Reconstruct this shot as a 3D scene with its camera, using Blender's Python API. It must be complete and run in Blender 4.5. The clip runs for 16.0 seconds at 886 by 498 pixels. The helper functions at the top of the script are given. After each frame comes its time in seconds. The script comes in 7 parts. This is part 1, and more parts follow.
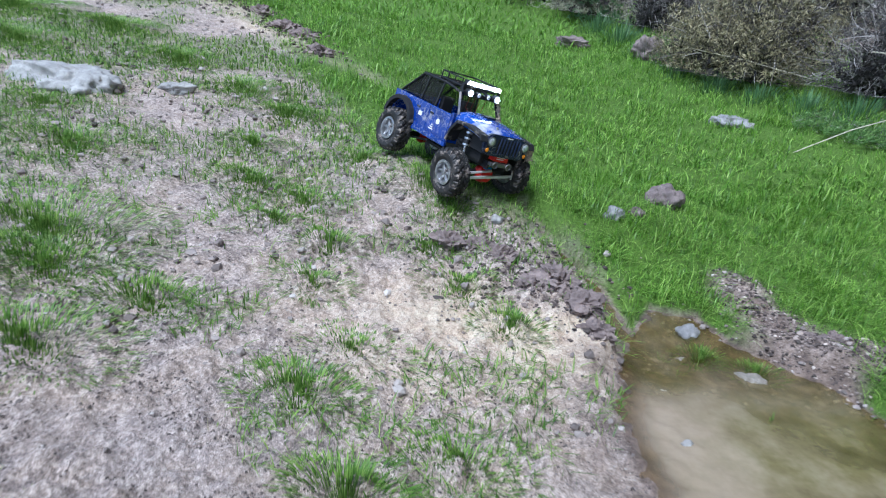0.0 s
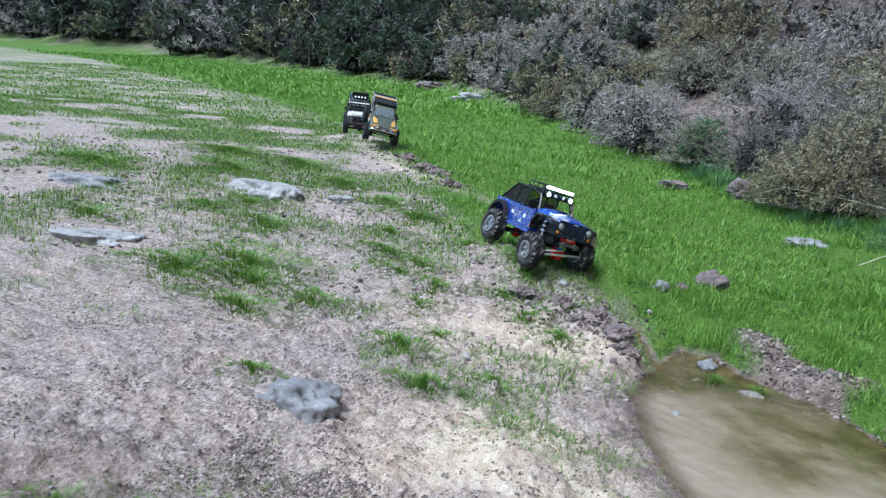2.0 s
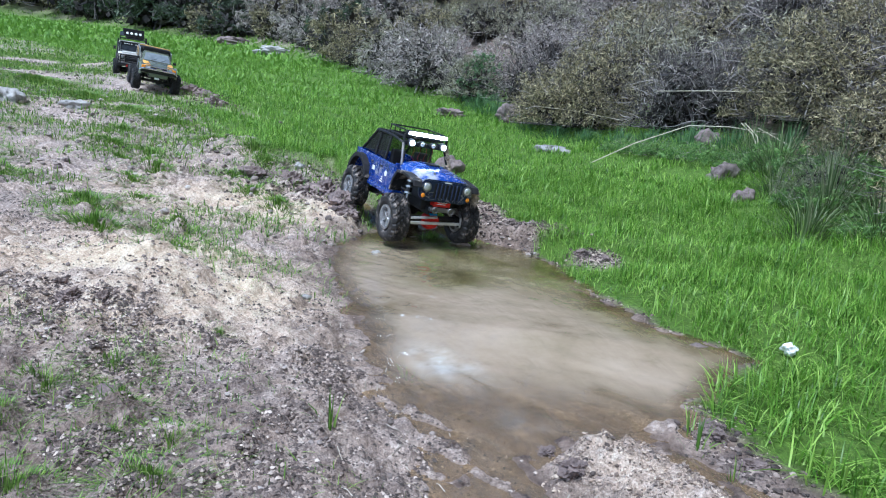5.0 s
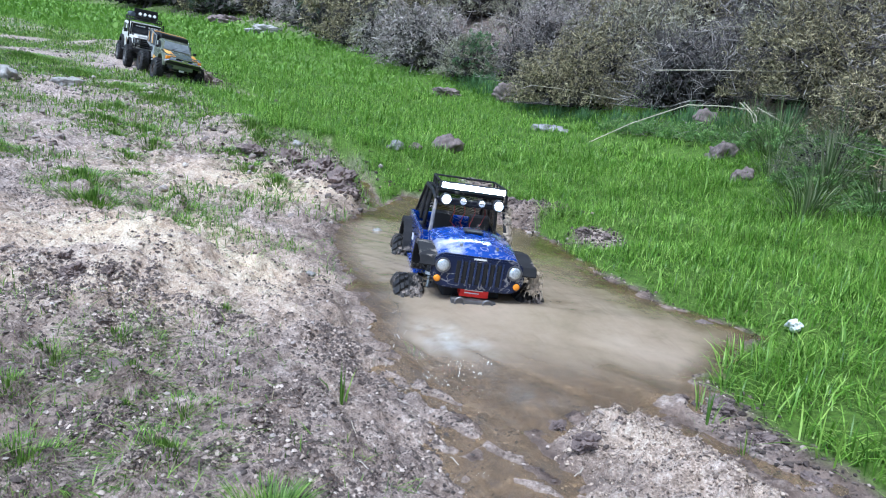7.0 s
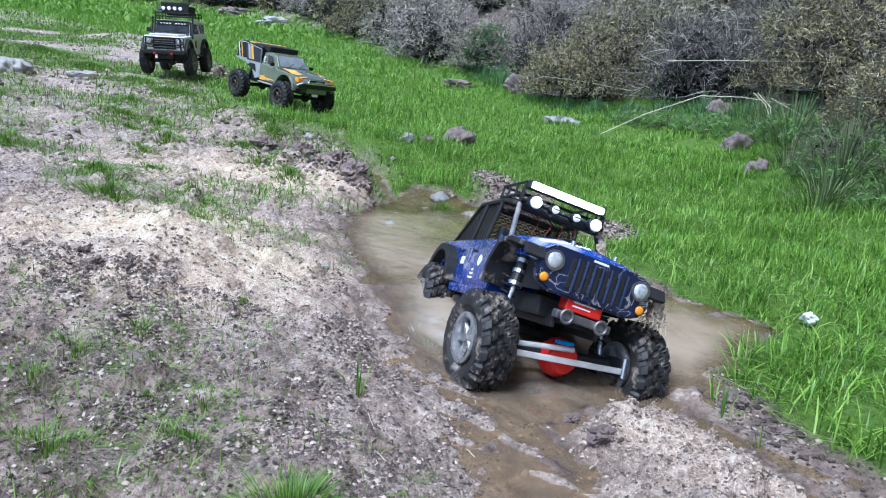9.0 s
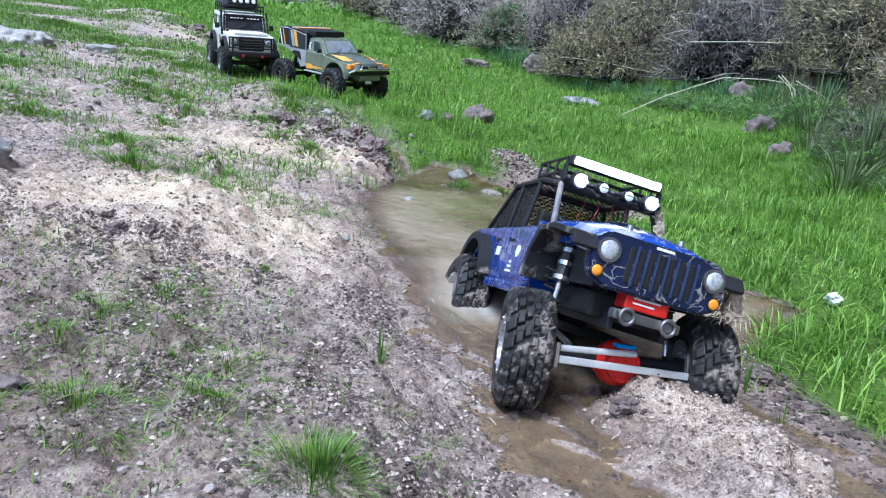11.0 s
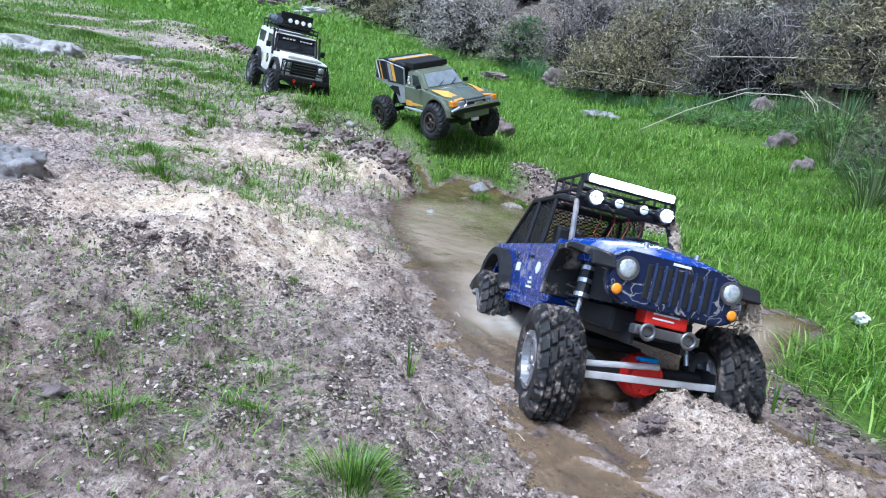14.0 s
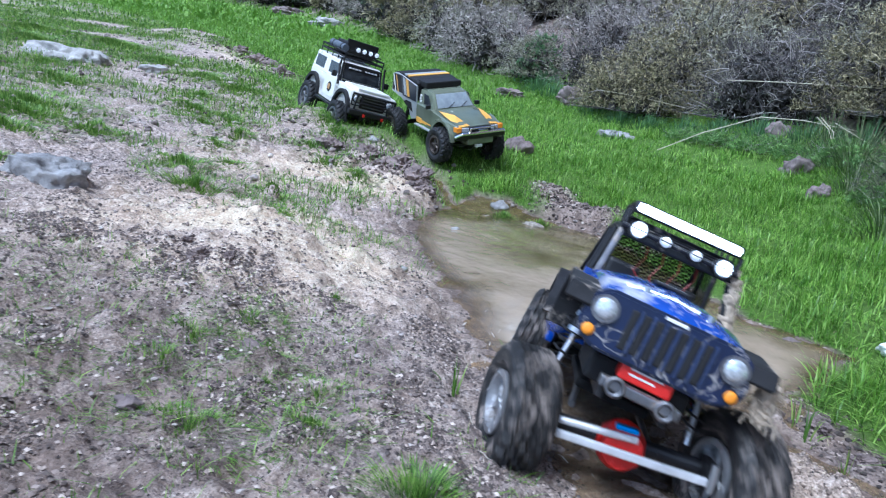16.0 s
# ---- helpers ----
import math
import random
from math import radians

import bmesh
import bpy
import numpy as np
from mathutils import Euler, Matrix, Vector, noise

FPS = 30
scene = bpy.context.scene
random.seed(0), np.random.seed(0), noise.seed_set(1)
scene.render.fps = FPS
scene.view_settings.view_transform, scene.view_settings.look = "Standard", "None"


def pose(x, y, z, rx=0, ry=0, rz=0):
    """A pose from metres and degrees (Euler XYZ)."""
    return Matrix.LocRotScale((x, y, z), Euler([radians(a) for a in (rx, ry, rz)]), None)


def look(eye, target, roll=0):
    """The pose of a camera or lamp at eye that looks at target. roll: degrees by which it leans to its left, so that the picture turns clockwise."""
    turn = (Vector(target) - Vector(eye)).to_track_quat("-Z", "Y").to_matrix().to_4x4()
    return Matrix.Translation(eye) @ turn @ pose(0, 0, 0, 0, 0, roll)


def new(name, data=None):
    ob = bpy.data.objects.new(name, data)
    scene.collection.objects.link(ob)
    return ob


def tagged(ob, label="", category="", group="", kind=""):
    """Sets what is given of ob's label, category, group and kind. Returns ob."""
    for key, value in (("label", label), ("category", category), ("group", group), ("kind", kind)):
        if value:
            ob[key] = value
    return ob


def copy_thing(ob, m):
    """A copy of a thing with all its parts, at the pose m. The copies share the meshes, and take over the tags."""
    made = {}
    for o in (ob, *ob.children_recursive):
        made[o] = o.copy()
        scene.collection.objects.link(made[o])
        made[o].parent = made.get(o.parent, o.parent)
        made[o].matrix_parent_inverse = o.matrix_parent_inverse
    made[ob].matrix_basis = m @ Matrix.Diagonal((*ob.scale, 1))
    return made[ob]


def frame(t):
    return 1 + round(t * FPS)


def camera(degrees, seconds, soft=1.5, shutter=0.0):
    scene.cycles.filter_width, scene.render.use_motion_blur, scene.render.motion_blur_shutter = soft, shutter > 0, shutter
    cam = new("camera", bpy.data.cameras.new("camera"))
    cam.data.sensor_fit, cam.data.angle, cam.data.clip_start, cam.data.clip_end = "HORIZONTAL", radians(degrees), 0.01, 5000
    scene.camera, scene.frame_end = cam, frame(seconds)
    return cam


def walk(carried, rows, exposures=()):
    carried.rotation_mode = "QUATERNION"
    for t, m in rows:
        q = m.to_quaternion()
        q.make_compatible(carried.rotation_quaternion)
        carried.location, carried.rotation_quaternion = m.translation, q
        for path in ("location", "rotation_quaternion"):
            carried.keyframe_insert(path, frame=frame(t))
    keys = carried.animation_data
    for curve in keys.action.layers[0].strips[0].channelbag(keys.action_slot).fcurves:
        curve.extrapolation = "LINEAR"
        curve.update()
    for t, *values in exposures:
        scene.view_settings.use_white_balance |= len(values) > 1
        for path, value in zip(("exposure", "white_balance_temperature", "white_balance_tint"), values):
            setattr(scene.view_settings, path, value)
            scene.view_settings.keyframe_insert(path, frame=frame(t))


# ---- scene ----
cam = camera(66.0, 16.0, soft=1.1, shutter=0.25)
PATH = [
    (0, (-0.0431, 0.1375, 0.6822), (-0.0603, 0.5485, 0.5260), 7.1),
    (0.5, (0.0484, -0.1529, 0.6981), (0.0132, 0.2633, 0.5597), 7.7),
    (1, (0.1584, -0.3973, 0.6827), (0.0779, 0.0174, 0.5599), 5.2),
    (1.5, (0.2611, -0.4668, 0.5909), (0.1745, -0.0438, 0.5064), 7.4),
    (2, (0.2345, -0.4721, 0.5559), (0.1153, -0.0535, 0.4906), 6.3),
    (2.5, (0.2728, -0.4840, 0.4198), (0.1617, -0.0711, 0.3161), -0.1),
    (3, (0.3362, -0.5093, 0.4338), (0.2563, -0.0812, 0.3714), 3.1),
    (3.5, (0.4044, -0.5137, 0.3370), (0.3500, -0.0807, 0.2816), 7.5),
    (4, (0.4624, -0.5190, 0.3212), (0.4239, -0.0843, 0.2649), 9.4),
    (4.5, (0.5284, -0.4946, 0.3205), (0.5018, -0.0587, 0.2664), 7.1),
    (4.7, (0.5702, -0.4701, 0.2994), (0.5579, -0.0356, 0.2308), 5.8),
    (6.8, (0.5467, -0.4679, 0.2917), (0.5447, -0.0354, 0.2114), 6.2),
    (7, (0.5498, -0.4638, 0.2851), (0.5469, -0.0317, 0.2015), 6.1),
    (7.5, (0.5641, -0.4576, 0.2783), (0.5628, -0.0268, 0.1892), 5.5),
    (8, (0.5463, -0.4633, 0.2814), (0.5436, -0.0330, 0.1899), 6.0),
    (8.5, (0.5377, -0.4657, 0.2831), (0.5302, -0.0354, 0.1916), 6.2),
    (9, (0.5443, -0.4673, 0.2875), (0.5353, -0.0365, 0.1980), 5.9),
    (9.2, (0.5432, -0.4649, 0.2823), (0.5337, -0.0348, 0.1903), 5.9),
    (11.3, (0.5304, -0.4671, 0.2695), (0.5137, -0.0392, 0.1685), 6.7),
    (11.5, (0.5251, -0.4697, 0.2702), (0.5086, -0.0411, 0.1709), 6.8),
    (12, (0.5086, -0.4772, 0.2728), (0.4884, -0.0486, 0.1756), 7.5),
    (12.5, (0.5232, -0.4737, 0.2774), (0.5020, -0.0444, 0.1826), 7.0),
    (13, (0.5078, -0.4754, 0.2704), (0.4866, -0.0462, 0.1756), 7.3),
    (13.5, (0.4948, -0.4818, 0.2706), (0.4668, -0.0532, 0.1742), 7.8),
    (14, (0.5190, -0.4734, 0.2743), (0.4921, -0.0447, 0.1789), 7.1),
    (14.5, (0.5089, -0.4807, 0.2816), (0.4864, -0.0508, 0.1905), 7.3),
    (15, (0.5069, -0.4794, 0.2772), (0.4803, -0.0495, 0.1866), 7.4),
    (15.5, (0.5126, -0.4776, 0.2772), (0.4886, -0.0477, 0.1859), 7.1),
    (16, (0.4717, -0.4990, 0.2858), (0.4409, -0.0691, 0.1973), 8.6),
]
walk(cam, [(t, look(eye, target, roll)) for t, eye, target, roll in PATH], exposures=[(0, 0.86, 5200, 6), (0.6, 0.79, 5200, 5), (3, 0.90, 5200, 5), (7, 1.0, 5200, 6), (13, 1.10, 5150, 7), (15.2, 1.10, 5100, 7), (16, 0.98, 4950, 7)])

# ---- world and light ----
world = bpy.data.worlds.new("sky")
scene.world = world
world.use_nodes = True
wn = world.node_tree.nodes
sky = wn.new("ShaderNodeTexSky")
sky.sky_type, sky.sun_disc = "NISHITA", False
sky.sun_elevation, sky.sun_rotation = radians(60), radians(217)
sky.air_density, sky.dust_density = 1.0, 2.5
wn["Background"].inputs["Strength"].default_value = 0.10
world.node_tree.links.new(sky.outputs[0], wn["Background"].inputs["Color"])
sun = new("sun", bpy.data.lights.new("sun", "SUN"))
sun.data.energy, sun.data.angle, sun.data.color = 2.1, radians(20), (1.0, 0.98, 0.95)
sun.matrix_world = look((-0.9, -0.6, 3.6), (0.3, 1.0, 0.0))


# ---- noise and plan ----
def hash01(i, j, seed):
    h = np.sin(i * 127.1 + j * 311.7 + seed * 74.7) * 43758.5453
    return h - np.floor(h)


def vnoise(x, y, seed=0):
    """Smooth value noise, -1 to 1."""
    i, j = np.floor(x), np.floor(y)
    u, v = x - i, y - j
    u, v = u * u * u * (u * (6 * u - 15) + 10), v * v * v * (v * (6 * v - 15) + 10)
    a, b = hash01(i, j, seed), hash01(i + 1, j, seed)
    c, d = hash01(i, j + 1, seed), hash01(i + 1, j + 1, seed)
    return ((a + (b - a) * u) * (1 - v) + (c + (d - c) * u) * v) * 2 - 1


def fbm(x, y, size, octaves=4, seed=0, gain=0.5):
    x, y = np.asarray(x, float) / size, np.asarray(y, float) / size
    total, amp, norm = 0.0, 1.0, 0.0
    for k in range(octaves):
        c, s = math.cos(0.6 * k), math.sin(0.6 * k)
        total = total + amp * vnoise((x * c - y * s) * 2 ** k + 17.3 * k, (x * s + y * c) * 2 ** k + 9.1 * k, seed + k)
        norm, amp = norm + amp, amp * gain
    return total / norm


def smooth(a, b, v):
    w = np.clip((np.asarray(v, float) - a) / (b - a), 0, 1)
    return w * w * (3 - 2 * w)


def soft_interp(v, xs, ys, r):
    return sum(np.interp(v + r * k, xs, ys) for k in (-1, -0.5, 0, 0.5, 1)) / 5


def valley(y):
    """Height of the valley floor along the stream."""
    return soft_interp(y, [-6, -2, -0.4, 0.1, 0.5, 1.1, 1.5, 2.0, 2.5, 3.3, 4.0, 5.0, 5.9, 8.2, 14.8, 19.5, 27, 40, 90],
                       [-0.3, 0.005, 0.014, 0.014, 0.014, 0.016, 0.034, 0.116, 0.180, 0.272, 0.340, 0.455, 0.565, 0.82, 1.56, 2.13, 3.05, 4.7, 11], 0.2)


def level(y):
    """Height of the water: a still pool, then a rill running down towards the near end."""
    return np.interp(y, [-0.7, -0.1, 0.15, 0.3, 0.45, 0.62, 1.5, 1.56, 1.66, 1.76, 1.86, 2.05], [-0.09, -0.055, -0.046, -0.037, -0.027, -0.003, 0.0, 0.014, 0.042, 0.068, 0.098, 0.14])


def shore_left(y):
    return np.interp(y, [-0.6, 0.0, 0.1, 0.18, 0.27, 0.35, 0.44, 0.56, 0.75, 0.95, 1.15, 1.35, 1.5, 1.7, 1.9],
                     [0.74, 0.625, 0.595, 0.57, 0.54, 0.515, 0.485, 0.435, 0.355, 0.305, 0.285, 0.29, 0.33, 0.41, 0.45])


def shore_right(y):
    return np.interp(y, [-0.6, 0.0, 0.1, 0.2, 0.28, 0.315, 0.37, 0.45, 0.60, 0.72, 0.9, 1.06, 1.28, 1.45, 1.56, 1.7, 1.9],
                     [0.86, 0.775, 0.735, 0.70, 0.70, 0.84, 0.88, 0.93, 1.06, 0.95, 0.875, 0.855, 0.82, 0.735, 0.57, 0.47, 0.46])


def hill_foot(x):
    return soft_interp(x, [-60, -26, -16, -10, -6.3, -3.8, -2.2, -0.9, 0.2, 0.88, 1.3, 1.6, 1.75, 1.9, 2.2, 4],
                     [41, 32, 27.5, 23.5, 19.5, 14.8, 11.2, 8.3, 5.85, 4.6, 3.75, 2.6, 1.6, 0.2, -3, -24], 0.25)


def hill_distance(x, y):
    s = (hill_foot(x + 0.2) - hill_foot(x - 0.2)) / 0.4
    return (y - hill_foot(x)) / np.sqrt(1 + s * s)


def turf_edge(x):
    return np.interp(x, [-40, -20, -6.4, -2.49, -1.24, -0.69, -0.35, -0.11, 0.1, 0.21, 0.33, 0.42], [30, 20.5, 10.0, 5.9, 3.72, 2.75, 2.15, 1.90, 1.80, 1.72, 1.5, 1.36])


def pool_inside(x, y):
    """Distance inside the water's edge; negative on land."""
    wob = 0.026 * fbm(x, y, 0.15, 4, 5, 0.6)
    inside = np.minimum(x - shore_left(y), shore_right(y) - x) + wob
    ditch = 0.03 - np.abs(x - np.interp(y, [-0.6, -0.05, 0.1, 0.2, 0.3], [1.16, 0.985, 0.915, 0.878, 0.84])) + 0.5 * wob
    ditch = np.where((y < 0.32), ditch, -1)
    head = 0.018 - np.abs(x - np.interp(y, [1.5, 1.54, 1.66, 1.76, 1.85, 1.98], [0.345, 0.325, 0.28, 0.215, 0.155, 0.075])) + 0.6 * wob
    head = np.where((y > 1.48) & (y < 1.98), head, -1)
    return np.maximum(np.maximum(np.where(y < 1.63, inside, -0.2), ditch), head)


def meadow(x, y):
    """1 where the long green grass grows."""
    wob = 0.13 * fbm(x, y, 0.30, 4, 11, 0.6)
    far = smooth(-0.12, 0.20, y - turf_edge(x) + wob * np.clip(1 + np.abs(x), 1, 3))
    right = smooth(-0.03, 0.012, x - np.maximum(shore_right(y), 0.80) + 0.5 * wob) * (x > 0.5)
    left_of = np.where(x > 0.42, right, far)
    left_of = np.where((x > 0.30) & (y > 1.5), np.maximum(left_of, smooth(1.5, 1.62, y + 0.5 * wob)), left_of)
    left_of = np.where((x > 0.42) & (y < 0.42), smooth(0.0, 0.05, x - 0.955 - 0.45 * np.clip(0.22 - y, -0.08, 2) + 0.35 * wob), left_of)
    mud = np.exp(-(((x - 0.78) / 0.13) ** 2 + ((y - 1.52) / 0.10) ** 2) ** 2) + np.exp(-(((x - 0.93) / 0.07) ** 2 + ((y - 1.27) / 0.07) ** 2) ** 2)
    mud = mud + np.exp(-(((x - 0.06) / 0.20) ** 2 + ((y - 1.66) / 0.17) ** 2) ** 2) + np.exp(-(((x - 0.63) / 0.085) ** 2 + ((y - 1.72) / 0.10) ** 2) ** 2) + np.exp(-(((x - 0.70) / 0.08) ** 2 + ((y - 1.60) / 0.09) ** 2) ** 2)
    mud = mud + 0.9 * np.exp(-(((x + 1.13 + 1.15 * (y - 3.62)) / 0.15) ** 2 + ((y - 3.68) / 0.62) ** 2) ** 2) * (0.6 + 0.6 * fbm(x, y, 0.12, 3, 46))
    left_of = left_of * np.clip(1 - mud, 0, 1)
    return np.clip(left_of, 0, 1) * smooth(-0.008, 0.012 - 0.006 * smooth(1.4, 1.5, y), -pool_inside(x, y))


def heap_shape(x, y):
    """1 on the crumbly heap of sand between the rill and the ditch."""
    wob = 0.022 * fbm(x, y, 0.06, 3, 19, 0.6)
    s = np.clip((0.20 - y) / 0.27, 0, 1)
    return smooth(0.100, 0.03, np.hypot(x - (0.765 + 0.10 * s), y - (0.185 - 0.27 * s)) + wob)


def lumps(x, y, cell, lo, hi, seed, share):
    """Half-buried round clods strewn one to a cell; share: how many cells hold one."""
    i0, j0 = np.floor(x / cell), np.floor(y / cell)
    out = np.zeros_like(x)
    for di in (-1, 0, 1):
        for dj in (-1, 0, 1):
            i, j = i0 + di, j0 + dj
            r = (lo + (hi - lo) * hash01(i, j, seed + 2) ** 2) * (hash01(i, j, seed + 3) < share)
            d = np.hypot((x - (i + 0.15 + 0.7 * hash01(i, j, seed)) * cell) * (0.75 + 0.5 * hash01(i, j, seed + 4)), y - (j + 0.15 + 0.7 * hash01(i, j, seed + 1)) * cell)
            out = np.maximum(out, np.sqrt(np.clip(r * r - d * d, 0, None)) * (0.55 + 0.5 * hash01(i, j, seed + 5)))
    return out


def rill_ridges(x, y):
    """Silt ridges drawn out along the flow, -1 to 1."""
    u, v = 0.80 * x - 0.60 * y, 0.60 * x + 0.80 * y
    u = u + 0.03 * fbm(x, y, 0.10, 2, 34)
    v = v + 0.02 * fbm(x, y, 0.08, 2, 35)
    return fbm(u / 5.0, v, 0.020, 3, 33, 0.5)


def ground_height(x, y):
    x, y = np.asarray(x, float), np.asarray(y, float)
    turf = meadow(x, y)
    z = valley(y)
    rise = np.clip(0.115 - 0.014 * y, 0.02, 0.115)
    bank = np.clip(np.minimum(shore_left(np.minimum(y, 1.5)), 0.33) - x, 0, None)
    z = z + rise * 3.2 * (1 - np.exp(-bank / 3.2)) * smooth(0, 0.25, bank)
    # eroded lip of the left bank at the head of the pool
    lip = smooth(0.0, 0.05, bank + 0.05 - 0.25 * np.abs(y - 1.42)) * np.exp(-((y - 1.47) / 0.24) ** 2) * np.exp(-bank / 0.35)
    z = z + 0.032 * lip
    z = z + 0.075 * np.exp(-((x - 0.29) / 0.32) ** 2 - ((y - 2.02) / 0.24) ** 2) + 0.03 * np.exp(-((x + 0.13) / 0.2) ** 2 - ((y - 1.95) / 0.2) ** 2)
    z = z + 0.035 * np.exp(-((x + 0.27) / 0.13) ** 2 - ((y - 2.06) / 0.13) ** 2)
    z = z + 0.085 * np.exp(-((x + 1.98) / 0.42) ** 2 - ((y - 4.65) / 0.36) ** 2)
    z = z + 0.05 * np.exp(-((x + 1.65) / 0.5) ** 2 - ((y - 4.05) / 0.45) ** 2)
    # sandy heap spread on the left bank
    z = z + 0.035 * np.exp(-((x - 0.12) / 0.17) ** 2 - ((y - 0.52) / 0.24) ** 2)
    hd = hill_distance(x, y)
    z = z + 0.5 * (np.sqrt(hd * hd + 0.09) + hd) / 2 * (1 + 0.12 * fbm(x, y, 1.3, 3, 31)) - 0.02
    z = z + 0.018 * np.exp(-(((x - 0.80) / 0.16) ** 2 + ((y - 1.52) / 0.08) ** 2))
    # turned mud between the pool and the ditch
    heap = heap_shape(x, y)
    inside = pool_inside(x, y)
    deep = np.interp(y, [-0.3, 0.05, 0.2, 0.35, 0.5, 1.05, 1.3, 1.5, 1.9], [0.006, 0.006, 0.010, 0.06, 0.14, 0.14, 0.06, 0.03, 0.0])
    lev = level(y)
    low = np.minimum(lev, 0)
    z = z + 0.7 * low * smooth(0.80, 0.88, x)
    basin = lev - deep * smooth(0.0, 0.16, inside) - 0.004
    shore = smooth(-0.07 + 2.8 * low + 0.035 * smooth(1.5, 1.6, y), 0.012, inside)
    z = np.maximum(z, low + 0.003 + 0.018 * smooth(0.0, 0.25, -inside))
    z = z * (1 - shore) + basin * shore
    z = np.maximum(z, lev - 0.012 + 0.044 * heap)
    # broken ledge above the head of the pool
    ledge = np.exp(-((x - 0.10) / 0.20) ** 2 - ((y - 1.62) / 0.16) ** 2) * smooth(0.0, 0.03, -inside)
    z = z + ledge * (0.065 * np.abs(fbm(x, y, 0.08, 3, 26, 0.6)) + 0.014 * fbm(x, y, 0.03, 2, 27))
    # relief
    near = np.exp(-np.clip(np.hypot(x - 0.4, y - 0.8) - 2.0, 0, None) / 2.0)
    rough = (1 - 0.75 * turf) * (1 - 0.8 * smooth(0.02, 0.08, inside))
    z = z + rough * near * (0.016 * fbm(x, y, 0.16, 4, 3, 0.6) + 0.015 * np.abs(fbm(x, y, 0.055, 3, 8, 0.6)) + 0.008 * fbm(x, y, 0.022, 2, 9, 0.7)) * smooth(-0.1, 0.12, -inside)
    z = z + heap * (0.022 * fbm(x, y, 0.040, 4, 21, 0.75) + 1.0 * lumps(x, y, 0.028, 0.005, 0.016, 151, 0.8))
    z = z + (0.002 + 0.012 * fbm(x, y, 0.06, 4, 23, 0.65) + 0.012 * rill_ridges(x, y)) * smooth(0.46, 0.30, y) * smooth(-0.05, 0.03, inside)
    churned = np.clip(0.45 + 1.3 * fbm(x, y, 0.17, 3, 155, 0.6), 0.08, 1) * rough * smooth(0.03, -0.01, inside) * smooth(2.6, 1.4, np.hypot(x - 0.2, y - 0.5))
    z = z + churned * np.maximum(lumps(x, y, 0.056, 0.007, 0.025, 161, 0.6), lumps(x, y, 0.021, 0.003, 0.0085, 171, 0.75))
    # heel marks and hollows in the soft bank
    z = z - 0.6 * lumps(x, y, 0.19, 0.012, 0.035, 181, 0.5) * smooth(0.75, 0.35, y) * smooth(0.0, -0.06, inside) * (1 - turf)
    z = z + 0.03 * fbm(x, y, 1.1, 3, 41) * smooth(1.5, 3.5, np.hypot(x - 0.5, y - 0.8))
    return z


def ground_at(x, y):
    return float(ground_height(np.array([x]), np.array([y]))[0])


# ---- materials ----
def material(name):
    m = bpy.data.materials.new(name)
    m.use_nodes = True
    nt = m.node_tree
    return m, nt, nt.nodes["Principled BSDF"]


def node(nt, kind, **values):
    n = nt.nodes.new(kind)
    for k, v in values.items():
        n.inputs[k.replace("_", " ")].default_value = v
    return n


def mix_colour(nt, fac, a, b, blend="MIX"):
    n = nt.nodes.new("ShaderNodeMix")
    n.data_type, n.blend_type = "RGBA", blend
    for sock, v in ((n.inputs[0], fac), (n.inputs[6], a), (n.inputs[7], b)):
        if isinstance(v, (int, float)):
            sock.default_value = v
        elif isinstance(v, tuple):
            sock.default_value = (*v, 1)
        else:
            nt.links.new(v, sock)
    return n.outputs[2]


def ramp(nt, fac, stops):
    n = nt.nodes.new("ShaderNodeValToRGB")
    el = n.color_ramp.elements
    while len(el) < len(stops):
        el.new(0.5)
    for e, (p, c) in zip(el, stops):
        e.position, e.color = p, (*c, 1)
    nt.links.new(fac, n.inputs[0])
    return n.outputs[0]


def tex(nt, scale, detail=4, rough=0.6, kind="ShaderNodeTexNoise"):
    n = nt.nodes.new(kind)
    co = nt.nodes.new("ShaderNodeTexCoord")
    nt.links.new(co.outputs["Object"], n.inputs["Vector"])
    n.inputs["Scale"].default_value = scale
    if kind == "ShaderNodeTexNoise":
        n.inputs["Detail"].default_value, n.inputs["Roughness"].default_value = detail, rough
        return n.outputs[0]
    return n.outputs[0]


def bump(nt, bsdf, height, strength, distance):
    b = node(nt, "ShaderNodeBump", Strength=strength, Distance=distance)
    nt.links.new(height, b.inputs["Height"])
    nt.links.new(b.outputs[0], bsdf.inputs["Normal"])


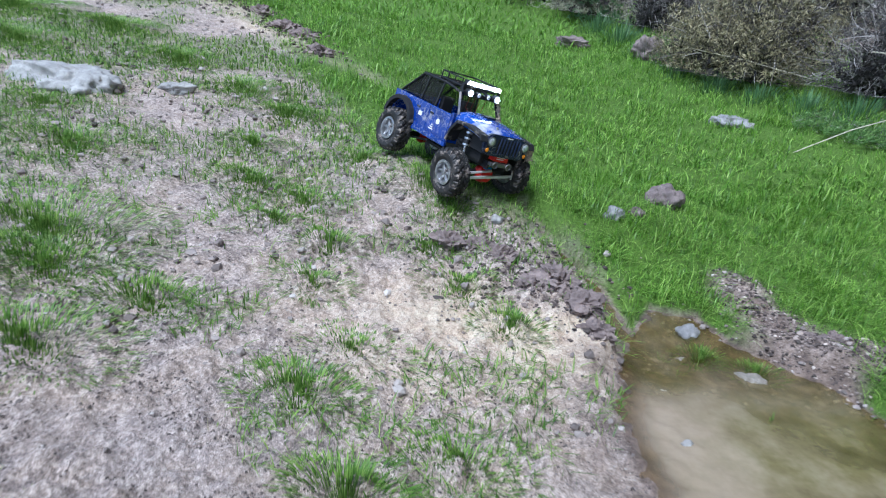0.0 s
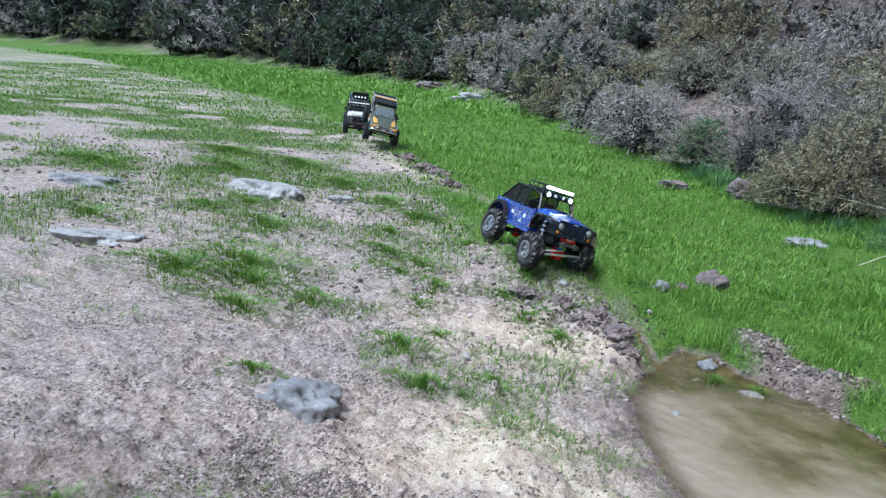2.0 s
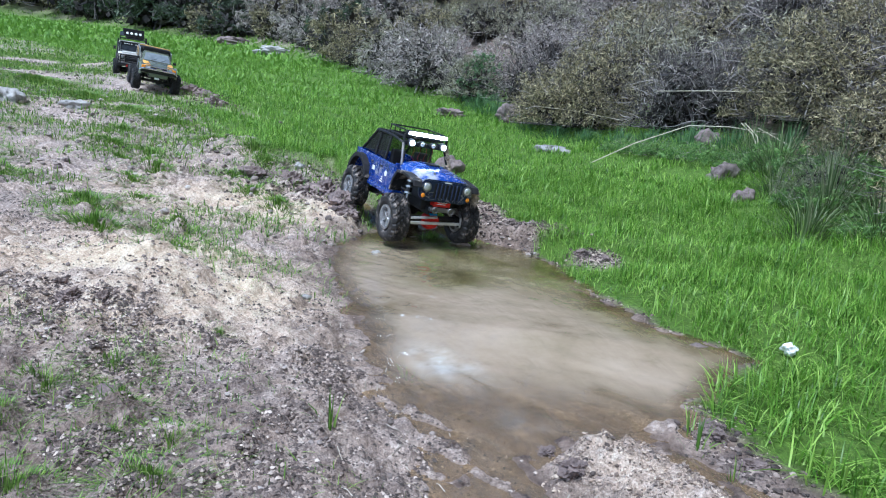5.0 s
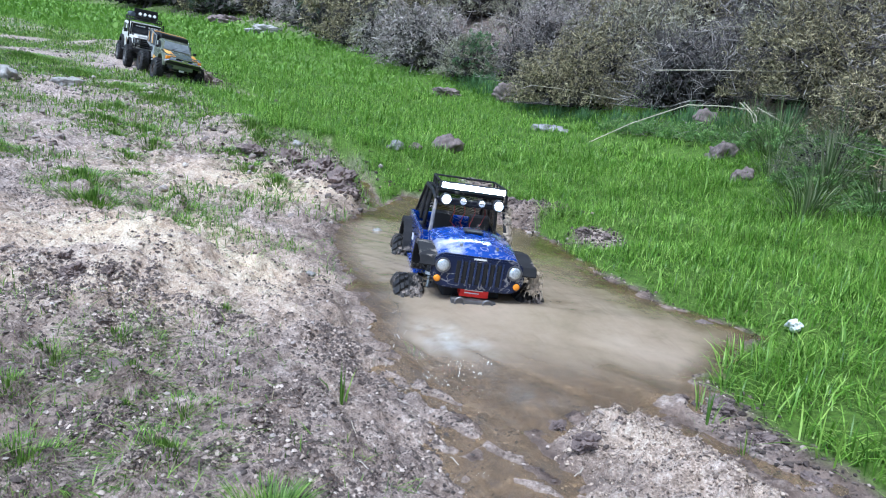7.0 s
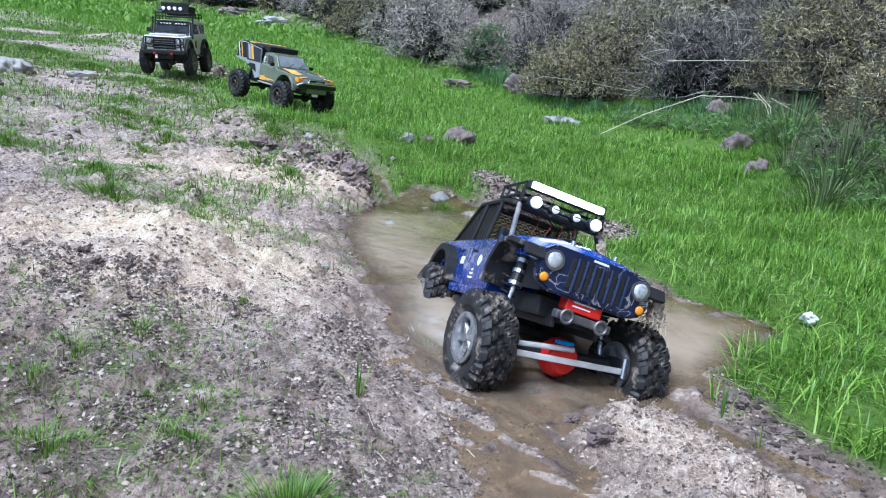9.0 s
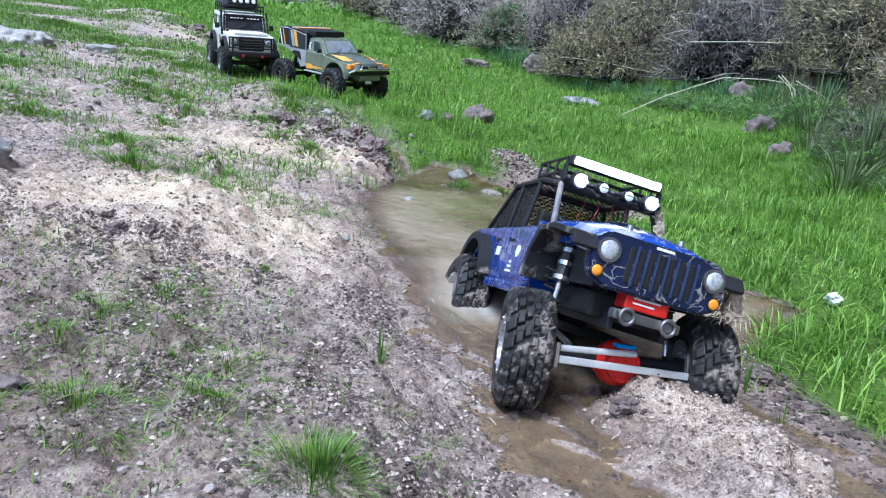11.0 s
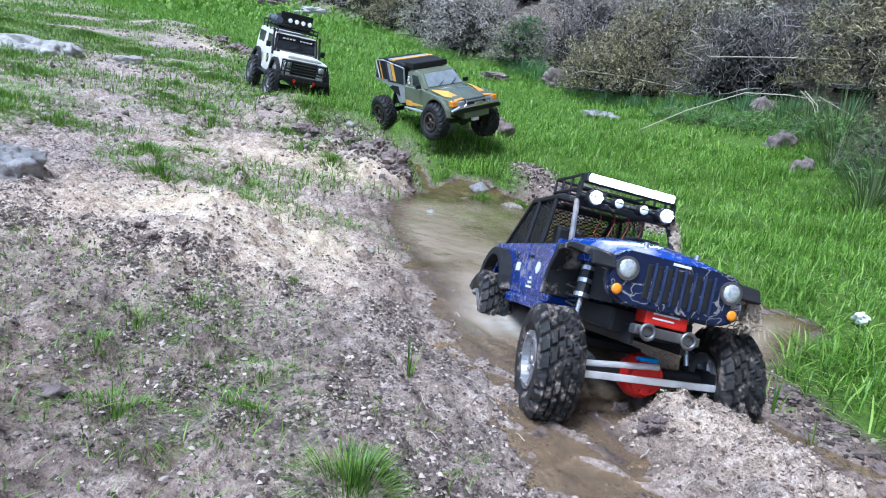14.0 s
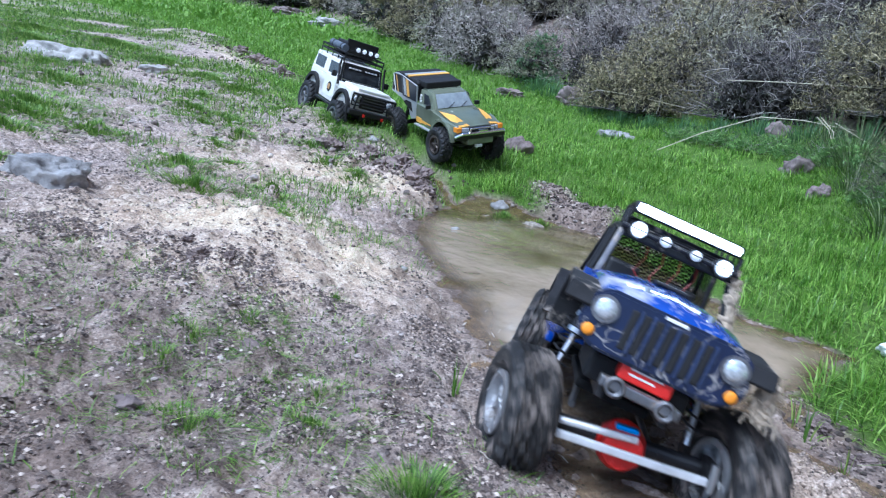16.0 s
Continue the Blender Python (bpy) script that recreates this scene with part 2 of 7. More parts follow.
def plain(name, colour, rough=0.5, metal=0.0, var=0.15, scale=60, dirt=None, dirt_amount=0.0, relief=0.0, veins=0.0):
    """Paint, plastic, rubber or metal with uneven tone, and dried mud where dirt is given."""
    m, nt, b = material(name)
    lo, hi = tuple(c * (1 - var) for c in colour), tuple(min(1, c * (1 + var)) for c in colour)
    n = tex(nt, scale, 5)
    col = ramp(nt, n, [(0.3, lo), (0.7, hi)])
    if dirt:
        d = tex(nt, scale * 0.45, 6, 0.72)
        mask = ramp(nt, d, [(0.62 - dirt_amount * 0.35, (0, 0, 0)), (0.70 - dirt_amount * 0.2, (1, 1, 1))])
        if veins:
            v = node(nt, "ShaderNodeTexNoise", Scale=scale * 1.3, Detail=5.0, Distortion=1.1)
            nt.links.new(nt.nodes.new("ShaderNodeTexCoord").outputs["Object"], v.inputs["Vector"])
            lines = ramp(nt, v.outputs[0], [(0.48, (0, 0, 0)), (0.5, (veins, veins, veins)), (0.52, (0, 0, 0))])
            mask = mix_colour(nt, 1.0, mask, lines, "LIGHTEN")
        col = mix_colour(nt, mask, col, dirt)
        r = nt.nodes.new("ShaderNodeMapRange")
        nt.links.new(mask, r.inputs[0])
        r.inputs["To Min"].default_value, r.inputs["To Max"].default_value = rough, 0.85
        nt.links.new(r.outputs[0], b.inputs["Roughness"])
    else:
        b.inputs["Roughness"].default_value = rough
    nt.links.new(col, b.inputs["Base Color"])
    b.inputs["Metallic"].default_value = metal
    if relief:
        bump(nt, b, tex(nt, scale * 2.5, 5), 0.5, relief)
    return m


def attribute(nt, name):
    n = nt.nodes.new("ShaderNodeAttribute")
    n.attribute_name = name
    return n.outputs["Fac"]


def ground_material():
    m, nt, b = material("earth")
    turf, wet_shade, pale = attribute(nt, "turf"), attribute(nt, "wet_shade"), attribute(nt, "pale")
    big, mid, fine = tex(nt, 3.0, 4), tex(nt, 26, 6, 0.7), tex(nt, 130, 5, 0.75)
    cells = tex(nt, 75, kind="ShaderNodeTexVoronoi")
    cells2 = tex(nt, 190, kind="ShaderNodeTexVoronoi")
    patch = tex(nt, 8.5, 5, 0.65)
    dirt = ramp(nt, mid, [(0.34, (0.045, 0.033, 0.030)), (0.43, (0.19, 0.148, 0.130)), (0.53, (0.44, 0.355, 0.305)), (0.70, (0.74, 0.625, 0.54))])
    dirt = mix_colour(nt, ramp(nt, big, [(0.42, (0, 0, 0)), (0.60, (0.55, 0.55, 0.55))]), dirt, (0.37, 0.32, 0.305))
    dirt = mix_colour(nt, ramp(nt, patch, [(0.46, (0, 0, 0)), (0.60, (0.5, 0.5, 0.5))]), dirt, (0.54, 0.41, 0.295))
    gravel = ramp(nt, cells, [(0.0, (0.60, 0.55, 0.50)), (0.22, (0.38, 0.33, 0.30)), (0.5, (0.15, 0.12, 0.105))])
    dirt = mix_colour(nt, 0.25, dirt, gravel)
    dirt = mix_colour(nt, 0.46, dirt, ramp(nt, fine, [(0.38, (0.045, 0.032, 0.028)), (0.50, (0.36, 0.29, 0.255)), (0.64, (0.78, 0.67, 0.59))]))
    sand = ramp(nt, mid, [(0.3, (0.36, 0.26, 0.19)), (0.45, (0.62, 0.475, 0.335)), (0.68, (0.86, 0.70, 0.515))])
    sand = mix_colour(nt, 0.22, sand, ramp(nt, fine, [(0.38, (0.10, 0.07, 0.05)), (0.50, (0.55, 0.43, 0.34)), (0.64, (0.86, 0.74, 0.61))]))
    col = mix_colour(nt, pale, dirt, sand)
    grain = tex(nt, 420, 3, 0.7)
    col = mix_colour(nt, 0.55, col, ramp(nt, grain, [(0.36, (0.32, 0.31, 0.30)), (0.5, (0.64, 0.635, 0.63)), (0.64, (0.92, 0.91, 0.90))]), "OVERLAY")
    specks = ramp(nt, cells2, [(0.10, (1, 1, 1)), (0.22, (0, 0, 0))])
    col = mix_colour(nt, mix_colour(nt, 0.72, specks, (0, 0, 0)), col, (0.72, 0.68, 0.62))
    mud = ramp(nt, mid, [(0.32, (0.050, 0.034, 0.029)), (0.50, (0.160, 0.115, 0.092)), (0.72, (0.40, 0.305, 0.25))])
    col = mix_colour(nt, wet_shade, col, mud)
    sod = ramp(nt, fine, [(0.3, (0.04, 0.075, 0.010)), (0.55, (0.11, 0.195, 0.026)), (0.8, (0.19, 0.29, 0.055))])
    col = mix_colour(nt, turf, col, sod)
    nt.links.new(col, b.inputs["Base Color"])
    r = nt.nodes.new("ShaderNodeMapRange")
    nt.links.new(wet_shade, r.inputs[0])
    r.inputs["From Min"].default_value = 0.86
    r.inputs["To Min"].default_value, r.inputs["To Max"].default_value = 0.95, 0.34
    b.inputs["Specular IOR Level"].default_value = 0.32
    nt.links.new(r.outputs[0], b.inputs["Roughness"])
    h = nt.nodes.new("ShaderNodeMath")
    h.operation = "MULTIPLY_ADD"
    nt.links.new(fine, h.inputs[0])
    h.inputs[1].default_value = 0.5
    nt.links.new(mid, h.inputs[2])
    bump(nt, b, h.outputs[0], 1.0, 0.012)
    return m


def foliage_material(name, dark, mean, light, rough=0.55, through_light=0.25, middle=0.5):
    m, nt, b = material(name)
    g = nt.nodes.new("ShaderNodeNewGeometry")
    col = ramp(nt, g.outputs["Random Per Island"], [(0.0, dark), (middle, mean), (1.0, light)])
    patch = tex(nt, 2.2, 3)
    col = mix_colour(nt, ramp(nt, patch, [(0.35, (0, 0, 0)), (0.7, (0.5, 0.5, 0.5))]), col, tuple(c * 0.62 for c in mean))
    nt.links.new(col, b.inputs["Base Color"])
    b.inputs["Roughness"].default_value = rough
    t = nt.nodes.new("ShaderNodeBsdfTranslucent")
    nt.links.new(col, t.inputs[0])
    mx = nt.nodes.new("ShaderNodeMixShader")
    mx.inputs[0].default_value = through_light
    nt.links.new(b.outputs[0], mx.inputs[1])
    nt.links.new(t.outputs[0], mx.inputs[2])
    nt.links.new(mx.outputs[0], nt.nodes["Material Output"].inputs[0])
    return m


def stone_material(name, dark, light, scale=30):
    m, nt, b = material(name)
    n = tex(nt, scale, 6, 0.7)
    col = ramp(nt, n, [(0.3, dark), (0.7, light)])
    lichen = tex(nt, scale * 0.35, 4, 0.7)
    col = mix_colour(nt, ramp(nt, lichen, [(0.55, (0, 0, 0)), (0.68, (0.7, 0.7, 0.7))]), col, tuple(min(1, c * 1.25) for c in light))
    nt.links.new(col, b.inputs["Base Color"])
    b.inputs["Roughness"].default_value = 0.88
    bump(nt, b, tex(nt, scale * 2.2, 7, 0.75), 0.8, 0.008)
    return m


def water_material():
    m, nt, b = material("muddy_water")
    nt.nodes.remove(b)
    silt = nt.nodes.new("ShaderNodeBsdfDiffuse")
    patch = tex(nt, 5.5, 5, 0.66)
    silt_col = ramp(nt, patch, [(0.34, (0.29, 0.228, 0.145)), (0.45, (0.43, 0.342, 0.245)), (0.7, (0.56, 0.452, 0.34))])
    silt_col = mix_colour(nt, attribute(nt, "murk"), silt_col, ramp(nt, patch, [(0.36, (0.080, 0.075, 0.020)), (0.5, (0.19, 0.168, 0.065)), (0.68, (0.34, 0.295, 0.175))]))
    silt_col = mix_colour(nt, attribute(nt, "scum"), silt_col, (0.80, 0.76, 0.68))
    nt.links.new(silt_col, silt.inputs[0])
    clear = nt.nodes.new("ShaderNodeBsdfTransparent")
    clear.inputs[0].default_value = (0.80, 0.70, 0.52, 1)
    body = nt.nodes.new("ShaderNodeMixShader")
    thin = nt.nodes.new("ShaderNodeMapRange")
    nt.links.new(attribute(nt, "thin"), thin.inputs[0])
    thin.inputs["To Min"].default_value, thin.inputs["To Max"].default_value = 0.30, 0.80
    nt.links.new(thin.outputs[0], body.inputs[0])
    nt.links.new(silt.outputs[0], body.inputs[1])
    nt.links.new(clear.outputs[0], body.inputs[2])
    gloss = nt.nodes.new("ShaderNodeBsdfGlossy")
    gloss.inputs["Roughness"].default_value = 0.06
    fres = node(nt, "ShaderNodeFresnel", IOR=1.33)
    co = nt.nodes.new("ShaderNodeTexCoord")
    mp = nt.nodes.new("ShaderNodeMapping")
    mp.inputs["Rotation"].default_value, mp.inputs["Scale"].default_value = (0, 0, 0.5), (34, 15, 20)
    nt.links.new(co.outputs["Object"], mp.inputs[0])
    wn2 = node(nt, "ShaderNodeTexNoise", Scale=1.0, Detail=3.0, Distortion=0.8)
    nt.links.new(mp.outputs[0], wn2.inputs["Vector"])
    wave = wn2.outputs[0]
    bp = node(nt, "ShaderNodeBump", Strength=0.30, Distance=0.010)
    ripple = nt.nodes.new("ShaderNodeMapRange")
    nt.links.new(attribute(nt, "thin"), ripple.inputs[0])
    ripple.inputs["To Min"].default_value, ripple.inputs["To Max"].default_value = 0.28, 0.85
    nt.links.new(ripple.outputs[0], bp.inputs["Strength"])
    nt.links.new(wave, bp.inputs["Height"])
    nt.links.new(bp.outputs[0], gloss.inputs["Normal"])
    nt.links.new(bp.outputs[0], fres.inputs["Normal"])
    out = nt.nodes.new("ShaderNodeMixShader")
    nt.links.new(fres.outputs[0], out.inputs[0])
    nt.links.new(body.outputs[0], out.inputs[1])
    nt.links.new(gloss.outputs[0], out.inputs[2])
    nt.links.new(out.outputs[0], nt.nodes["Material Output"].inputs[0])
    return m


EARTH = ground_material()
WATER = water_material()
GRASS = foliage_material("long_grass", (0.040, 0.110, 0.010), (0.20, 0.395, 0.040), (0.50, 0.70, 0.16), 0.42, 0.40)
FAR_GRASS = foliage_material("far_grass", (0.13, 0.26, 0.028), (0.19, 0.355, 0.042), (0.27, 0.45, 0.07), 0.6, 0.3)
TUFT = foliage_material("short_grass", (0.045, 0.11, 0.012), (0.15, 0.29, 0.036), (0.38, 0.52, 0.12), 0.5, 0.35)
STRAW = foliage_material("dry_straw", (0.22, 0.18, 0.10), (0.38, 0.32, 0.19), (0.52, 0.46, 0.30), 0.7, 0.2)
OLIVE = foliage_material("olive_leaf", (0.034, 0.030, 0.016), (0.16, 0.140, 0.070), (0.58, 0.51, 0.29), 0.65, 0.04)
# near-black, stands in for the shade inside the bushes
CORE_SHADE = foliage_material("core_shade", (0.012, 0.011, 0.011), (0.03, 0.027, 0.025), (0.06, 0.052, 0.045), 0.9, 0.0)
REED = foliage_material("reed_leaf", (0.05, 0.09, 0.025), (0.14, 0.21, 0.07), (0.46, 0.48, 0.28), 0.5, 0.25)
GREEN = foliage_material("dark_leaf", (0.05, 0.11, 0.04), (0.11, 0.23, 0.085), (0.22, 0.38, 0.15), 0.5, 0.2)
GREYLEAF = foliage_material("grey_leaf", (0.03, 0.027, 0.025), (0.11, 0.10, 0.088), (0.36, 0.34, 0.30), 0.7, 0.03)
DARKLEAF = foliage_material("shaded_leaf", (0.014, 0.026, 0.012), (0.040, 0.066, 0.030), (0.09, 0.13, 0.06), 0.6, 0.05)
TWIG = foliage_material("grey_twig", (0.020, 0.017, 0.017), (0.12, 0.105, 0.10), (0.68, 0.62, 0.58), 0.8, 0.0, 0.62)
GREY_STONE = stone_material("grey_stone", (0.15, 0.145, 0.145), (0.40, 0.39, 0.385))
BROWN_STONE = stone_material("brown_stone", (0.13, 0.10, 0.095), (0.28, 0.225, 0.21))
PALE_STONE = stone_material("pale_stone", (0.24, 0.23, 0.22), (0.48, 0.465, 0.44))
MUD_STONE = stone_material("mud_clod", (0.12, 0.09, 0.085), (0.30, 0.235, 0.21))


# ---- mesh helpers ----
def mesh_from(name, verts, faces, mat, shade=False):
    """A mesh from arrays of vertices and of equal-sided faces (or a list of such arrays)."""
    me = bpy.data.meshes.new(name)
    groups = faces if isinstance(faces, list) else [faces]
    verts = np.asarray(verts, np.float32)
    loops = np.concatenate([g.ravel() for g in groups]).astype(np.int32)
    sizes = np.concatenate([np.full(len(g), g.shape[1], np.int32) for g in groups])
    me.vertices.add(len(verts))
    me.vertices.foreach_set("co", verts.ravel())
    me.loops.add(len(loops))
    me.loops.foreach_set("vertex_index", loops)
    me.polygons.add(len(sizes))
    me.polygons.foreach_set("loop_start", np.concatenate([[0], np.cumsum(sizes)[:-1]]).astype(np.int32))
    me.polygons.foreach_set("use_smooth", np.full(len(sizes), shade))
    me.update(calc_edges=True)
    me.materials.append(mat)
    return me


def part(name, bm, mat, parent=None, label="", at=None, shade=False):
    """Links a bmesh as one mesh object, under parent if given."""
    me = bpy.data.meshes.new(name)
    if shade:
        for f in bm.faces:
            f.smooth = True
    bm.normal_update()
    bm.to_mesh(me)
    bm.free()
    me.materials.append(mat)
    ob = new(name, me)
    if at is not None:
        ob.matrix_basis = at
    ob.parent = parent
    if label:
        tagged(ob, label)
    return ob


def block(x0, x1, y0, y1, z0, z1, b=0.002, bm=None, top=None):
    """A bevelled box; top: (dx0, dx1, dy) moves the upper edges in."""
    made = bmesh.new()
    bmesh.ops.create_cube(made, size=1)
    for v in made.verts:
        hi = v.co.z > 0
        x, y = (x1 if v.co.x > 0 else x0), (y1 if v.co.y > 0 else y0)
        if hi and top:
            x += -top[1] if v.co.x > 0 else top[0]
            y += -top[2] if v.co.y > 0 else top[2]
        v.co = (x, y, z1 if hi else z0)
    if b:
        bmesh.ops.bevel(made, geom=made.edges[:], offset=b, segments=2, affect="EDGES", profile=0.6)
    return join(bm, made)


def join(bm, made):
    if bm is None:
        return made
    me = bpy.data.meshes.new("tmp")
    made.to_mesh(me)
    made.free()
    bm.from_mesh(me)
    bpy.data.meshes.remove(me)
    return bm


def prism(profile, y0, y1, b=0.0015, bm=None, lean=0.0):
    """An outline in x and z drawn out from y0 to y1; lean: how far the upper edge moves inwards per metre above the lowest point."""
    made = bmesh.new()
    low = min(p[1] for p in profile)
    mid = 0.0
    ends = []
    for y in (y0, y1):
        s = -1 if y > mid else 1
        ends.append([made.verts.new((x, y + s * lean * (z - low), z)) for x, z in profile])
    made.faces.new(ends[0])
    made.faces.new(ends[1][::-1])
    n = len(profile)
    for i in range(n):
        j = (i + 1) % n
        made.faces.new((ends[0][j], ends[0][i], ends[1][i], ends[1][j]))
    bmesh.ops.recalc_face_normals(made, faces=made.faces[:])
    if b:
        bmesh.ops.bevel(made, geom=made.edges[:], offset=b, segments=1, affect="EDGES")
    return join(bm, made)


def rod(p0, p1, r, bm=None, seg=10, r1=None):
    made = bmesh.new()
    a, b = Vector(p0), Vector(p1)
    turn = (b - a).to_track_quat("Z", "Y").to_matrix().to_4x4()
    bmesh.ops.create_cone(made, cap_ends=True, segments=seg, radius1=r, radius2=r if r1 is None else r1, depth=(b - a).length, matrix=Matrix.Translation((a + b) / 2) @ turn)
    return join(bm, made)


def tube(points, r, bm=None, seg=8):
    bm = bm or bmesh.new()
    for p, q in zip(points, points[1:]):
        bm = rod(p, q, r, bm, seg)
    for p in points[1:-1]:
        made = bmesh.new()
        bmesh.ops.create_icosphere(made, subdivisions=1, radius=r * 1.02, matrix=Matrix.Translation(p))
        bm = join(bm, made)
    return bm


def ring(x, y, z, big, small, seg=18, sides=8):
    """A closed ring facing forwards."""
    bm = bmesh.new()
    loops = [[bm.verts.new((x + small * math.sin(6.2832 * j / sides), y + (big + small * math.cos(6.2832 * j / sides)) * math.cos(6.2832 * k / seg),
                            z + (big + small * math.cos(6.2832 * j / sides)) * math.sin(6.2832 * k / seg))) for j in range(sides)] for k in range(seg)]
    for k in range(seg):
        p, q = loops[k], loops[(k + 1) % seg]
        for j in range(sides):
            bm.faces.new((p[j], p[(j + 1) % sides], q[(j + 1) % sides], q[j]))
    bmesh.ops.recalc_face_normals(bm, faces=bm.faces[:])
    return bm


def ball(p, r, scale=(1, 1, 1), bm=None, sub=2):
    made = bmesh.new()
    bmesh.ops.create_icosphere(made, subdivisions=sub, radius=r, matrix=Matrix.Translation(p) @ Matrix.Diagonal((*scale, 1)))
    return join(bm, made)


def arch(x, z, r, a0, a1, n=9):
    return [(x + r * math.cos(radians(a0 + (a1 - a0) * k / (n - 1))), z + r * math.sin(radians(a0 + (a1 - a0) * k / (n - 1)))) for k in range(n)]


# ---- ground and water ----
def spread(lo, fine_lo, fine_hi, hi, step, grow):
    mid = np.arange(fine_lo, fine_hi, step)
    out, s = [], step
    v = fine_hi
    while v < hi:
        out.append(v)
        s = min(s * grow, 4.0)
        v += s
    back, s, v = [], step, fine_lo
    while v > lo:
        s = min(s * grow, 4.0)
        v -= s
        back.append(v)
    return np.concatenate([back[::-1], mid, out, [hi + 30]])


def build_ground():
    xs, ys = spread(-60, -0.55, 1.10, 40, 0.006, 1.045), spread(-30, -0.25, 1.70, 60, 0.006, 1.04)
    gx, gy = np.meshgrid(xs, ys)
    x, y = gx.ravel(), gy.ravel()
    z = ground_height(x, y)
    n, m = len(xs), len(ys)
    i = (np.arange(m - 1)[:, None] * n + np.arange(n - 1)[None, :]).ravel()
    me = mesh_from("ground", np.stack([x, y, z], 1), np.stack([i, i + 1, i + n + 1, i + n], 1), EARTH, True)
    inside = pool_inside(x, y)
    turf = meadow(x, y) * (1 - smooth(0.15, 0.55, hill_distance(x, y)))
    turf = np.maximum(turf, 0.70 * smooth(1.6, 5.5, y - 0.35 * x) * smooth(-0.35, 0.35, fbm(x, y, 0.5, 5, 143, 0.65) + 0.10 * smooth(2, 7, y)) * (x < 0.3) * smooth(0, 0.05, -inside))
    heap = heap_shape(x, y)
    wet_shade = smooth(-0.035, 0.015, inside + 0.04 * fbm(x, y, 0.1, 3, 77)) * (1 - 0.8 * heap)
    wet_shade = np.maximum(wet_shade, 0.85 * smooth(0.84, 0.88, x) * smooth(0.42, 0.36, y) * (1 - heap))
    damp = smooth(0.42, 0.12, y + 0.25 * fbm(x, y, 0.2, 4, 87, 0.6)) + smooth(0.16, 0.03, -inside + 0.1 * fbm(x, y, 0.13, 4, 88, 0.6))
    wet_shade = np.maximum(wet_shade, 0.7 * np.clip(damp, 0, 1) * (1 - heap) * (y < 2.0) * smooth(-0.9, -0.2, x) * np.clip(0.62 + 1.1 * fbm(x, y, 0.05, 4, 89, 0.7), 0, 1))
    dark = smooth(0.36, 0.12, y + 0.12 * fbm(x, y, 0.15, 3, 92)) * smooth(0.50, 0.33, x + 0.06 * fbm(x, y, 0.1, 3, 93)) * smooth(-1.2, -0.5, x)
    wet_shade = np.maximum(wet_shade, 0.85 * dark * np.clip(0.66 + 0.9 * fbm(x, y, 0.05, 4, 94, 0.7), 0.1, 1))
    wet_shade = np.maximum(wet_shade, 0.85 * smooth(0.09, 0.02, -inside) * (x > 0.55) * (1 - heap) * (y > 0.3))
    strip = np.exp(-(((x - 0.72 + 0.6 * (y - 1.58)) / 0.13) ** 2 + ((y - 1.58) / 0.26) ** 2) ** 2)
    wet_shade = np.maximum(wet_shade, strip * np.clip(0.6 + 0.8 * fbm(x, y, 0.06, 4, 96, 0.7), 0.2, 1))
    crest = smooth(0.05, 0.35, rill_ridges(x, y)) * smooth(0.50, 0.36, y) * smooth(-0.06, 0.0, inside)
    wet_shade = wet_shade * (1 - 0.75 * crest)
    # slope floor: dark leaf litter, with the shade between the bushes put in too
    wet_shade = np.maximum(wet_shade, 0.85 * smooth(0.2, 0.6, hill_distance(x, y)))
    pale = np.exp(-(((x - 0.10) / 0.27) ** 2 + ((y - 0.58) / 0.32) ** 2) ** 1.5) + 0.5 * heap
    pale = pale + 0.9 * np.exp(-(((x + 0.02) / 0.30) ** 2 + ((y - 1.32) / 0.2) ** 2)) + 0.8 * np.exp(-(((x - 0.25) / 0.08) ** 2 + ((y - 1.47) / 0.12) ** 2))
    pale = pale + 0.9 * np.exp(-(((x + 1.13 + 1.15 * (y - 3.62)) / 0.16) ** 2 + ((y - 3.68) / 0.62) ** 2))
    pale = np.clip(1.0 * pale * (0.75 + 0.9 * fbm(x, y, 0.14, 4, 51, 0.6)), 0, 1) * (1 - 0.6 * wet_shade)
    for name, values in (("turf", turf), ("wet_shade", wet_shade), ("pale", pale)):
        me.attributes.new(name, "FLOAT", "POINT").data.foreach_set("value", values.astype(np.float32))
    ground = new("ground", me)
    tagged(ground, "pebbly pale dirt bank, muddy stream bed and green meadow floor", "ground", kind="structure")
    return ground


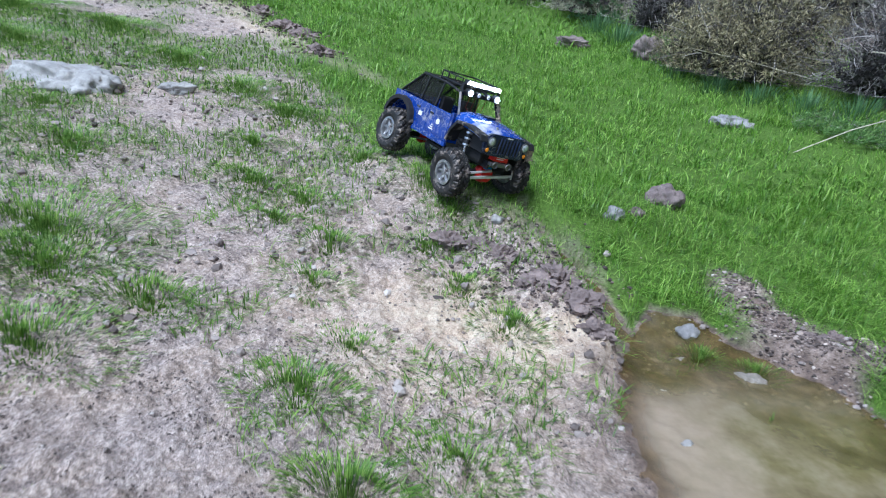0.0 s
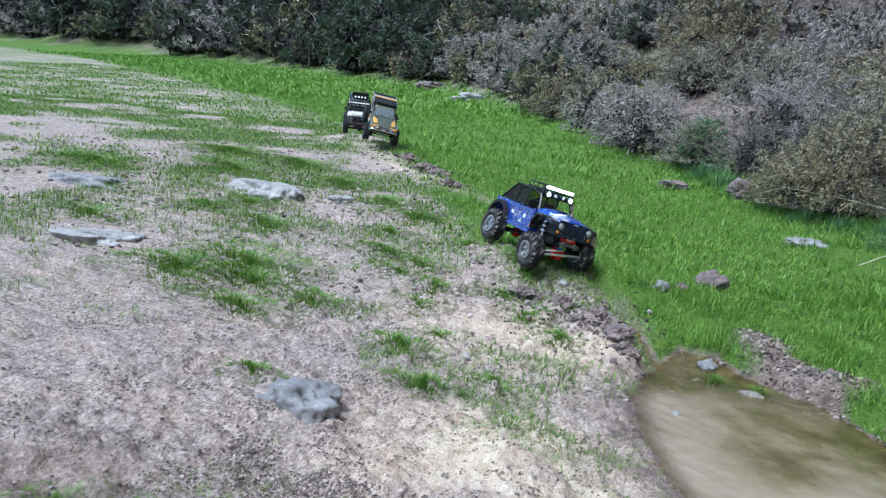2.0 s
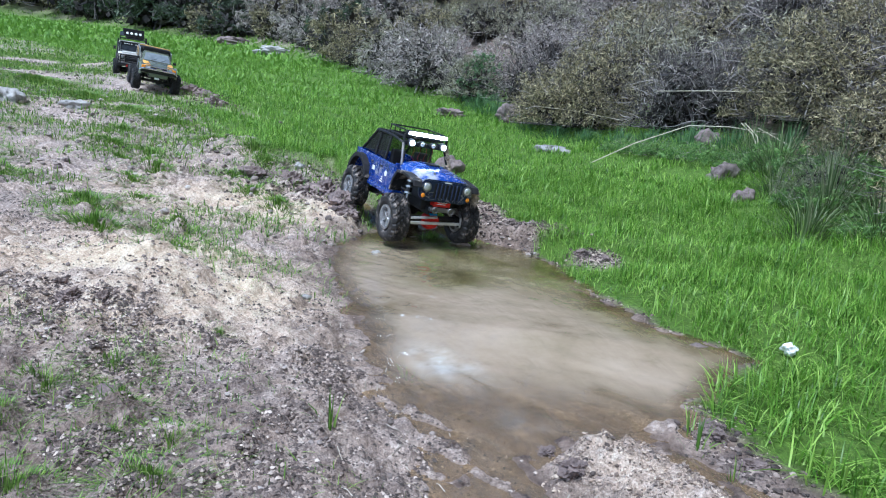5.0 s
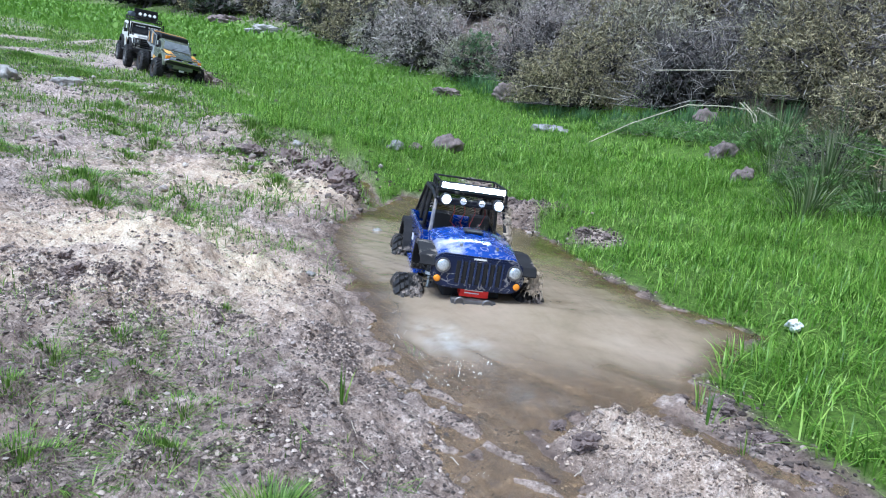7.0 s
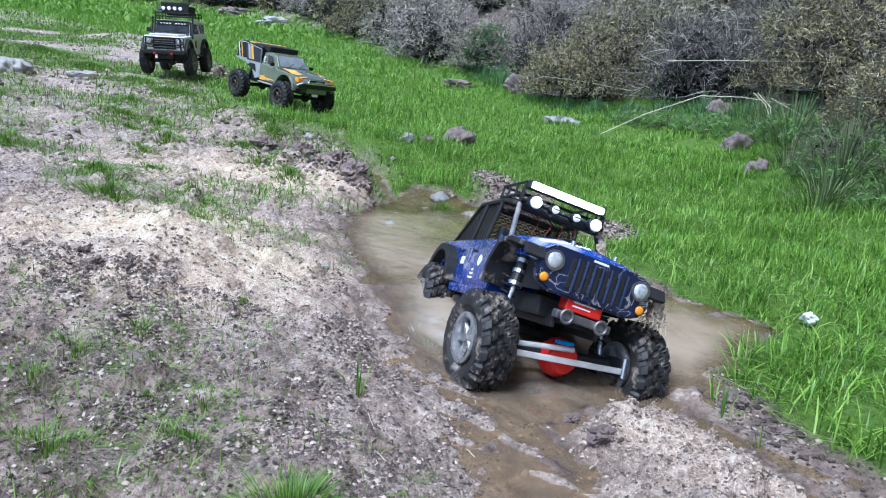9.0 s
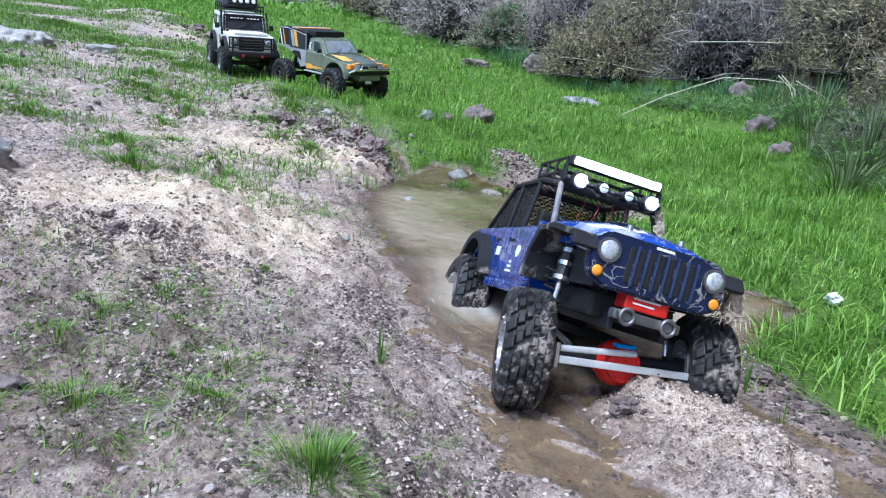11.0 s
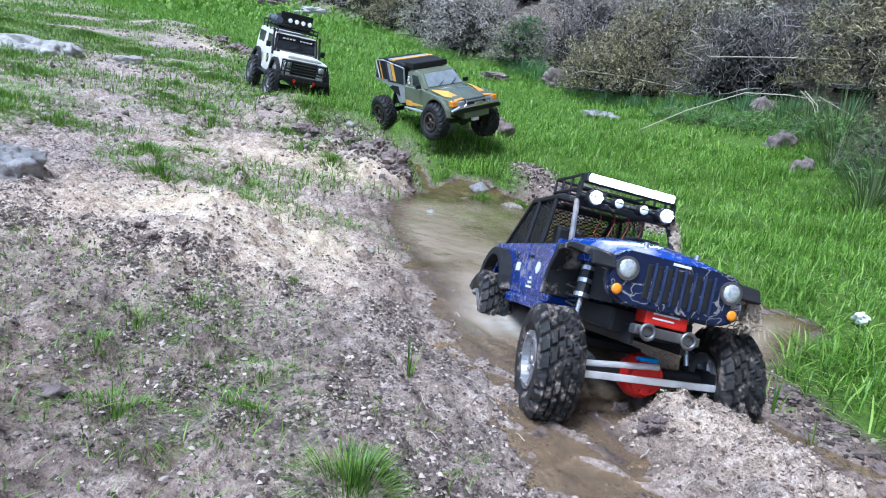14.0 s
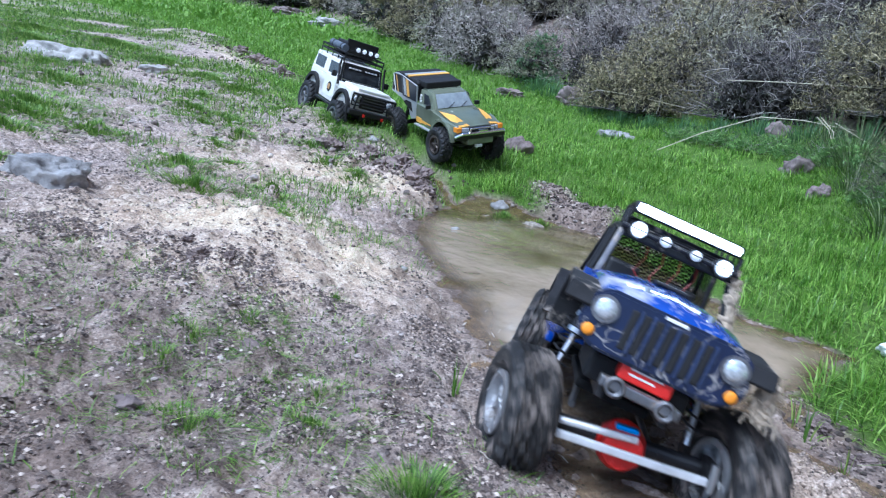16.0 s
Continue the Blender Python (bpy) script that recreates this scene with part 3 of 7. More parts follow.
def build_water():
    xs, ys = np.arange(0.04, 1.25, 0.0055), np.arange(-0.5, 2.0, 0.0055)
    gx, gy = np.meshgrid(xs, ys)
    x, y = gx.ravel(), gy.ravel()
    u, v = 0.80 * x - 0.60 * y + 0.02 * fbm(x, y, 0.09, 2, 66), 0.60 * x + 0.80 * y + 0.02 * fbm(x, y, 0.08, 2, 67)
    running = np.maximum(smooth(0.60, 0.38, y), 0.35 * smooth(0.22, 0.05, pool_inside(x, y)) * (x < 0.62))
    z = level(y) - 0.001 + 0.0012 * fbm(x, y, 0.05, 3, 61) + 0.0042 * running * fbm(u / 3.5, v, 0.022, 2, 68, 0.4)
    n, m = len(xs), len(ys)
    i = (np.arange(m - 1)[:, None] * n + np.arange(n - 1)[None, :]).ravel()
    i = i[((y[i] < 1.62) | (x[i] < 0.42)) & (pool_inside(x[i], y[i]) > -0.10)]
    me = mesh_from("water", np.stack([x, y, z], 1), np.stack([i, i + 1, i + n + 1, i + n], 1), WATER, True)
    scum = np.exp(-(((x - 0.57 + 0.5 * (y - 0.467)) / 0.05) ** 2 + ((y - 0.467) / 0.05) ** 2) ** 1.5) + np.exp(-(((x - 0.675) / 0.035) ** 2 + ((y - 0.325) / 0.03) ** 2) ** 1.5)
    murk = np.clip(0.12 + smooth(1.1, 1.75, x + 0.8 * y + 0.35 * fbm(x, y, 0.18, 3, 64)), 0, 1) * (0.3 + 0.7 * smooth(0.3, 0.9, y + 0.15 * fbm(x, y, 0.12, 3, 65)))
    me.attributes.new("murk", "FLOAT", "POINT").data.foreach_set("value", murk.astype(np.float32))
    scum = np.clip(scum * (0.55 + 1.2 * fbm(x, y, 0.03, 4, 63, 0.7)), 0, 1)
    me.attributes.new("scum", "FLOAT", "POINT").data.foreach_set("value", scum.astype(np.float32))
    me.attributes.new("thin", "FLOAT", "POINT").data.foreach_set("value", np.maximum(np.maximum(smooth(0.52, 0.34, y), smooth(0.07, 0.0, pool_inside(x, y))), 0.75 * smooth(1.2, 1.45, y)).astype(np.float32))
    ob = new("water", me)
    tagged(ob, "shallow muddy brown pool of standing stream water", "water", kind="structure")
    return ob


build_ground()
build_water()


# ---- grass ----
def blades(name, x, y, height, width, mat, seed, droop=0.5, base=None):
    """One mesh of bent grass blades rooted at the given places."""
    rng = np.random.default_rng(seed)
    n = len(x)
    z = ground_height(x, y) - 0.004 if base is None else base
    turn, lean = rng.uniform(0, 2 * np.pi, n), rng.uniform(0.05, 1, n) ** 1.3 * droop
    across = np.stack([-np.sin(turn), np.cos(turn), np.zeros(n)], 1)
    out = np.stack([np.cos(turn), np.sin(turn), np.zeros(n)], 1)
    root = np.stack([x, y, z], 1)
    rows = []
    for s, w in ((0, 0.8), (0.38, 1.0), (0.74, 0.7), (1, 0)):
        mid = root + out * (height * lean * s ** 1.8)[:, None]
        mid[:, 2] += height * s * (1 - 0.35 * lean * s)
        if w:
            rows += [mid - across * (width * w / 2)[:, None], mid + across * (width * w / 2)[:, None]]
        else:
            rows.append(mid)
    v = np.stack(rows, 1).reshape(-1, 3)
    k = np.arange(n)[:, None] * 7
    quads = np.concatenate([k + np.array([[0, 1, 3, 2]]), k + np.array([[2, 3, 5, 4]])])
    return mesh_from(name, v, [quads, k + np.array([[4, 5, 6]])], mat, True)


def scatter(n, x0, x1, y0, y1, seed, keep):
    rng = np.random.default_rng(seed)
    x, y = rng.uniform(x0, x1, n), rng.uniform(y0, y1, n)
    ok = rng.uniform(0, 1, n) < keep(x, y)
    return x[ok], y[ok]


def build_meadow():
    def dens(x, y):
        clump = smooth(-0.35, 0.25, fbm(x, y, 0.075, 3, 90, 0.6))
        return meadow(x, y) * (0.22 + 0.78 * clump) * (0.5 + 0.5 * smooth(-0.5, 0.2, fbm(x, y, 0.3, 3, 91))) * smooth(1.0, 0.2, hill_distance(x, y))
    rng = np.random.default_rng(4)
    for k, (n, x0, x1, y0, y1, h, w, droop) in enumerate((
            (230000, -0.5, 1.95, -0.2, 2.4, 0.037, 0.0019, 1.9), (130000, -2.6, 2.0, 2.2, 4.8, 0.038, 0.0034, 1.8), (90000, -9, 1.6, 4.6, 12, 0.050, 0.011, 1.6),
            (50000, -26, 0, 10, 33, 0.10, 0.045, 1.2), (20000, 0.85, 2.6, -2.2, -0.2, 0.045, 0.004, 1.7))):
        x, y = scatter(n, x0, x1, y0, y1, 100 + k, dens)
        hh = h * rng.uniform(0.3, 1.45, len(x)) * (0.6 + 0.75 * smooth(-0.4, 0.5, fbm(x, y, 0.11, 3, 71, 0.6)))
        ob = new("long_grass", blades("long_grass", x, y, hh, w * rng.uniform(0.6, 1.4, len(x)), FAR_GRASS if y0 > 4 else GRASS, 200 + k, droop))
        tagged(ob, "lush bright green grass covering the valley floor", "grass", kind="stuff")


build_meadow()


# ---- stones ----
def stone_mesh(size, seed, sub=3, rough=0.22, flat=0.0, gritty=0.04):
    bm = bmesh.new()
    bmesh.ops.create_icosphere(bm, subdivisions=sub, radius=0.5)
    off = Vector((seed * 3.1, seed * 1.7, seed * 0.9))
    for v in bm.verts:
        d = v.co.normalized()
        r = 1 + rough * noise.noise(d * 1.3 + off) + 0.5 * rough * noise.noise(d * 3.1 + off) + 0.22 * rough * noise.noise(d * 7 + off)
        v.co = d * 0.5 * (r + gritty * (noise.noise(d * 9 + off) + 0.7 * noise.noise(d * 19 + off)))
        if flat and v.co.z > 0.5 - flat:
            v.co.z = 0.5 - flat + 0.25 * (v.co.z - 0.5 + flat)
        v.co = Vector((v.co.x * size[0], v.co.y * size[1], v.co.z * size[2]))
    return bm


CRUST_STONE = stone_material("crusted_stone", (0.16, 0.135, 0.11), (0.44, 0.39, 0.33), 60)


def stone(x, y, size, mat, label, seed, turn=0, sink=0.3, flat=0.0, name="stone", group=""):
    ob = part(name, stone_mesh(size, seed, 5 if max(size) > 0.14 else 4 if max(size) > 0.08 else 3, 0.55, flat, 0.07), mat, None, label, pose(x, y, ground_at(x, y) + size[2] * (0.5 - sink), 0, 0, turn), shade=True)
    return tagged(ob, "", "stone", group)


for row in (
        (-0.31, 0.60, (0.155, 0.11, 0.12), GREY_STONE, "flat-topped blue-grey boulder half sunk in dirt", 1, 15, 0.66, 0.10),
        (-0.29, 0.02, (0.22, 0.14, 0.12), PALE_STONE, "large pale grey flat stone sunk in the bank", 2, -20, 0.72, 0.16),
        (-1.42, 2.32, (0.34, 0.24, 0.20), PALE_STONE, "broad pale grey rock outcrop on the dirt bank", 3, -25, 0.70, 0.12),
        (-2.05, 1.95, (0.40, 0.22, 0.16), GREY_STONE, "low grey slab bedded in the bank", 4, 8, 0.74, 0.16),
        (-1.50, 1.32, (0.32, 0.18, 0.14), PALE_STONE, "low pale slab bedded in the bank", 5, 5, 0.74, 0.16),
        (-1.10, 2.42, (0.10, 0.06, 0.05), PALE_STONE, "small whitish rock on the bank", 6, 30, 0.35, 0),
        (0.515, 2.14, (0.095, 0.08, 0.085), BROWN_STONE, "reddish brown boulder standing in green grass", 7, 10, 0.25, 0),
        (0.475, 1.575, (0.052, 0.038, 0.036), GREY_STONE, "blue-grey stone at the head of the pool", 8, 20, 0.25, 0),
        (0.575, 1.43, (0.055, 0.042, 0.030), CRUST_STONE, "pale crusted stone in the shallows", 9, -20, 0.3, 0),
        (0.44, 1.48, (0.036, 0.024, 0.018), CRUST_STONE, "thin pale stone in the shallows", 10, 40, 0.3, 0),
        (0.372, 1.33, (0.028, 0.02, 0.016), CRUST_STONE, "small pale stone at the water's edge", 11, 10, 0.3, 0),
        (1.02, 3.28, (0.17, 0.12, 0.11), GREY_STONE, "flat grey stone lying in the grass", 12, 5, 0.60, 0.1),
        (1.64, 2.42, (0.110, 0.09, 0.10), BROWN_STONE, "brown stone below the thicket", 13, 0, 0.45, 0),
        (1.60, 2.08, (0.085, 0.06, 0.075), BROWN_STONE, "dark stone in the grass below the thicket", 14, 20, 0.5, 0),
        (1.78, 3.05, (0.13, 0.10, 0.12), BROWN_STONE, "dark brown stone under the thicket", 15, 0, 0.5, 0),
        (0.85, 4.45, (0.17, 0.13, 0.15), BROWN_STONE, "rusty brown boulder at the foot of the thicket", 16, 0, 0.25, 0),
        (0.335, 1.94, (0.055, 0.04, 0.04), GREY_STONE, "grey stone in the grass", 17, 0, 0.3, 0),
        (0.40, 1.98, (0.04, 0.03, 0.03), BROWN_STONE, "small brown stone in the grass", 18, 0, 0.3, 0),
        (0.015, 1.82, (0.034, 0.024, 0.022), PALE_STONE, "small white stone on the bank", 19, 0, 0.2, 0),
        (0.377, 1.16, (0.020, 0.015, 0.014), PALE_STONE, "white pebble in shallow water", 20, 0, -0.2, 0),
        (0.325, 0.645, (0.022, 0.016, 0.012), PALE_STONE, "pale pebble at the water's edge", 21, 20, 0.3, 0),
        (0.245, 0.160, (0.026, 0.022, 0.020), MUD_STONE, "dark purple-brown pebble in the dirt", 22, 0, 0.3, 0),
        (0.195, 0.005, (0.022, 0.016, 0.012), BROWN_STONE, "small pinkish stone in the dirt", 23, 0, 0.3, 0),
        (0.985, 0.635, (0.034, 0.022, 0.018), BROWN_STONE, "red-brown stone at the pool's edge", 24, 0, 0.2, 0),
        (0.42, 4.70, (0.20, 0.13, 0.08), BROWN_STONE, "flat brown stone at the far grass edge", 25, 0, 0.3, 0),
        (-3.8, 14.6, (0.75, 0.4, 0.24), PALE_STONE, "pale stone below the far bushes", 26, 0, 0.3, 0),
        (-6.3, 19.3, (0.8, 0.5, 0.3), BROWN_STONE, "brown stone below the far bushes", 27, 0, 0.3, 0),
        (-0.75, 0.33, (0.035, 0.028, 0.02), BROWN_STONE, "rusty stone in the dirt", 28, 0, 0.3, 0)):
    stone(*row[:5], row[5], row[6], row[7], row[8])

CLOD_PLACES = ((0.088, 0.355, 0.040, 0.024), (0.13, 0.36, 0.022, 0.014), (0.05, 0.40, 0.025, 0.016), (-0.105, 1.70, 0.10, 0.05), (-0.03, 1.70, 0.07, 0.04), (0.03, 1.66, 0.09, 0.05), (0.16, 1.60, 0.11, 0.055),
               (0.22, 1.52, 0.09, 0.05), (0.245, 1.44, 0.08, 0.04), (0.10, 1.56, 0.08, 0.035), (0.79, 1.56, 0.08, 0.035), (0.72, 1.54, 0.06, 0.03), (0.86, 1.50, 0.07, 0.03), (0.90, 1.30, 0.06, 0.025), (0.95, 1.27, 0.05, 0.02),
               (-1.14, 3.75, 0.16, 0.06), (-1.02, 3.66, 0.13, 0.06), (-0.86, 3.40, 0.15, 0.06), (-1.35, 3.98, 0.15, 0.06), (0.71, 0.175, 0.040, 0.022), (0.695, 0.255, 0.03, 0.018), (0.90, 0.33, 0.05, 0.025), (0.955, 0.20, 0.045, 0.022), (0.93, 0.27, 0.05, 0.022), (0.965, 0.12, 0.05, 0.02), (0.92, 0.36, 0.045, 0.02))
for k, (x, y, s, h) in enumerate(CLOD_PLACES):
    grow = 1.5 if y > 1.3 and x < 0.3 else 1.0
    ob = part("mud_clod", stone_mesh((s * 0.62 * grow, s * 0.5 * grow, h * 0.75 * grow), 40 + k, 4, 0.7, 0, 0.3), MUD_STONE, None, "crumbling dark clod of churned mud", pose(x, y, ground_at(x, y) - h * 0.05, 0, 0, 47 * k))
    tagged(ob, "", "clod", "clods of churned mud")


def pebbles(name, x, y, size, mat, seed, lift=0.15):
    """Many small uneven stones, joined."""
    rng = np.random.default_rng(seed)
    t = (1 + 5 ** 0.5) / 2
    ico = np.array([(-1, t, 0), (1, t, 0), (-1, -t, 0), (1, -t, 0), (0, -1, t), (0, 1, t), (0, -1, -t), (0, 1, -t), (t, 0, -1), (t, 0, 1), (-t, 0, -1), (-t, 0, 1)]) / 1.9
    tri = np.array([(0, 11, 5), (0, 5, 1), (0, 1, 7), (0, 7, 10), (0, 10, 11), (1, 5, 9), (5, 11, 4), (11, 10, 2), (10, 7, 6), (7, 1, 8),
                    (3, 9, 4), (3, 4, 2), (3, 2, 6), (3, 6, 8), (3, 8, 9), (4, 9, 5), (2, 4, 11), (6, 2, 10), (8, 6, 7), (9, 8, 1)])
    n = len(x)
    a = rng.uniform(0, 6.28, n)
    v = ico[None] * rng.uniform(0.7, 1.25, (n, 12, 1)) * np.stack([size * rng.uniform(0.7, 1.3, n), size * rng.uniform(0.6, 1.0, n), size * rng.uniform(0.4, 0.8, n)], 1)[:, None, :] * 0.5
    c, s = np.cos(a)[:, None], np.sin(a)[:, None]
    v = np.stack([v[..., 0] * c - v[..., 1] * s, v[..., 0] * s + v[..., 1] * c, v[..., 2]], 2)
    v = v + np.stack([x, y, ground_height(x, y) + size * lift], 1)[:, None, :]
    f = (tri[None] + (np.arange(n) * 12)[:, None, None]).reshape(-1, 3)
    return new(name, mesh_from(name, v.reshape(-1, 3), f, mat))


def speckle_material(name, stops, rough=0.85):
    m, nt, b = material(name)
    g = nt.nodes.new("ShaderNodeNewGeometry")
    col = ramp(nt, g.outputs["Random Per Island"], stops)
    n = tex(nt, 160, 4)
    col = mix_colour(nt, 0.10, col, ramp(nt, n, [(0.3, (0.12, 0.10, 0.09)), (0.7, (0.62, 0.57, 0.50))]))
    nt.links.new(col, b.inputs["Base Color"])
    b.inputs["Roughness"].default_value = rough
    b.inputs["Specular IOR Level"].default_value = 0.2
    return m


GRIT = speckle_material("mixed_grit", [(0.0, (0.06, 0.046, 0.042)), (0.35, (0.19, 0.155, 0.14)), (0.65, (0.30, 0.255, 0.23)), (0.95, (0.42, 0.37, 0.335)), (1.0, (0.58, 0.53, 0.48))])
CRUMB = speckle_material("dark_crumbs", [(0.0, (0.022, 0.015, 0.014)), (0.50, (0.085, 0.061, 0.054)), (0.80, (0.22, 0.17, 0.146)), (0.95, (0.46, 0.375, 0.32)), (1.0, (0.60, 0.51, 0.44))])

HEAP_CRUMB = speckle_material("pale_crumbs", [(0.0, (0.06, 0.043, 0.036)), (0.35, (0.22, 0.165, 0.13)), (0.85, (0.44, 0.345, 0.27)), (1.0, (0.62, 0.51, 0.40))])


def clod_crumbs():
    rng = np.random.default_rng(9)
    xs, ys, ss = [], [], []
    for x, y, s, h in CLOD_PLACES:
        n = int(30 + 700 * s)
        xs.append(x + rng.normal(0, 0.55 * s, n))
        ys.append(y + rng.normal(0, 0.45 * s, n))
        ss.append((0.003 + 0.2 * s * rng.uniform(0, 1, n) ** 3))
    n = 900
    xs.append(rng.normal(0.10, 0.13, n))
    ys.append(rng.normal(1.62, 0.09, n))
    ss.append(0.004 + 0.014 * rng.uniform(0, 1, n) ** 3)
    xs, ys, ss = np.concatenate(xs), np.concatenate(ys), np.concatenate(ss)
    ok = pool_inside(xs, ys) < -0.005
    xs, ys, ss = [xs[ok]], [ys[ok]], [ss[ok]]
    tagged(pebbles("soil_crumbs", np.concatenate(xs), np.concatenate(ys), np.concatenate(ss), CRUMB, 36), "broken dark crumbs round the mud clods", "soil", kind="stuff")


def dry_land(x, y):
    return smooth(-0.02, 0.02, -pool_inside(x, y)) * (1 - meadow(x, y))


def grains(x0, x1, y0, y1, n, seed):
    """Tiny dark and pale crumbs of soil, clustered, as joined lumps."""
    rng = np.random.default_rng(seed)

    def cover(x, y):
        return np.maximum(smooth(-0.012, 0.006, -pool_inside(x, y)), 0.5 * smooth(0.4, 0.3, y)) * (1 - meadow(x, y)) * np.clip(0.10 + smooth(-0.02, 0.45, fbm(x, y, 0.07, 4, 98, 0.65)), 0, 1) * smooth(1.35, 0.3, y) ** 0.6 * smooth(-1.1, -0.2, x) * (1 - 0.25 * heap_shape(x, y)) * (1 - 0.55 * np.exp(-(((x - 0.14) / 0.26) ** 2 + ((y - 0.60) / 0.28) ** 2) ** 1.5))
    x, y = scatter(n, x0, x1, y0, y1, seed + 1, cover)
    n = len(x)
    size = 0.0014 + 0.0050 * rng.uniform(0, 1, n) ** 3
    v = np.array([(1, 0, -0.4), (0, 1, -0.4), (-1, 0, -0.4), (0, -1, -0.4), (0, 0, 1)], float)[None] * rng.uniform(0.5, 1.2, (n, 5, 1)) * size[:, None, None] * 0.6
    a = rng.uniform(0, 6.28, n)
    c, s = np.cos(a)[:, None], np.sin(a)[:, None]
    v = np.stack([v[..., 0] * c - v[..., 1] * s, v[..., 0] * s + v[..., 1] * c, v[..., 2] * 0.55], 2) + np.stack([x, y, ground_height(x, y) + 0.12 * size], 1)[:, None, :]
    f = np.array([(0, 1, 4), (1, 2, 4), (2, 3, 4), (3, 0, 4)])
    f = (f[None] + (np.arange(n) * 5)[:, None, None]).reshape(-1, 3)
    tagged(new("soil_grains", mesh_from("soil_grains", v.reshape(-1, 3), f, CRUMB, True)), "fine dark crumbs of soil strewn over the dirt", "soil", kind="stuff")


def build_grit():
    rng = np.random.default_rng(8)
    x, y = scatter(17000, -1.2, 0.6, -0.25, 1.7, 21, lambda x, y: dry_land(x, y) * (0.25 + 0.75 * smooth(-0.1, 0.5, fbm(x, y, 0.11, 3, 95))))
    tagged(pebbles("gravel", x, y, 0.0024 + 0.0065 * rng.uniform(0, 1, len(x)) ** 5, GRIT, 31), "scattered small mixed pebbles on the dirt bank", "gravel", kind="stuff")
    x, y = scatter(16000, -3.2, 0.4, 1.1, 5.0, 22, lambda x, y: dry_land(x, y) * (0.3 + 0.7 * smooth(-0.2, 0.4, fbm(x, y, 0.2, 3, 96))))
    tagged(pebbles("gravel", x, y, 0.005 + 0.022 * rng.uniform(0, 1, len(x)) ** 4, GRIT, 32), "scattered pale pebbles on the far dirt bank", "gravel", kind="stuff")
    x, y = scatter(7000, -0.15, 0.62, -0.25, 1.6, 23, lambda x, y: smooth(-0.004, 0.01, -pool_inside(x, y)) * (1 - meadow(x, y)) * smooth(0.05, 0.45, fbm(x, y, 0.09, 3, 97)))
    grains(-1.1, 0.95, -0.28, 1.25, 330000, 61)
    grains(-0.35, 0.60, -0.22, 0.42, 160000, 63)
    tagged(pebbles("soil_crumbs", x, y, 0.0022 + 0.0048 * rng.uniform(0, 1, len(x)) ** 3.5, CRUMB, 33), "dark crumbs of churned mud on the bank", "soil", kind="stuff")
    x, y = scatter(34000, 0.6, 1.0, -0.22, 0.34, 24, lambda x, y: smooth(0.05, 0.4, heap_shape(x, y)))
    tagged(pebbles("heap_crumbs", x, y, 0.0016 + 0.0046 * rng.uniform(0, 1, len(x)) ** 5, HEAP_CRUMB, 34, 0.0), "crumbly pale lumps on the mud heap", "soil", kind="stuff")
    x, y = scatter(16000, 0.62, 1.12, -0.3, 1.68, 25, lambda x, y: (1 - meadow(x, y)) * smooth(0.0, 0.015, -pool_inside(x, y)) * smooth(0.84, 0.9, x + 0.3 * smooth(0.6, 1.2, y)))
    tagged(pebbles("soil_crumbs", x, y, 0.0018 + 0.0050 * rng.uniform(0, 1, len(x)) ** 3.5, CRUMB, 35), "dark purple-brown mud crumbs by the ditch", "soil", kind="stuff")


build_grit()
clod_crumbs()
rng = np.random.default_rng(19)
x, y = scatter(900, 0.34, 0.92, 1.34, 1.82, 26, lambda x, y: 0.75 * smooth(-0.25, 0.1, fbm(x, y, 0.07, 3, 120)) * (1 - meadow(x, y)))
tagged(pebbles("gravel", x, y, 0.005 + 0.014 * rng.uniform(0, 1, len(x)) ** 3, GRIT, 37), "pebbles in the shallows at the pool's head", "gravel", kind="stuff")
x, y = scatter(9000, 0.5, 1.0, 1.2, 1.9, 27, lambda x, y: (1 - meadow(x, y)) * smooth(-0.01, 0.01, -pool_inside(x, y)))
tagged(pebbles("soil_crumbs", x, y, 0.003 + 0.010 * rng.uniform(0, 1, len(x)) ** 2.5, CRUMB, 38), "crumbled grey-brown mud on the far shore", "soil", kind="stuff")


# ---- tufts and weeds on the bank ----
def tuft(x, y, r, h, n, seed, mat=TUFT, droop=0.8, label="low tuft of green grass on the dirt bank", name="grass_tuft", width=0.0026):
    rng = np.random.default_rng(seed)
    a, d = rng.uniform(0, 6.28, n), r * rng.uniform(0, 1, n) ** 0.8
    px, py = d * np.cos(a) * 1.3, d * np.sin(a)
    base = ground_height(x + px, y + py) - ground_at(x, y) - 0.003
    hh = h * rng.uniform(0.4, 1.15, n) * (1.1 - 0.5 * d / r)
    ob = new(name, blades(name, px, py, hh, width * rng.uniform(0.6, 1.3, n), mat, seed, droop, base))
    ob.location = (x, y, ground_at(x, y))
    return tagged(ob, label, "grass", "tufts on the bank", "stuff")


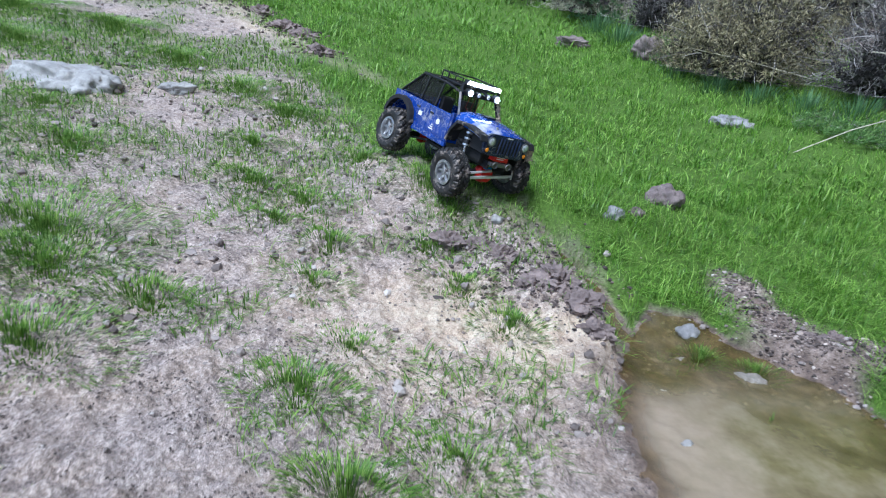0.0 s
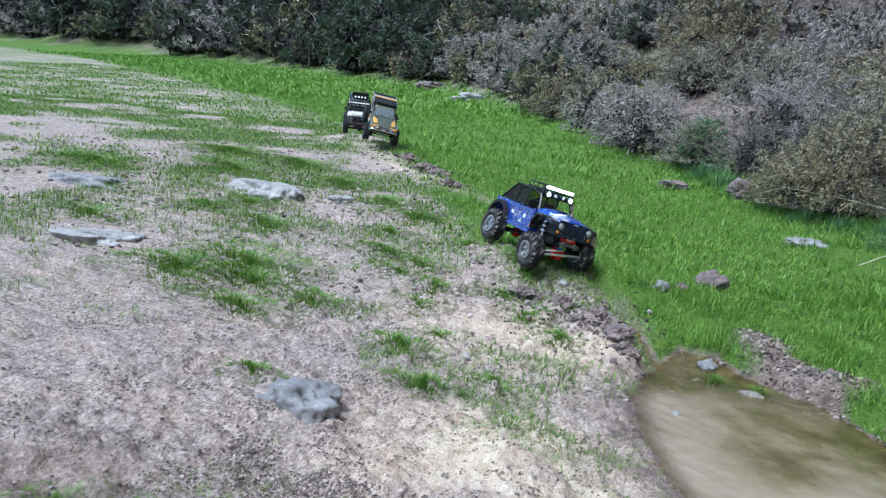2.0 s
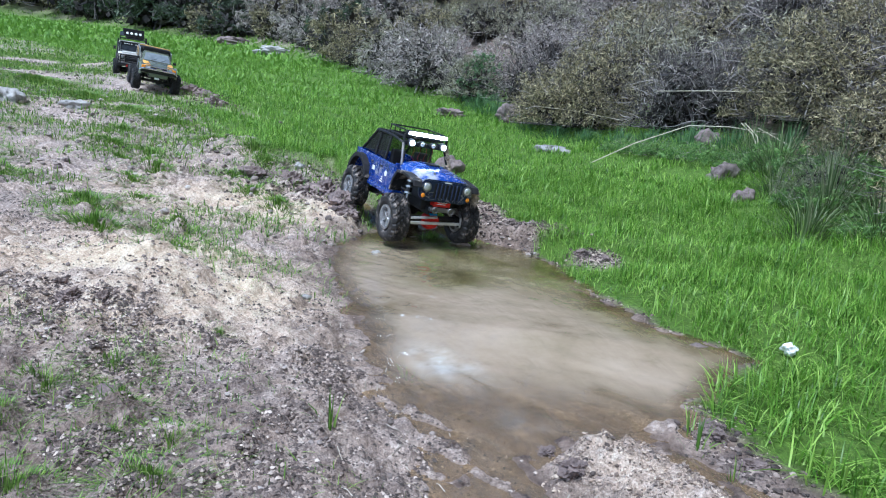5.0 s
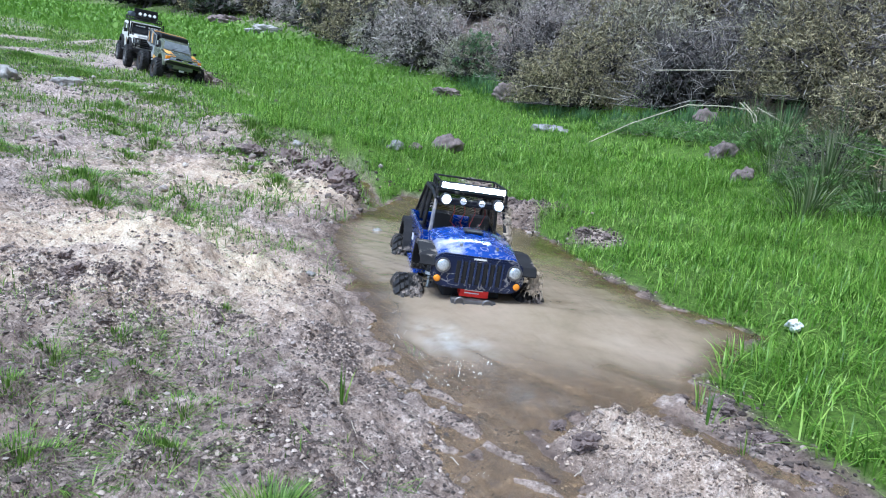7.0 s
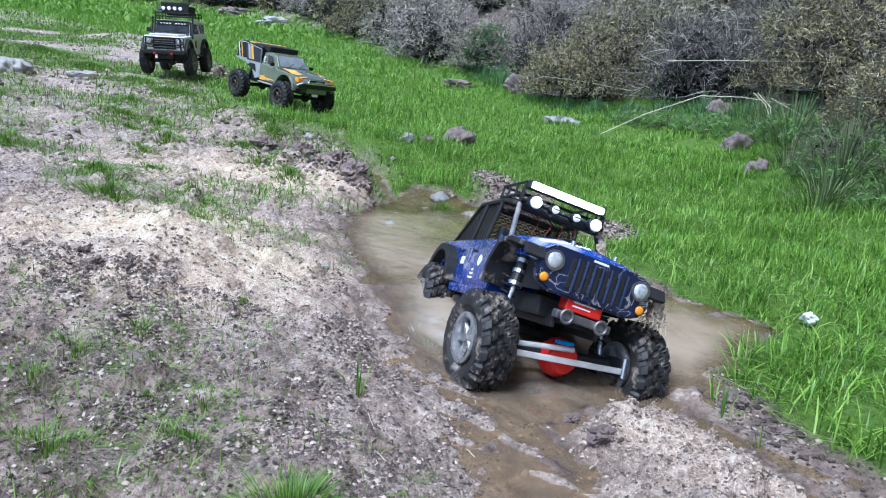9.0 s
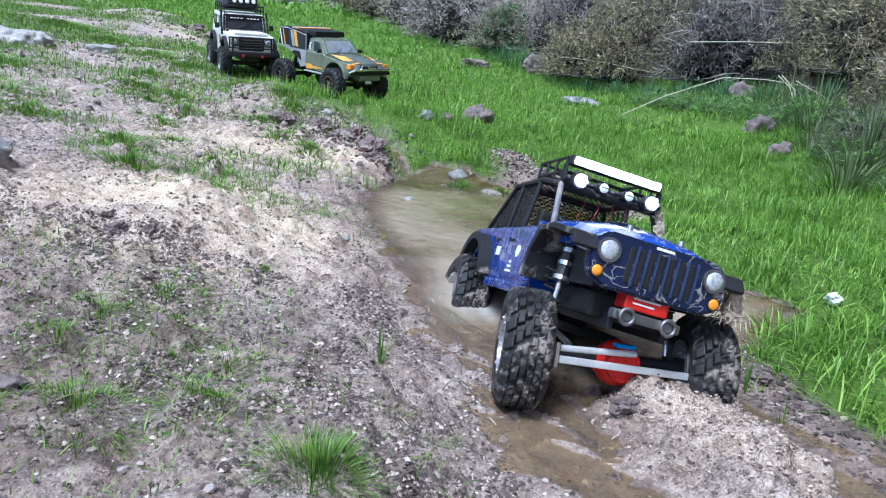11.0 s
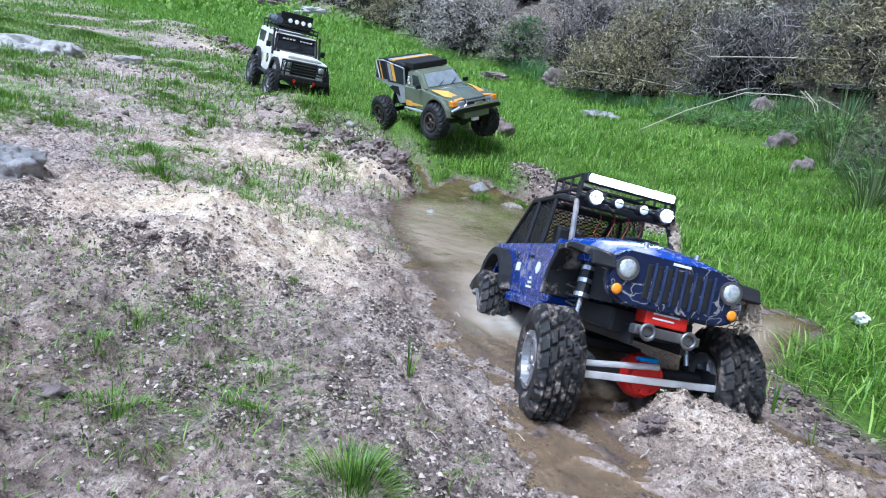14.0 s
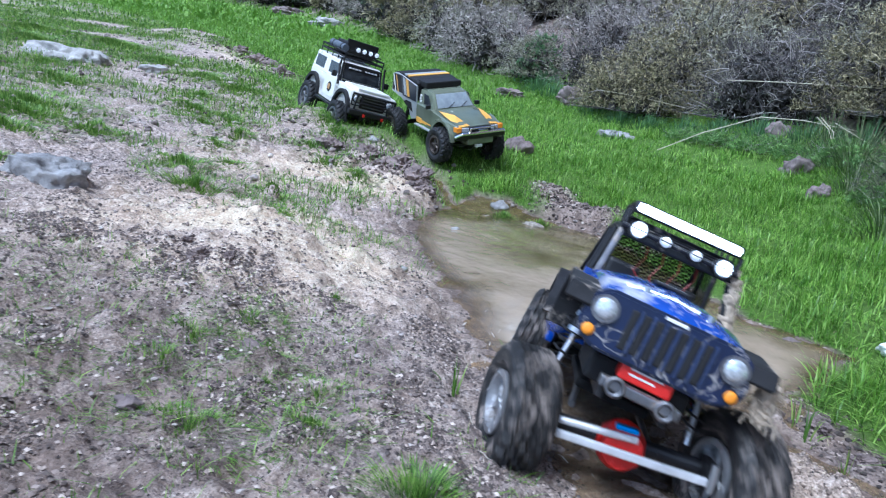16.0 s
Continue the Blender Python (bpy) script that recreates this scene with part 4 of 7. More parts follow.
for k, (x, y, r, h) in enumerate((
        (-0.94, 1.42, 0.22, 0.040), (-1.05, 1.20, 0.20, 0.035), (-0.73, 1.04, 0.15, 0.032), (-0.62, 1.23, 0.11, 0.032), (-0.85, 1.28, 0.16, 0.035), (-0.36, 1.58, 0.07, 0.035), (-0.23, 1.21, 0.10, 0.020),
        (0.06, 1.40, 0.07, 0.035), (0.05, 0.78, 0.09, 0.018), (-0.16, 0.86, 0.07, 0.045), (-0.46, 0.68, 0.06, 0.025), (-0.52, 1.66, 0.06, 0.03), (-1.46, 1.92, 0.11, 0.04), (-1.38, 2.10, 0.10, 0.04), (-0.72, 2.40, 0.11, 0.045),
        (-0.72, 2.08, 0.08, 0.035), (-0.28, 1.05, 0.09, 0.034), (-0.02, 0.96, 0.11, 0.022), (0.21, 0.23, 0.050, 0.022), (0.345, 0.03, 0.055, 0.022), (0.25, 0.00, 0.06, 0.022), (0.445, -0.035, 0.034, 0.034), (0.450, -0.03, 0.02, 0.042),
        (-0.64, 1.84, 0.10, 0.035), (-0.48, 1.78, 0.10, 0.03), (-0.36, 1.42, 0.08, 0.025), (0.17, 0.175, 0.045, 0.022), (0.18, 0.09, 0.04, 0.02), (0.33, 0.105, 0.04, 0.02), (0.265, 0.144, 0.03, 0.022), (0.275, 0.375, 0.02, 0.02), (-0.40, 0.155, 0.05, 0.025), (-0.30, 0.12, 0.05, 0.03), (-0.15, 1.66, 0.09, 0.03), (-0.05, 1.52, 0.09, 0.03),
        (-1.15, 1.86, 0.16, 0.035), (-1.9, 2.75, 0.25, 0.04), (-2.4, 2.3, 0.25, 0.04), (-1.7, 1.55, 0.16, 0.035), (0.49, 1.50, 0.04, 0.05), (0.60, 1.47, 0.05, 0.045), (0.28, 0.10, 0.05, 0.014), (0.02, 0.02, 0.08, 0.016),
        (-1.30, 2.85, 0.20, 0.04), (-0.95, 2.60, 0.16, 0.04), (-1.75, 3.20, 0.22, 0.045), (-2.3, 3.3, 0.3, 0.045), (-0.40, 2.10, 0.11, 0.035), (-0.18, 1.95, 0.10, 0.04), (-0.10, 1.83, 0.07, 0.035))):
    tuft(x, y, r, h * (0.55 if y < 0.4 and h < 0.03 else 0.68), int(200 + 4500 * r + (75000 if y > 0.4 else 300000) * r * r), 300 + k, droop=2.6 if h < 0.03 else 1.7, width=0.0007 if y < 0.4 else 0.0020)
for k, (x, y, h) in enumerate(((0.457, 0.205, 0.050), (0.307, 0.92, 0.028), (0.52, 0.42, 0.03), (0.88, 0.335, 0.05), (0.93, 0.40, 0.06), (0.565, 1.28, 0.03), (0.42, 1.42, 0.03), (0.47, 1.45, 0.035), (0.52, 1.47, 0.03), (0.40, 1.47, 0.03), (0.62, 1.62, 0.04), (0.72, 1.60, 0.04), (0.80, 1.50, 0.04), (0.875, 0.295, 0.05), (0.90, 0.24, 0.035))):
    tagged(tuft(x, y, 0.012, h, 10, 400 + k, TUFT, 1.1, "small upright sprout of grass by the water", "grass_sprout", 0.0018), "", "grass", "sprouts by the water")


BLEACHED = foliage_material("bleached_straw", (0.25, 0.20, 0.15), (0.42, 0.36, 0.29), (0.70, 0.65, 0.57), 0.6, 0.1)


def lying(label, x, y, length, width, mat, seed):
    """Bent shreds lying on the ground or on the water."""
    rng = np.random.default_rng(seed)
    n = len(x)
    a, bend = rng.normal(1.9, 0.9, n), rng.normal(0, 0.9, n)
    ln, w = length * rng.uniform(0.4, 1.5, n), width * rng.uniform(0.5, 1.5, n)
    rows, px, py = [], x, y
    for k in range(4):
        z = np.maximum(ground_height(px, py), level(py)) + 0.0012 + 0.001 * k * (k < 3)
        ox, oy = -np.sin(a) * w / 2, np.cos(a) * w / 2
        rows += [np.stack([px - ox, py - oy, z], 1), np.stack([px + ox, py + oy, z], 1)]
        px, py, a = px + np.cos(a) * ln / 3, py + np.sin(a) * ln / 3, a + bend / 3
    q = (np.arange(n) * 8)[:, None]
    f = np.concatenate([q + np.array([[2 * k, 2 * k + 1, 2 * k + 3, 2 * k + 2]]) for k in range(3)])
    tagged(new("straw", mesh_from("straw", np.stack(rows, 1).reshape(-1, 3), f, mat)), label, "straw", kind="stuff")


def build_sparse_grass():
    rng = np.random.default_rng(12)
    cover = lambda x, y: dry_land(x, y) * smooth(-0.12, 0.42, fbm(x, y, 0.24, 4, 141, 0.6) + 0.22 * smooth(0.7, 2.2, y - 0.3 * x) + 0.30 * smooth(0.4, 0.1, y) * (x < 0.40))
    x, y = scatter(115000, -2.6, 0.55, -0.3, 2.6, 41, cover)
    ob = new("sparse_grass", blades("sparse_grass", x, y, (0.018 + 0.012 * smooth(0.4, 1.2, y)) * rng.uniform(0.4, 1.3, len(x)), (0.0009 + 0.0013 * smooth(0.4, 1.4, y)) * rng.uniform(0.7, 1.4, len(x)), TUFT, 42, 2.0))
    tagged(ob, "thin low grass growing through the dirt", "grass", kind="stuff")
    for n, x0, y0, y1, h, w, seed in ((150000, -6.5, 2.2, 6.0, 0.028, 0.0040, 43), (70000, -16, 5.5, 16, 0.045, 0.012, 49)):
        x, y = scatter(n, x0, -0.3, y0, y1, seed, lambda x, y: dry_land(x, y) * smooth(-0.3, 0.35, fbm(x, y, 0.5, 5, 143, 0.65) + 0.10 * smooth(2, 7, y)))
        ob = new("sparse_grass", blades("sparse_grass", x, y, h * rng.uniform(0.4, 1.3, len(x)), w * rng.uniform(0.7, 1.4, len(x)), TUFT, seed + 1, 1.8))
        tagged(ob, "patchy low grass on the far bank", "grass", kind="stuff")
    x, y = scatter(1500, -0.8, 1.1, -0.25, 2.0, 45, lambda x, y: 0.35 * smooth(-0.01, 0.01, -pool_inside(x, y)))
    lying("bits of dry straw lying about", x, y, 0.016, 0.0007, STRAW, 46)
    x, y = scatter(420, 0.36, 0.80, -0.2, 0.62, 47, lambda x, y: smooth(0.10, 0.02, np.abs(pool_inside(x, y) + 0.03)) * (0.2 + 0.8 * smooth(0.0, 0.4, fbm(x, y, 0.07, 2, 99))) * (x < 0.74))
    lying("bleached straw and leaf shreds washed along the rill's edge", x, y, 0.013, 0.0013, BLEACHED, 48)


build_sparse_grass()


# ---- litter, stalks ----
def crumpled(x, y, s, mat, label, name, seed):
    ob = part(name, stone_mesh((s, s * 0.8, s * 0.7), seed, 3, 0.9), mat, None, label, pose(x, y, ground_at(x, y) + 0.012), shade=False)
    return tagged(ob, "", "litter")


LITTER = plain("white_plastic", (0.80, 0.80, 0.80), 0.5)
crumpled(1.12, 0.61, 0.025, LITTER, "crumpled scrap of white plastic on the grass", "plastic_scrap", 71)
DRY = plain("dry_stalk", (0.52, 0.47, 0.36), 0.8)
for pts in (((1.146, 2.93, 0.215), (1.38, 2.945, 0.35), (1.632, 2.95, 0.463), (1.80, 2.88, 0.472), (2.024, 2.80, 0.455)), ((1.537, 3.30, 0.641), (1.75, 3.1, 0.650), (1.952, 2.90, 0.652), (2.267, 2.60, 0.655)),
            ((0.964, 4.0, 0.538), (1.2, 3.8, 0.52), (1.452, 3.6, 0.483)), ((1.79, 2.72, 0.487), (1.83, 2.67, 0.44), (1.85, 2.64, 0.38), (1.858, 2.62, 0.31)), ((1.80, 2.70, 0.487), (1.85, 2.66, 0.43), (1.865, 2.65, 0.34)),
            ((1.5, 2.45, 0.20), (1.75, 2.35, 0.255), (2.0, 2.3, 0.26)), ((1.86, 2.69, 0.47), (1.95, 2.55, 0.40), (2.02, 2.42, 0.30))):
    ob = part("dry_stalk", tube(pts, 0.0022, seg=6), DRY, None, "long dry bleached stalk leaning from the thicket")
    tagged(ob, "", "stalk", "dry stalks")


for k, (x, y, r, h, n) in enumerate(((1.78, 1.84, 0.09, 0.22, 150), (1.92, 2.05, 0.10, 0.26, 160), (1.64, 1.66, 0.08, 0.16, 120), (1.84, 2.38, 0.09, 0.24, 130), (1.80, 1.55, 0.08, 0.20, 120), (1.72, 2.10, 0.06, 0.15, 70), (1.86, 2.70, 0.08, 0.2, 90), (1.98, 2.25, 0.09, 0.2, 110), (2.02, 1.85, 0.10, 0.24, 120))):
    tuft(x, y, r * 1.2, h, n * 2, 500 + k, REED, 1.9, "arching clump of long pale green reed grass below the thicket", "reed_clump", 0.0032)

for k, (x, y, h) in enumerate(((0.62, 5.15, 0.15), (0.74, 4.85, 0.15), (0.86, 4.50, 0.12), (0.98, 4.12, 0.10), (1.12, 3.86, 0.09), (1.26, 3.66, 0.09), (1.42, 3.48, 0.10), (1.56, 3.30, 0.11), (1.70, 3.10, 0.12), (1.84, 2.88, 0.13), (1.98, 2.62, 0.14))):
    tuft(x, y, 0.13, h, 260, 540 + k, GREEN, 1.3, "dark green rank grass along the foot of the thicket", "grass_tuft", 0.0034)


# ---- bushes ----
MIXLEAF = foliage_material("grey_green_leaf", (0.10, 0.12, 0.065), (0.25, 0.265, 0.155), (0.45, 0.45, 0.29), 0.65, 0.18)
# FARGREY and MIXFAR: paler leaf colours for the farther bushes
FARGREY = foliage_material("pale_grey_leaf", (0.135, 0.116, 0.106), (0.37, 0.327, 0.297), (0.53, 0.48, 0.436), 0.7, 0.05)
MIXFAR = foliage_material("pale_green_leaf", (0.10, 0.10, 0.065), (0.28, 0.27, 0.18), (0.54, 0.52, 0.38), 0.65, 0.05)
WEED = foliage_material("weed_leaf", (0.07, 0.15, 0.035), (0.16, 0.30, 0.07), (0.30, 0.45, 0.14), 0.5, 0.25)


def tubes(paths, radius, sides=3):
    """Vertices and quads of thin tapered tubes along paths of shape (n, points, 3)."""
    n, m, _ = paths.shape
    d = np.gradient(paths, axis=1)
    d /= np.linalg.norm(d, axis=2, keepdims=True) + 1e-9
    ref = np.where(np.abs(d[..., 2:3]) < 0.9, np.array([0, 0, 1.0]), np.array([1.0, 0, 0]))
    u = np.cross(d, ref)
    u /= np.linalg.norm(u, axis=2, keepdims=True) + 1e-9
    w = np.cross(d, u)
    taper = np.linspace(1, 0.35, m)[None, :, None] * radius[:, None, None]
    ring = [paths + taper * (math.cos(6.2832 * k / sides) * u + math.sin(6.2832 * k / sides) * w) for k in range(sides)]
    v = np.stack(ring, 2).reshape(-1, 3)
    base = (np.arange(n)[:, None] * m + np.arange(m - 1)[None, :])[..., None] * sides
    k = np.arange(sides)[None, None, :]
    j = (k + 1) % sides
    f = np.stack([base + k, base + j, base + sides + j, base + sides + k], 3).reshape(-1, 4)
    return v, f


def bush(name, label, leaf_mat, seed, radius, height, lobes, twigs, leaves, leaf, core, stout=1.0, stems=40, show=0.12):
    """A shrub: stems from one base to rounded lobes, each lobe a shell of short twigs and small leaves round a dark core."""
    rng = np.random.default_rng(seed)
    size = np.array([radius, radius, height])

    def unit(n):
        d = rng.normal(0, 1, (n, 3))
        return d / np.linalg.norm(d, axis=1, keepdims=True)
    way = unit(lobes)
    way[:, 2] = np.abs(way[:, 2]) * 1.1 - 0.05
    mid = way * rng.uniform(0.38, 0.64, lobes)[:, None] * size
    girth = rng.uniform(0.30, 0.46, lobes)
    # stems bowed from the root to the lobes, some of them reaching past the crown
    goal = rng.integers(0, lobes, stems)
    reach = np.where(rng.uniform(0, 1, stems) < show, rng.uniform(1.25, 1.6, stems), rng.uniform(0.8, 1.05, stems))
    tip = mid[goal] * reach[:, None] + rng.normal(0, 0.08 * radius, (stems, 3))
    root = np.stack([rng.normal(0, 0.15 * radius, stems), rng.normal(0, 0.15 * radius, stems), np.full(stems, -0.05)], 1)
    q = np.linspace(0, 1, 6)[None, :, None]
    lift = np.zeros((stems, 6, 3))
    lift[..., 2] = (np.sin(np.linspace(0, np.pi, 6)) * 0.25 * height)[None, :]
    wob = np.cumsum(rng.normal(0, 0.03 * radius, (stems, 6, 3)), 1) * (q > 0)
    v1, f1 = tubes(root[:, None] * (1 - q) + tip[:, None] * q + lift + wob, rng.uniform(0.003, 0.006, stems) * stout * radius / 0.5)
    # twigs bristle from the lobes
    pick, d = rng.integers(0, lobes, twigs), unit(twigs)
    start = mid[pick] + d * (girth[pick] * rng.uniform(0.45, 0.85, twigs))[:, None] * size
    out = d * 0.8 + rng.normal(0, 0.7, (twigs, 3)) + 0.5 * start / (np.linalg.norm(start, axis=1, keepdims=True) + 1e-6)
    out /= np.linalg.norm(out, axis=1, keepdims=True)
    ln, bend = radius * rng.uniform(0.08, 0.22, twigs)[:, None], rng.normal(0, 0.45, (twigs, 3))
    side = np.stack([start + out * ln * u + bend * ln * u * u for u in np.linspace(0, 1, 4)], 1)
    side[..., 2] = np.maximum(side[..., 2], 0.0)
    v2, f2 = tubes(side, rng.uniform(0.0010, 0.0021, twigs) * stout * radius / 0.5)
    thing = new(name)
    tagged(thing, label, "bush", "thicket on the slope")
    wood = new("branchwork", mesh_from("branchwork", np.concatenate([v1, v2]), np.concatenate([f1, f2 + len(v1)]), TWIG))
    wood.parent = thing
    tagged(wood, kind="stuff")
    # leaves in small sprays on the lobes' shells
    sprays = max(60, leaves // 20)
    sl, sd = rng.integers(0, lobes, sprays), unit(sprays)
    spot = mid[sl] + sd * (girth[sl] * rng.uniform(0.80, 1.08, sprays))[:, None] * size
    c = spot[rng.integers(0, sprays, leaves)] + rng.normal(0, 0.030 * radius, (leaves, 3))
    c[:, 2] = np.abs(c[:, 2]) + 0.005
    a = unit(leaves)
    b = np.cross(a, unit(leaves))
    b /= np.linalg.norm(b, axis=1, keepdims=True) + 1e-6
    ls, bow = leaf * rng.uniform(0.5, 1.4, leaves)[:, None], rng.normal(0, 0.3, (leaves, 3))
    ls = ls * 1.55
    v = np.stack([c - a * ls, c - b * ls * 0.15 + bow * ls, c + a * ls, c + b * ls * 0.15 + bow * ls], 1).reshape(-1, 3)
    crown = new("foliage", mesh_from("foliage", v, np.arange(leaves * 4).reshape(-1, 4), leaf_mat))
    crown.parent = thing
    tagged(crown, kind="stuff")
    # near-black flakes inside the lobes put the hollows' shade into colour
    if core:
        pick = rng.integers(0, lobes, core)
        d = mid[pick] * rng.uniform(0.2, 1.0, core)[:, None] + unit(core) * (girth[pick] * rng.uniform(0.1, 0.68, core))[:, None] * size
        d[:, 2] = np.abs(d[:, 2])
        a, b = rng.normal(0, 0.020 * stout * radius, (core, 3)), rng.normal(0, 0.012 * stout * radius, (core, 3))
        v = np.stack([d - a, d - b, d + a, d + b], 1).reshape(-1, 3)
        inner = new("shade_core", mesh_from("shade_core", v, np.arange(core * 4).reshape(-1, 4), CORE_SHADE))
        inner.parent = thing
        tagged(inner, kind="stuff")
    return thing


BUSHES = {
    "olive": bush("broom_bush", "rounded bush with olive-yellow small leaves and grey twigs", OLIVE, 1, 0.55, 0.62, 26, 900, 34000, 0.0082, 6500),
    "grey": bush("bramble_bush", "tangled grey leafless-looking thorny bush with dark hollows", GREYLEAF, 2, 0.55, 0.58, 24, 2100, 6000, 0.007, 9000, 1.0, 90, 0.3),
    "mixed": bush("scrub_bush", "grey-green scrub bush with fine twigs", MIXLEAF, 3, 0.5, 0.5, 24, 1300, 15000, 0.0075, 5000),
    "olive_far": bush("broom_bush", "rounded bush with olive-yellow small leaves and grey twigs", OLIVE, 11, 0.55, 0.57, 14, 300, 10500, 0.0108, 1600, 1.5, 30),
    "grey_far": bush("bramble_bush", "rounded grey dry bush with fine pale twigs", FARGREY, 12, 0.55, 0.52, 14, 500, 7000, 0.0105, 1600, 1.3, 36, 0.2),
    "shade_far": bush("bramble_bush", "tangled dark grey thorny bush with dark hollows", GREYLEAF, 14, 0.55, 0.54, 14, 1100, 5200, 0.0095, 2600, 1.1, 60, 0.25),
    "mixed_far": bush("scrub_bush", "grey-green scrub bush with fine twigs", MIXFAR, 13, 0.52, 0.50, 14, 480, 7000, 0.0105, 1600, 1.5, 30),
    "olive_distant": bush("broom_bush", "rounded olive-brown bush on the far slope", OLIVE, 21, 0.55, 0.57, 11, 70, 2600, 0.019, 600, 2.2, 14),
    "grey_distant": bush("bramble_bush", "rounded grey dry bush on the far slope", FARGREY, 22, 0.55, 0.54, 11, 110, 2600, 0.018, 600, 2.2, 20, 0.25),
    "dark_distant": bush("dark_shrub", "dark green dense shrub on the far slope", DARKLEAF, 23, 0.55, 0.62, 18, 80, 2600, 0.021, 900, 2.2, 14),
    "green": bush("green_shrub", "dark green needle-leaved upright shrub", GREEN, 4, 0.28, 0.55, 16, 500, 8000, 0.013, 1500),
    "weed": bush("leafy_weed", "low green leafy weeds below the thicket", WEED, 5, 0.22, 0.10, 22, 250, 3200, 0.008, 0)}


def plant(kind, x, y, scale, turn, used=[]):
    ob = BUSHES[kind]
    z = ground_at(x, y) - 0.02
    if kind not in used:
        used.append(kind)
        ob.matrix_basis = pose(x, y, z, 0, 0, turn)
        ob.scale = (scale, scale, scale)
        return
    c = copy_thing(ob, pose(x, y, z, 0, 0, turn))
    c.scale = (scale, scale, scale * (0.85 + 0.3 * hash01(x, y, 2)))


for kind, x, y, s, turn in (
        ("olive", 1.30, 4.10, 1.08, 0), ("grey", 1.86, 3.45, 0.95, 40), ("olive", 2.32, 2.85, 1.12, 80), ("olive", 2.26, 2.08, 0.9, 20), ("olive", 2.15, 1.35, 0.95, 130),
        ("green", 0.62, 5.45, 0.80, 0), ("grey", 1.02, 5.05, 0.80, 200), ("mixed", 1.25, 4.55, 0.62, 75),
        ("weed", 1.52, 3.05, 0.9, 0), ("weed", 1.66, 2.78, 1.0, 70), ("weed", 1.42, 3.25, 0.8, 30), ("weed", 1.75, 2.55, 0.8, 160), ("weed", 1.80, 1.90, 0.9, 50), ("mixed", 1.84, 1.95, 0.42, 260), ("weed", 1.85, 1.55, 1.0, 120), ("weed", 1.92, 2.30, 1.1, 200), ("weed", 2.02, 2.05, 1.2, 10), ("weed", 1.98, 1.80, 1.2, 250), ("weed", 1.92, 2.55, 1.0, 40),
        ("weed", 1.02, 4.40, 0.8, 20), ("weed", 1.18, 4.05, 0.8, 110)):
    plant(kind, x, y, s, turn)


def thicket():
    """Bushes in rows along the hill's foot and up the slope behind it."""
    spots = np.random.default_rng(77)
    line = np.linspace(2.2, -62, 7000)
    feet = np.stack([line, hill_foot(line)], 1)
    gone = np.concatenate([[0], np.cumsum(np.hypot(*np.diff(feet, axis=0).T))])
    normal = np.stack([-np.gradient(feet[:, 1]), np.gradient(feet[:, 0])], 1)
    normal = -normal / np.linalg.norm(normal, axis=1, keepdims=True)
    normal[:, 0], normal[:, 1] = np.abs(normal[:, 0]), np.abs(normal[:, 1])
    for k in range(11):
        at = spots.uniform(0, 0.6)
        while at < gone[-1]:
            i = int(np.searchsorted(gone, at))
            far = math.hypot(feet[i, 0] - 0.5, feet[i, 1] + 0.5)
            gap = 0.58 + 0.053 * far
            at += gap * spots.uniform(0.75, 1.25)
            up = gap * (0.45 + 0.95 * k) + spots.uniform(-0.2, 0.2) * gap
            bx, by = feet[i] + normal[i] * up
            away = math.hypot(bx - 0.5, by + 0.5)
            if feet[i, 1] < 1.0 or bx > 1.0 + 1.0 * (by + 0.5) or (feet[i, 1] < 5.2 and up < 0.75):
                continue
            kind = ("olive", "grey", "grey", "olive", "mixed")[int(spots.integers(0, 5))]
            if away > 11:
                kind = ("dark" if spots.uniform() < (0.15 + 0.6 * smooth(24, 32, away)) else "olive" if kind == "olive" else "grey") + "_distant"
            # grey bushes within 6.5 m take the darker leaf colour
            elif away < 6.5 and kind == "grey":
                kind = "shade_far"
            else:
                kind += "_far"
            plant(kind, float(bx), float(by), (0.86 + 0.074 * far) * (1.5 if far > 24 else 1.0) * (1 + 0.05 * k) * spots.uniform(0.75, 1.2), spots.uniform(0, 360))


thicket()


def slope_scrub():
    """Scattered bushes higher up on the bare slope behind the thicket."""
    spots = np.random.default_rng(88)
    for j in range(9):
        y = 8.0 + 2.6 * j
        for i in range(5):
            bx, by = 2.7 + (0.85 + 0.05 * j) * i + spots.uniform(-0.3, 0.3), y + spots.uniform(-0.8, 0.8)
            plant(("grey_distant", "olive_distant", "grey_distant")[int(spots.integers(0, 3))], float(bx), float(by), spots.uniform(1.3, 1.7) * (1 + 0.05 * j), spots.uniform(0, 360))


slope_scrub()


# ---- vehicle kit ----
DRIED_MUD = (0.36, 0.31, 0.26)
BLUE = plain("blue_paint", (0.007, 0.036, 0.235), 0.16, 0.0, 0.3, 30, (0.46, 0.44, 0.41), 0.10, 0.0, 0.4)
BLUE.node_tree.nodes["Principled BSDF"].inputs["Coat Weight"].default_value = 0.7
# bonnet: dried mud film, plus a brighter blue that paints in the sky's sheen
HOOD_BLUE = plain("muddy_skylit_blue", (0.012, 0.060, 0.34), 0.18, 0.0, 0.3, 22, (0.50, 0.50, 0.50), 0.30, 0.0, 0.5)
HOOD_BLUE.node_tree.nodes["Principled BSDF"].inputs["Coat Weight"].default_value = 0.8
ALLOY = plain("satin_alloy", (0.66, 0.66, 0.67), 0.38, 0.45, 0.12, 80, DRIED_MUD, 0.06)
BLACK = plain("black_plastic", (0.010, 0.010, 0.012), 0.5, 0.0, 0.3, 50, DRIED_MUD, 0.02)
FLARE = plain("muddy_black_flare", (0.022, 0.022, 0.024), 0.8, 0.0, 0.3, 40, DRIED_MUD, 0.22)
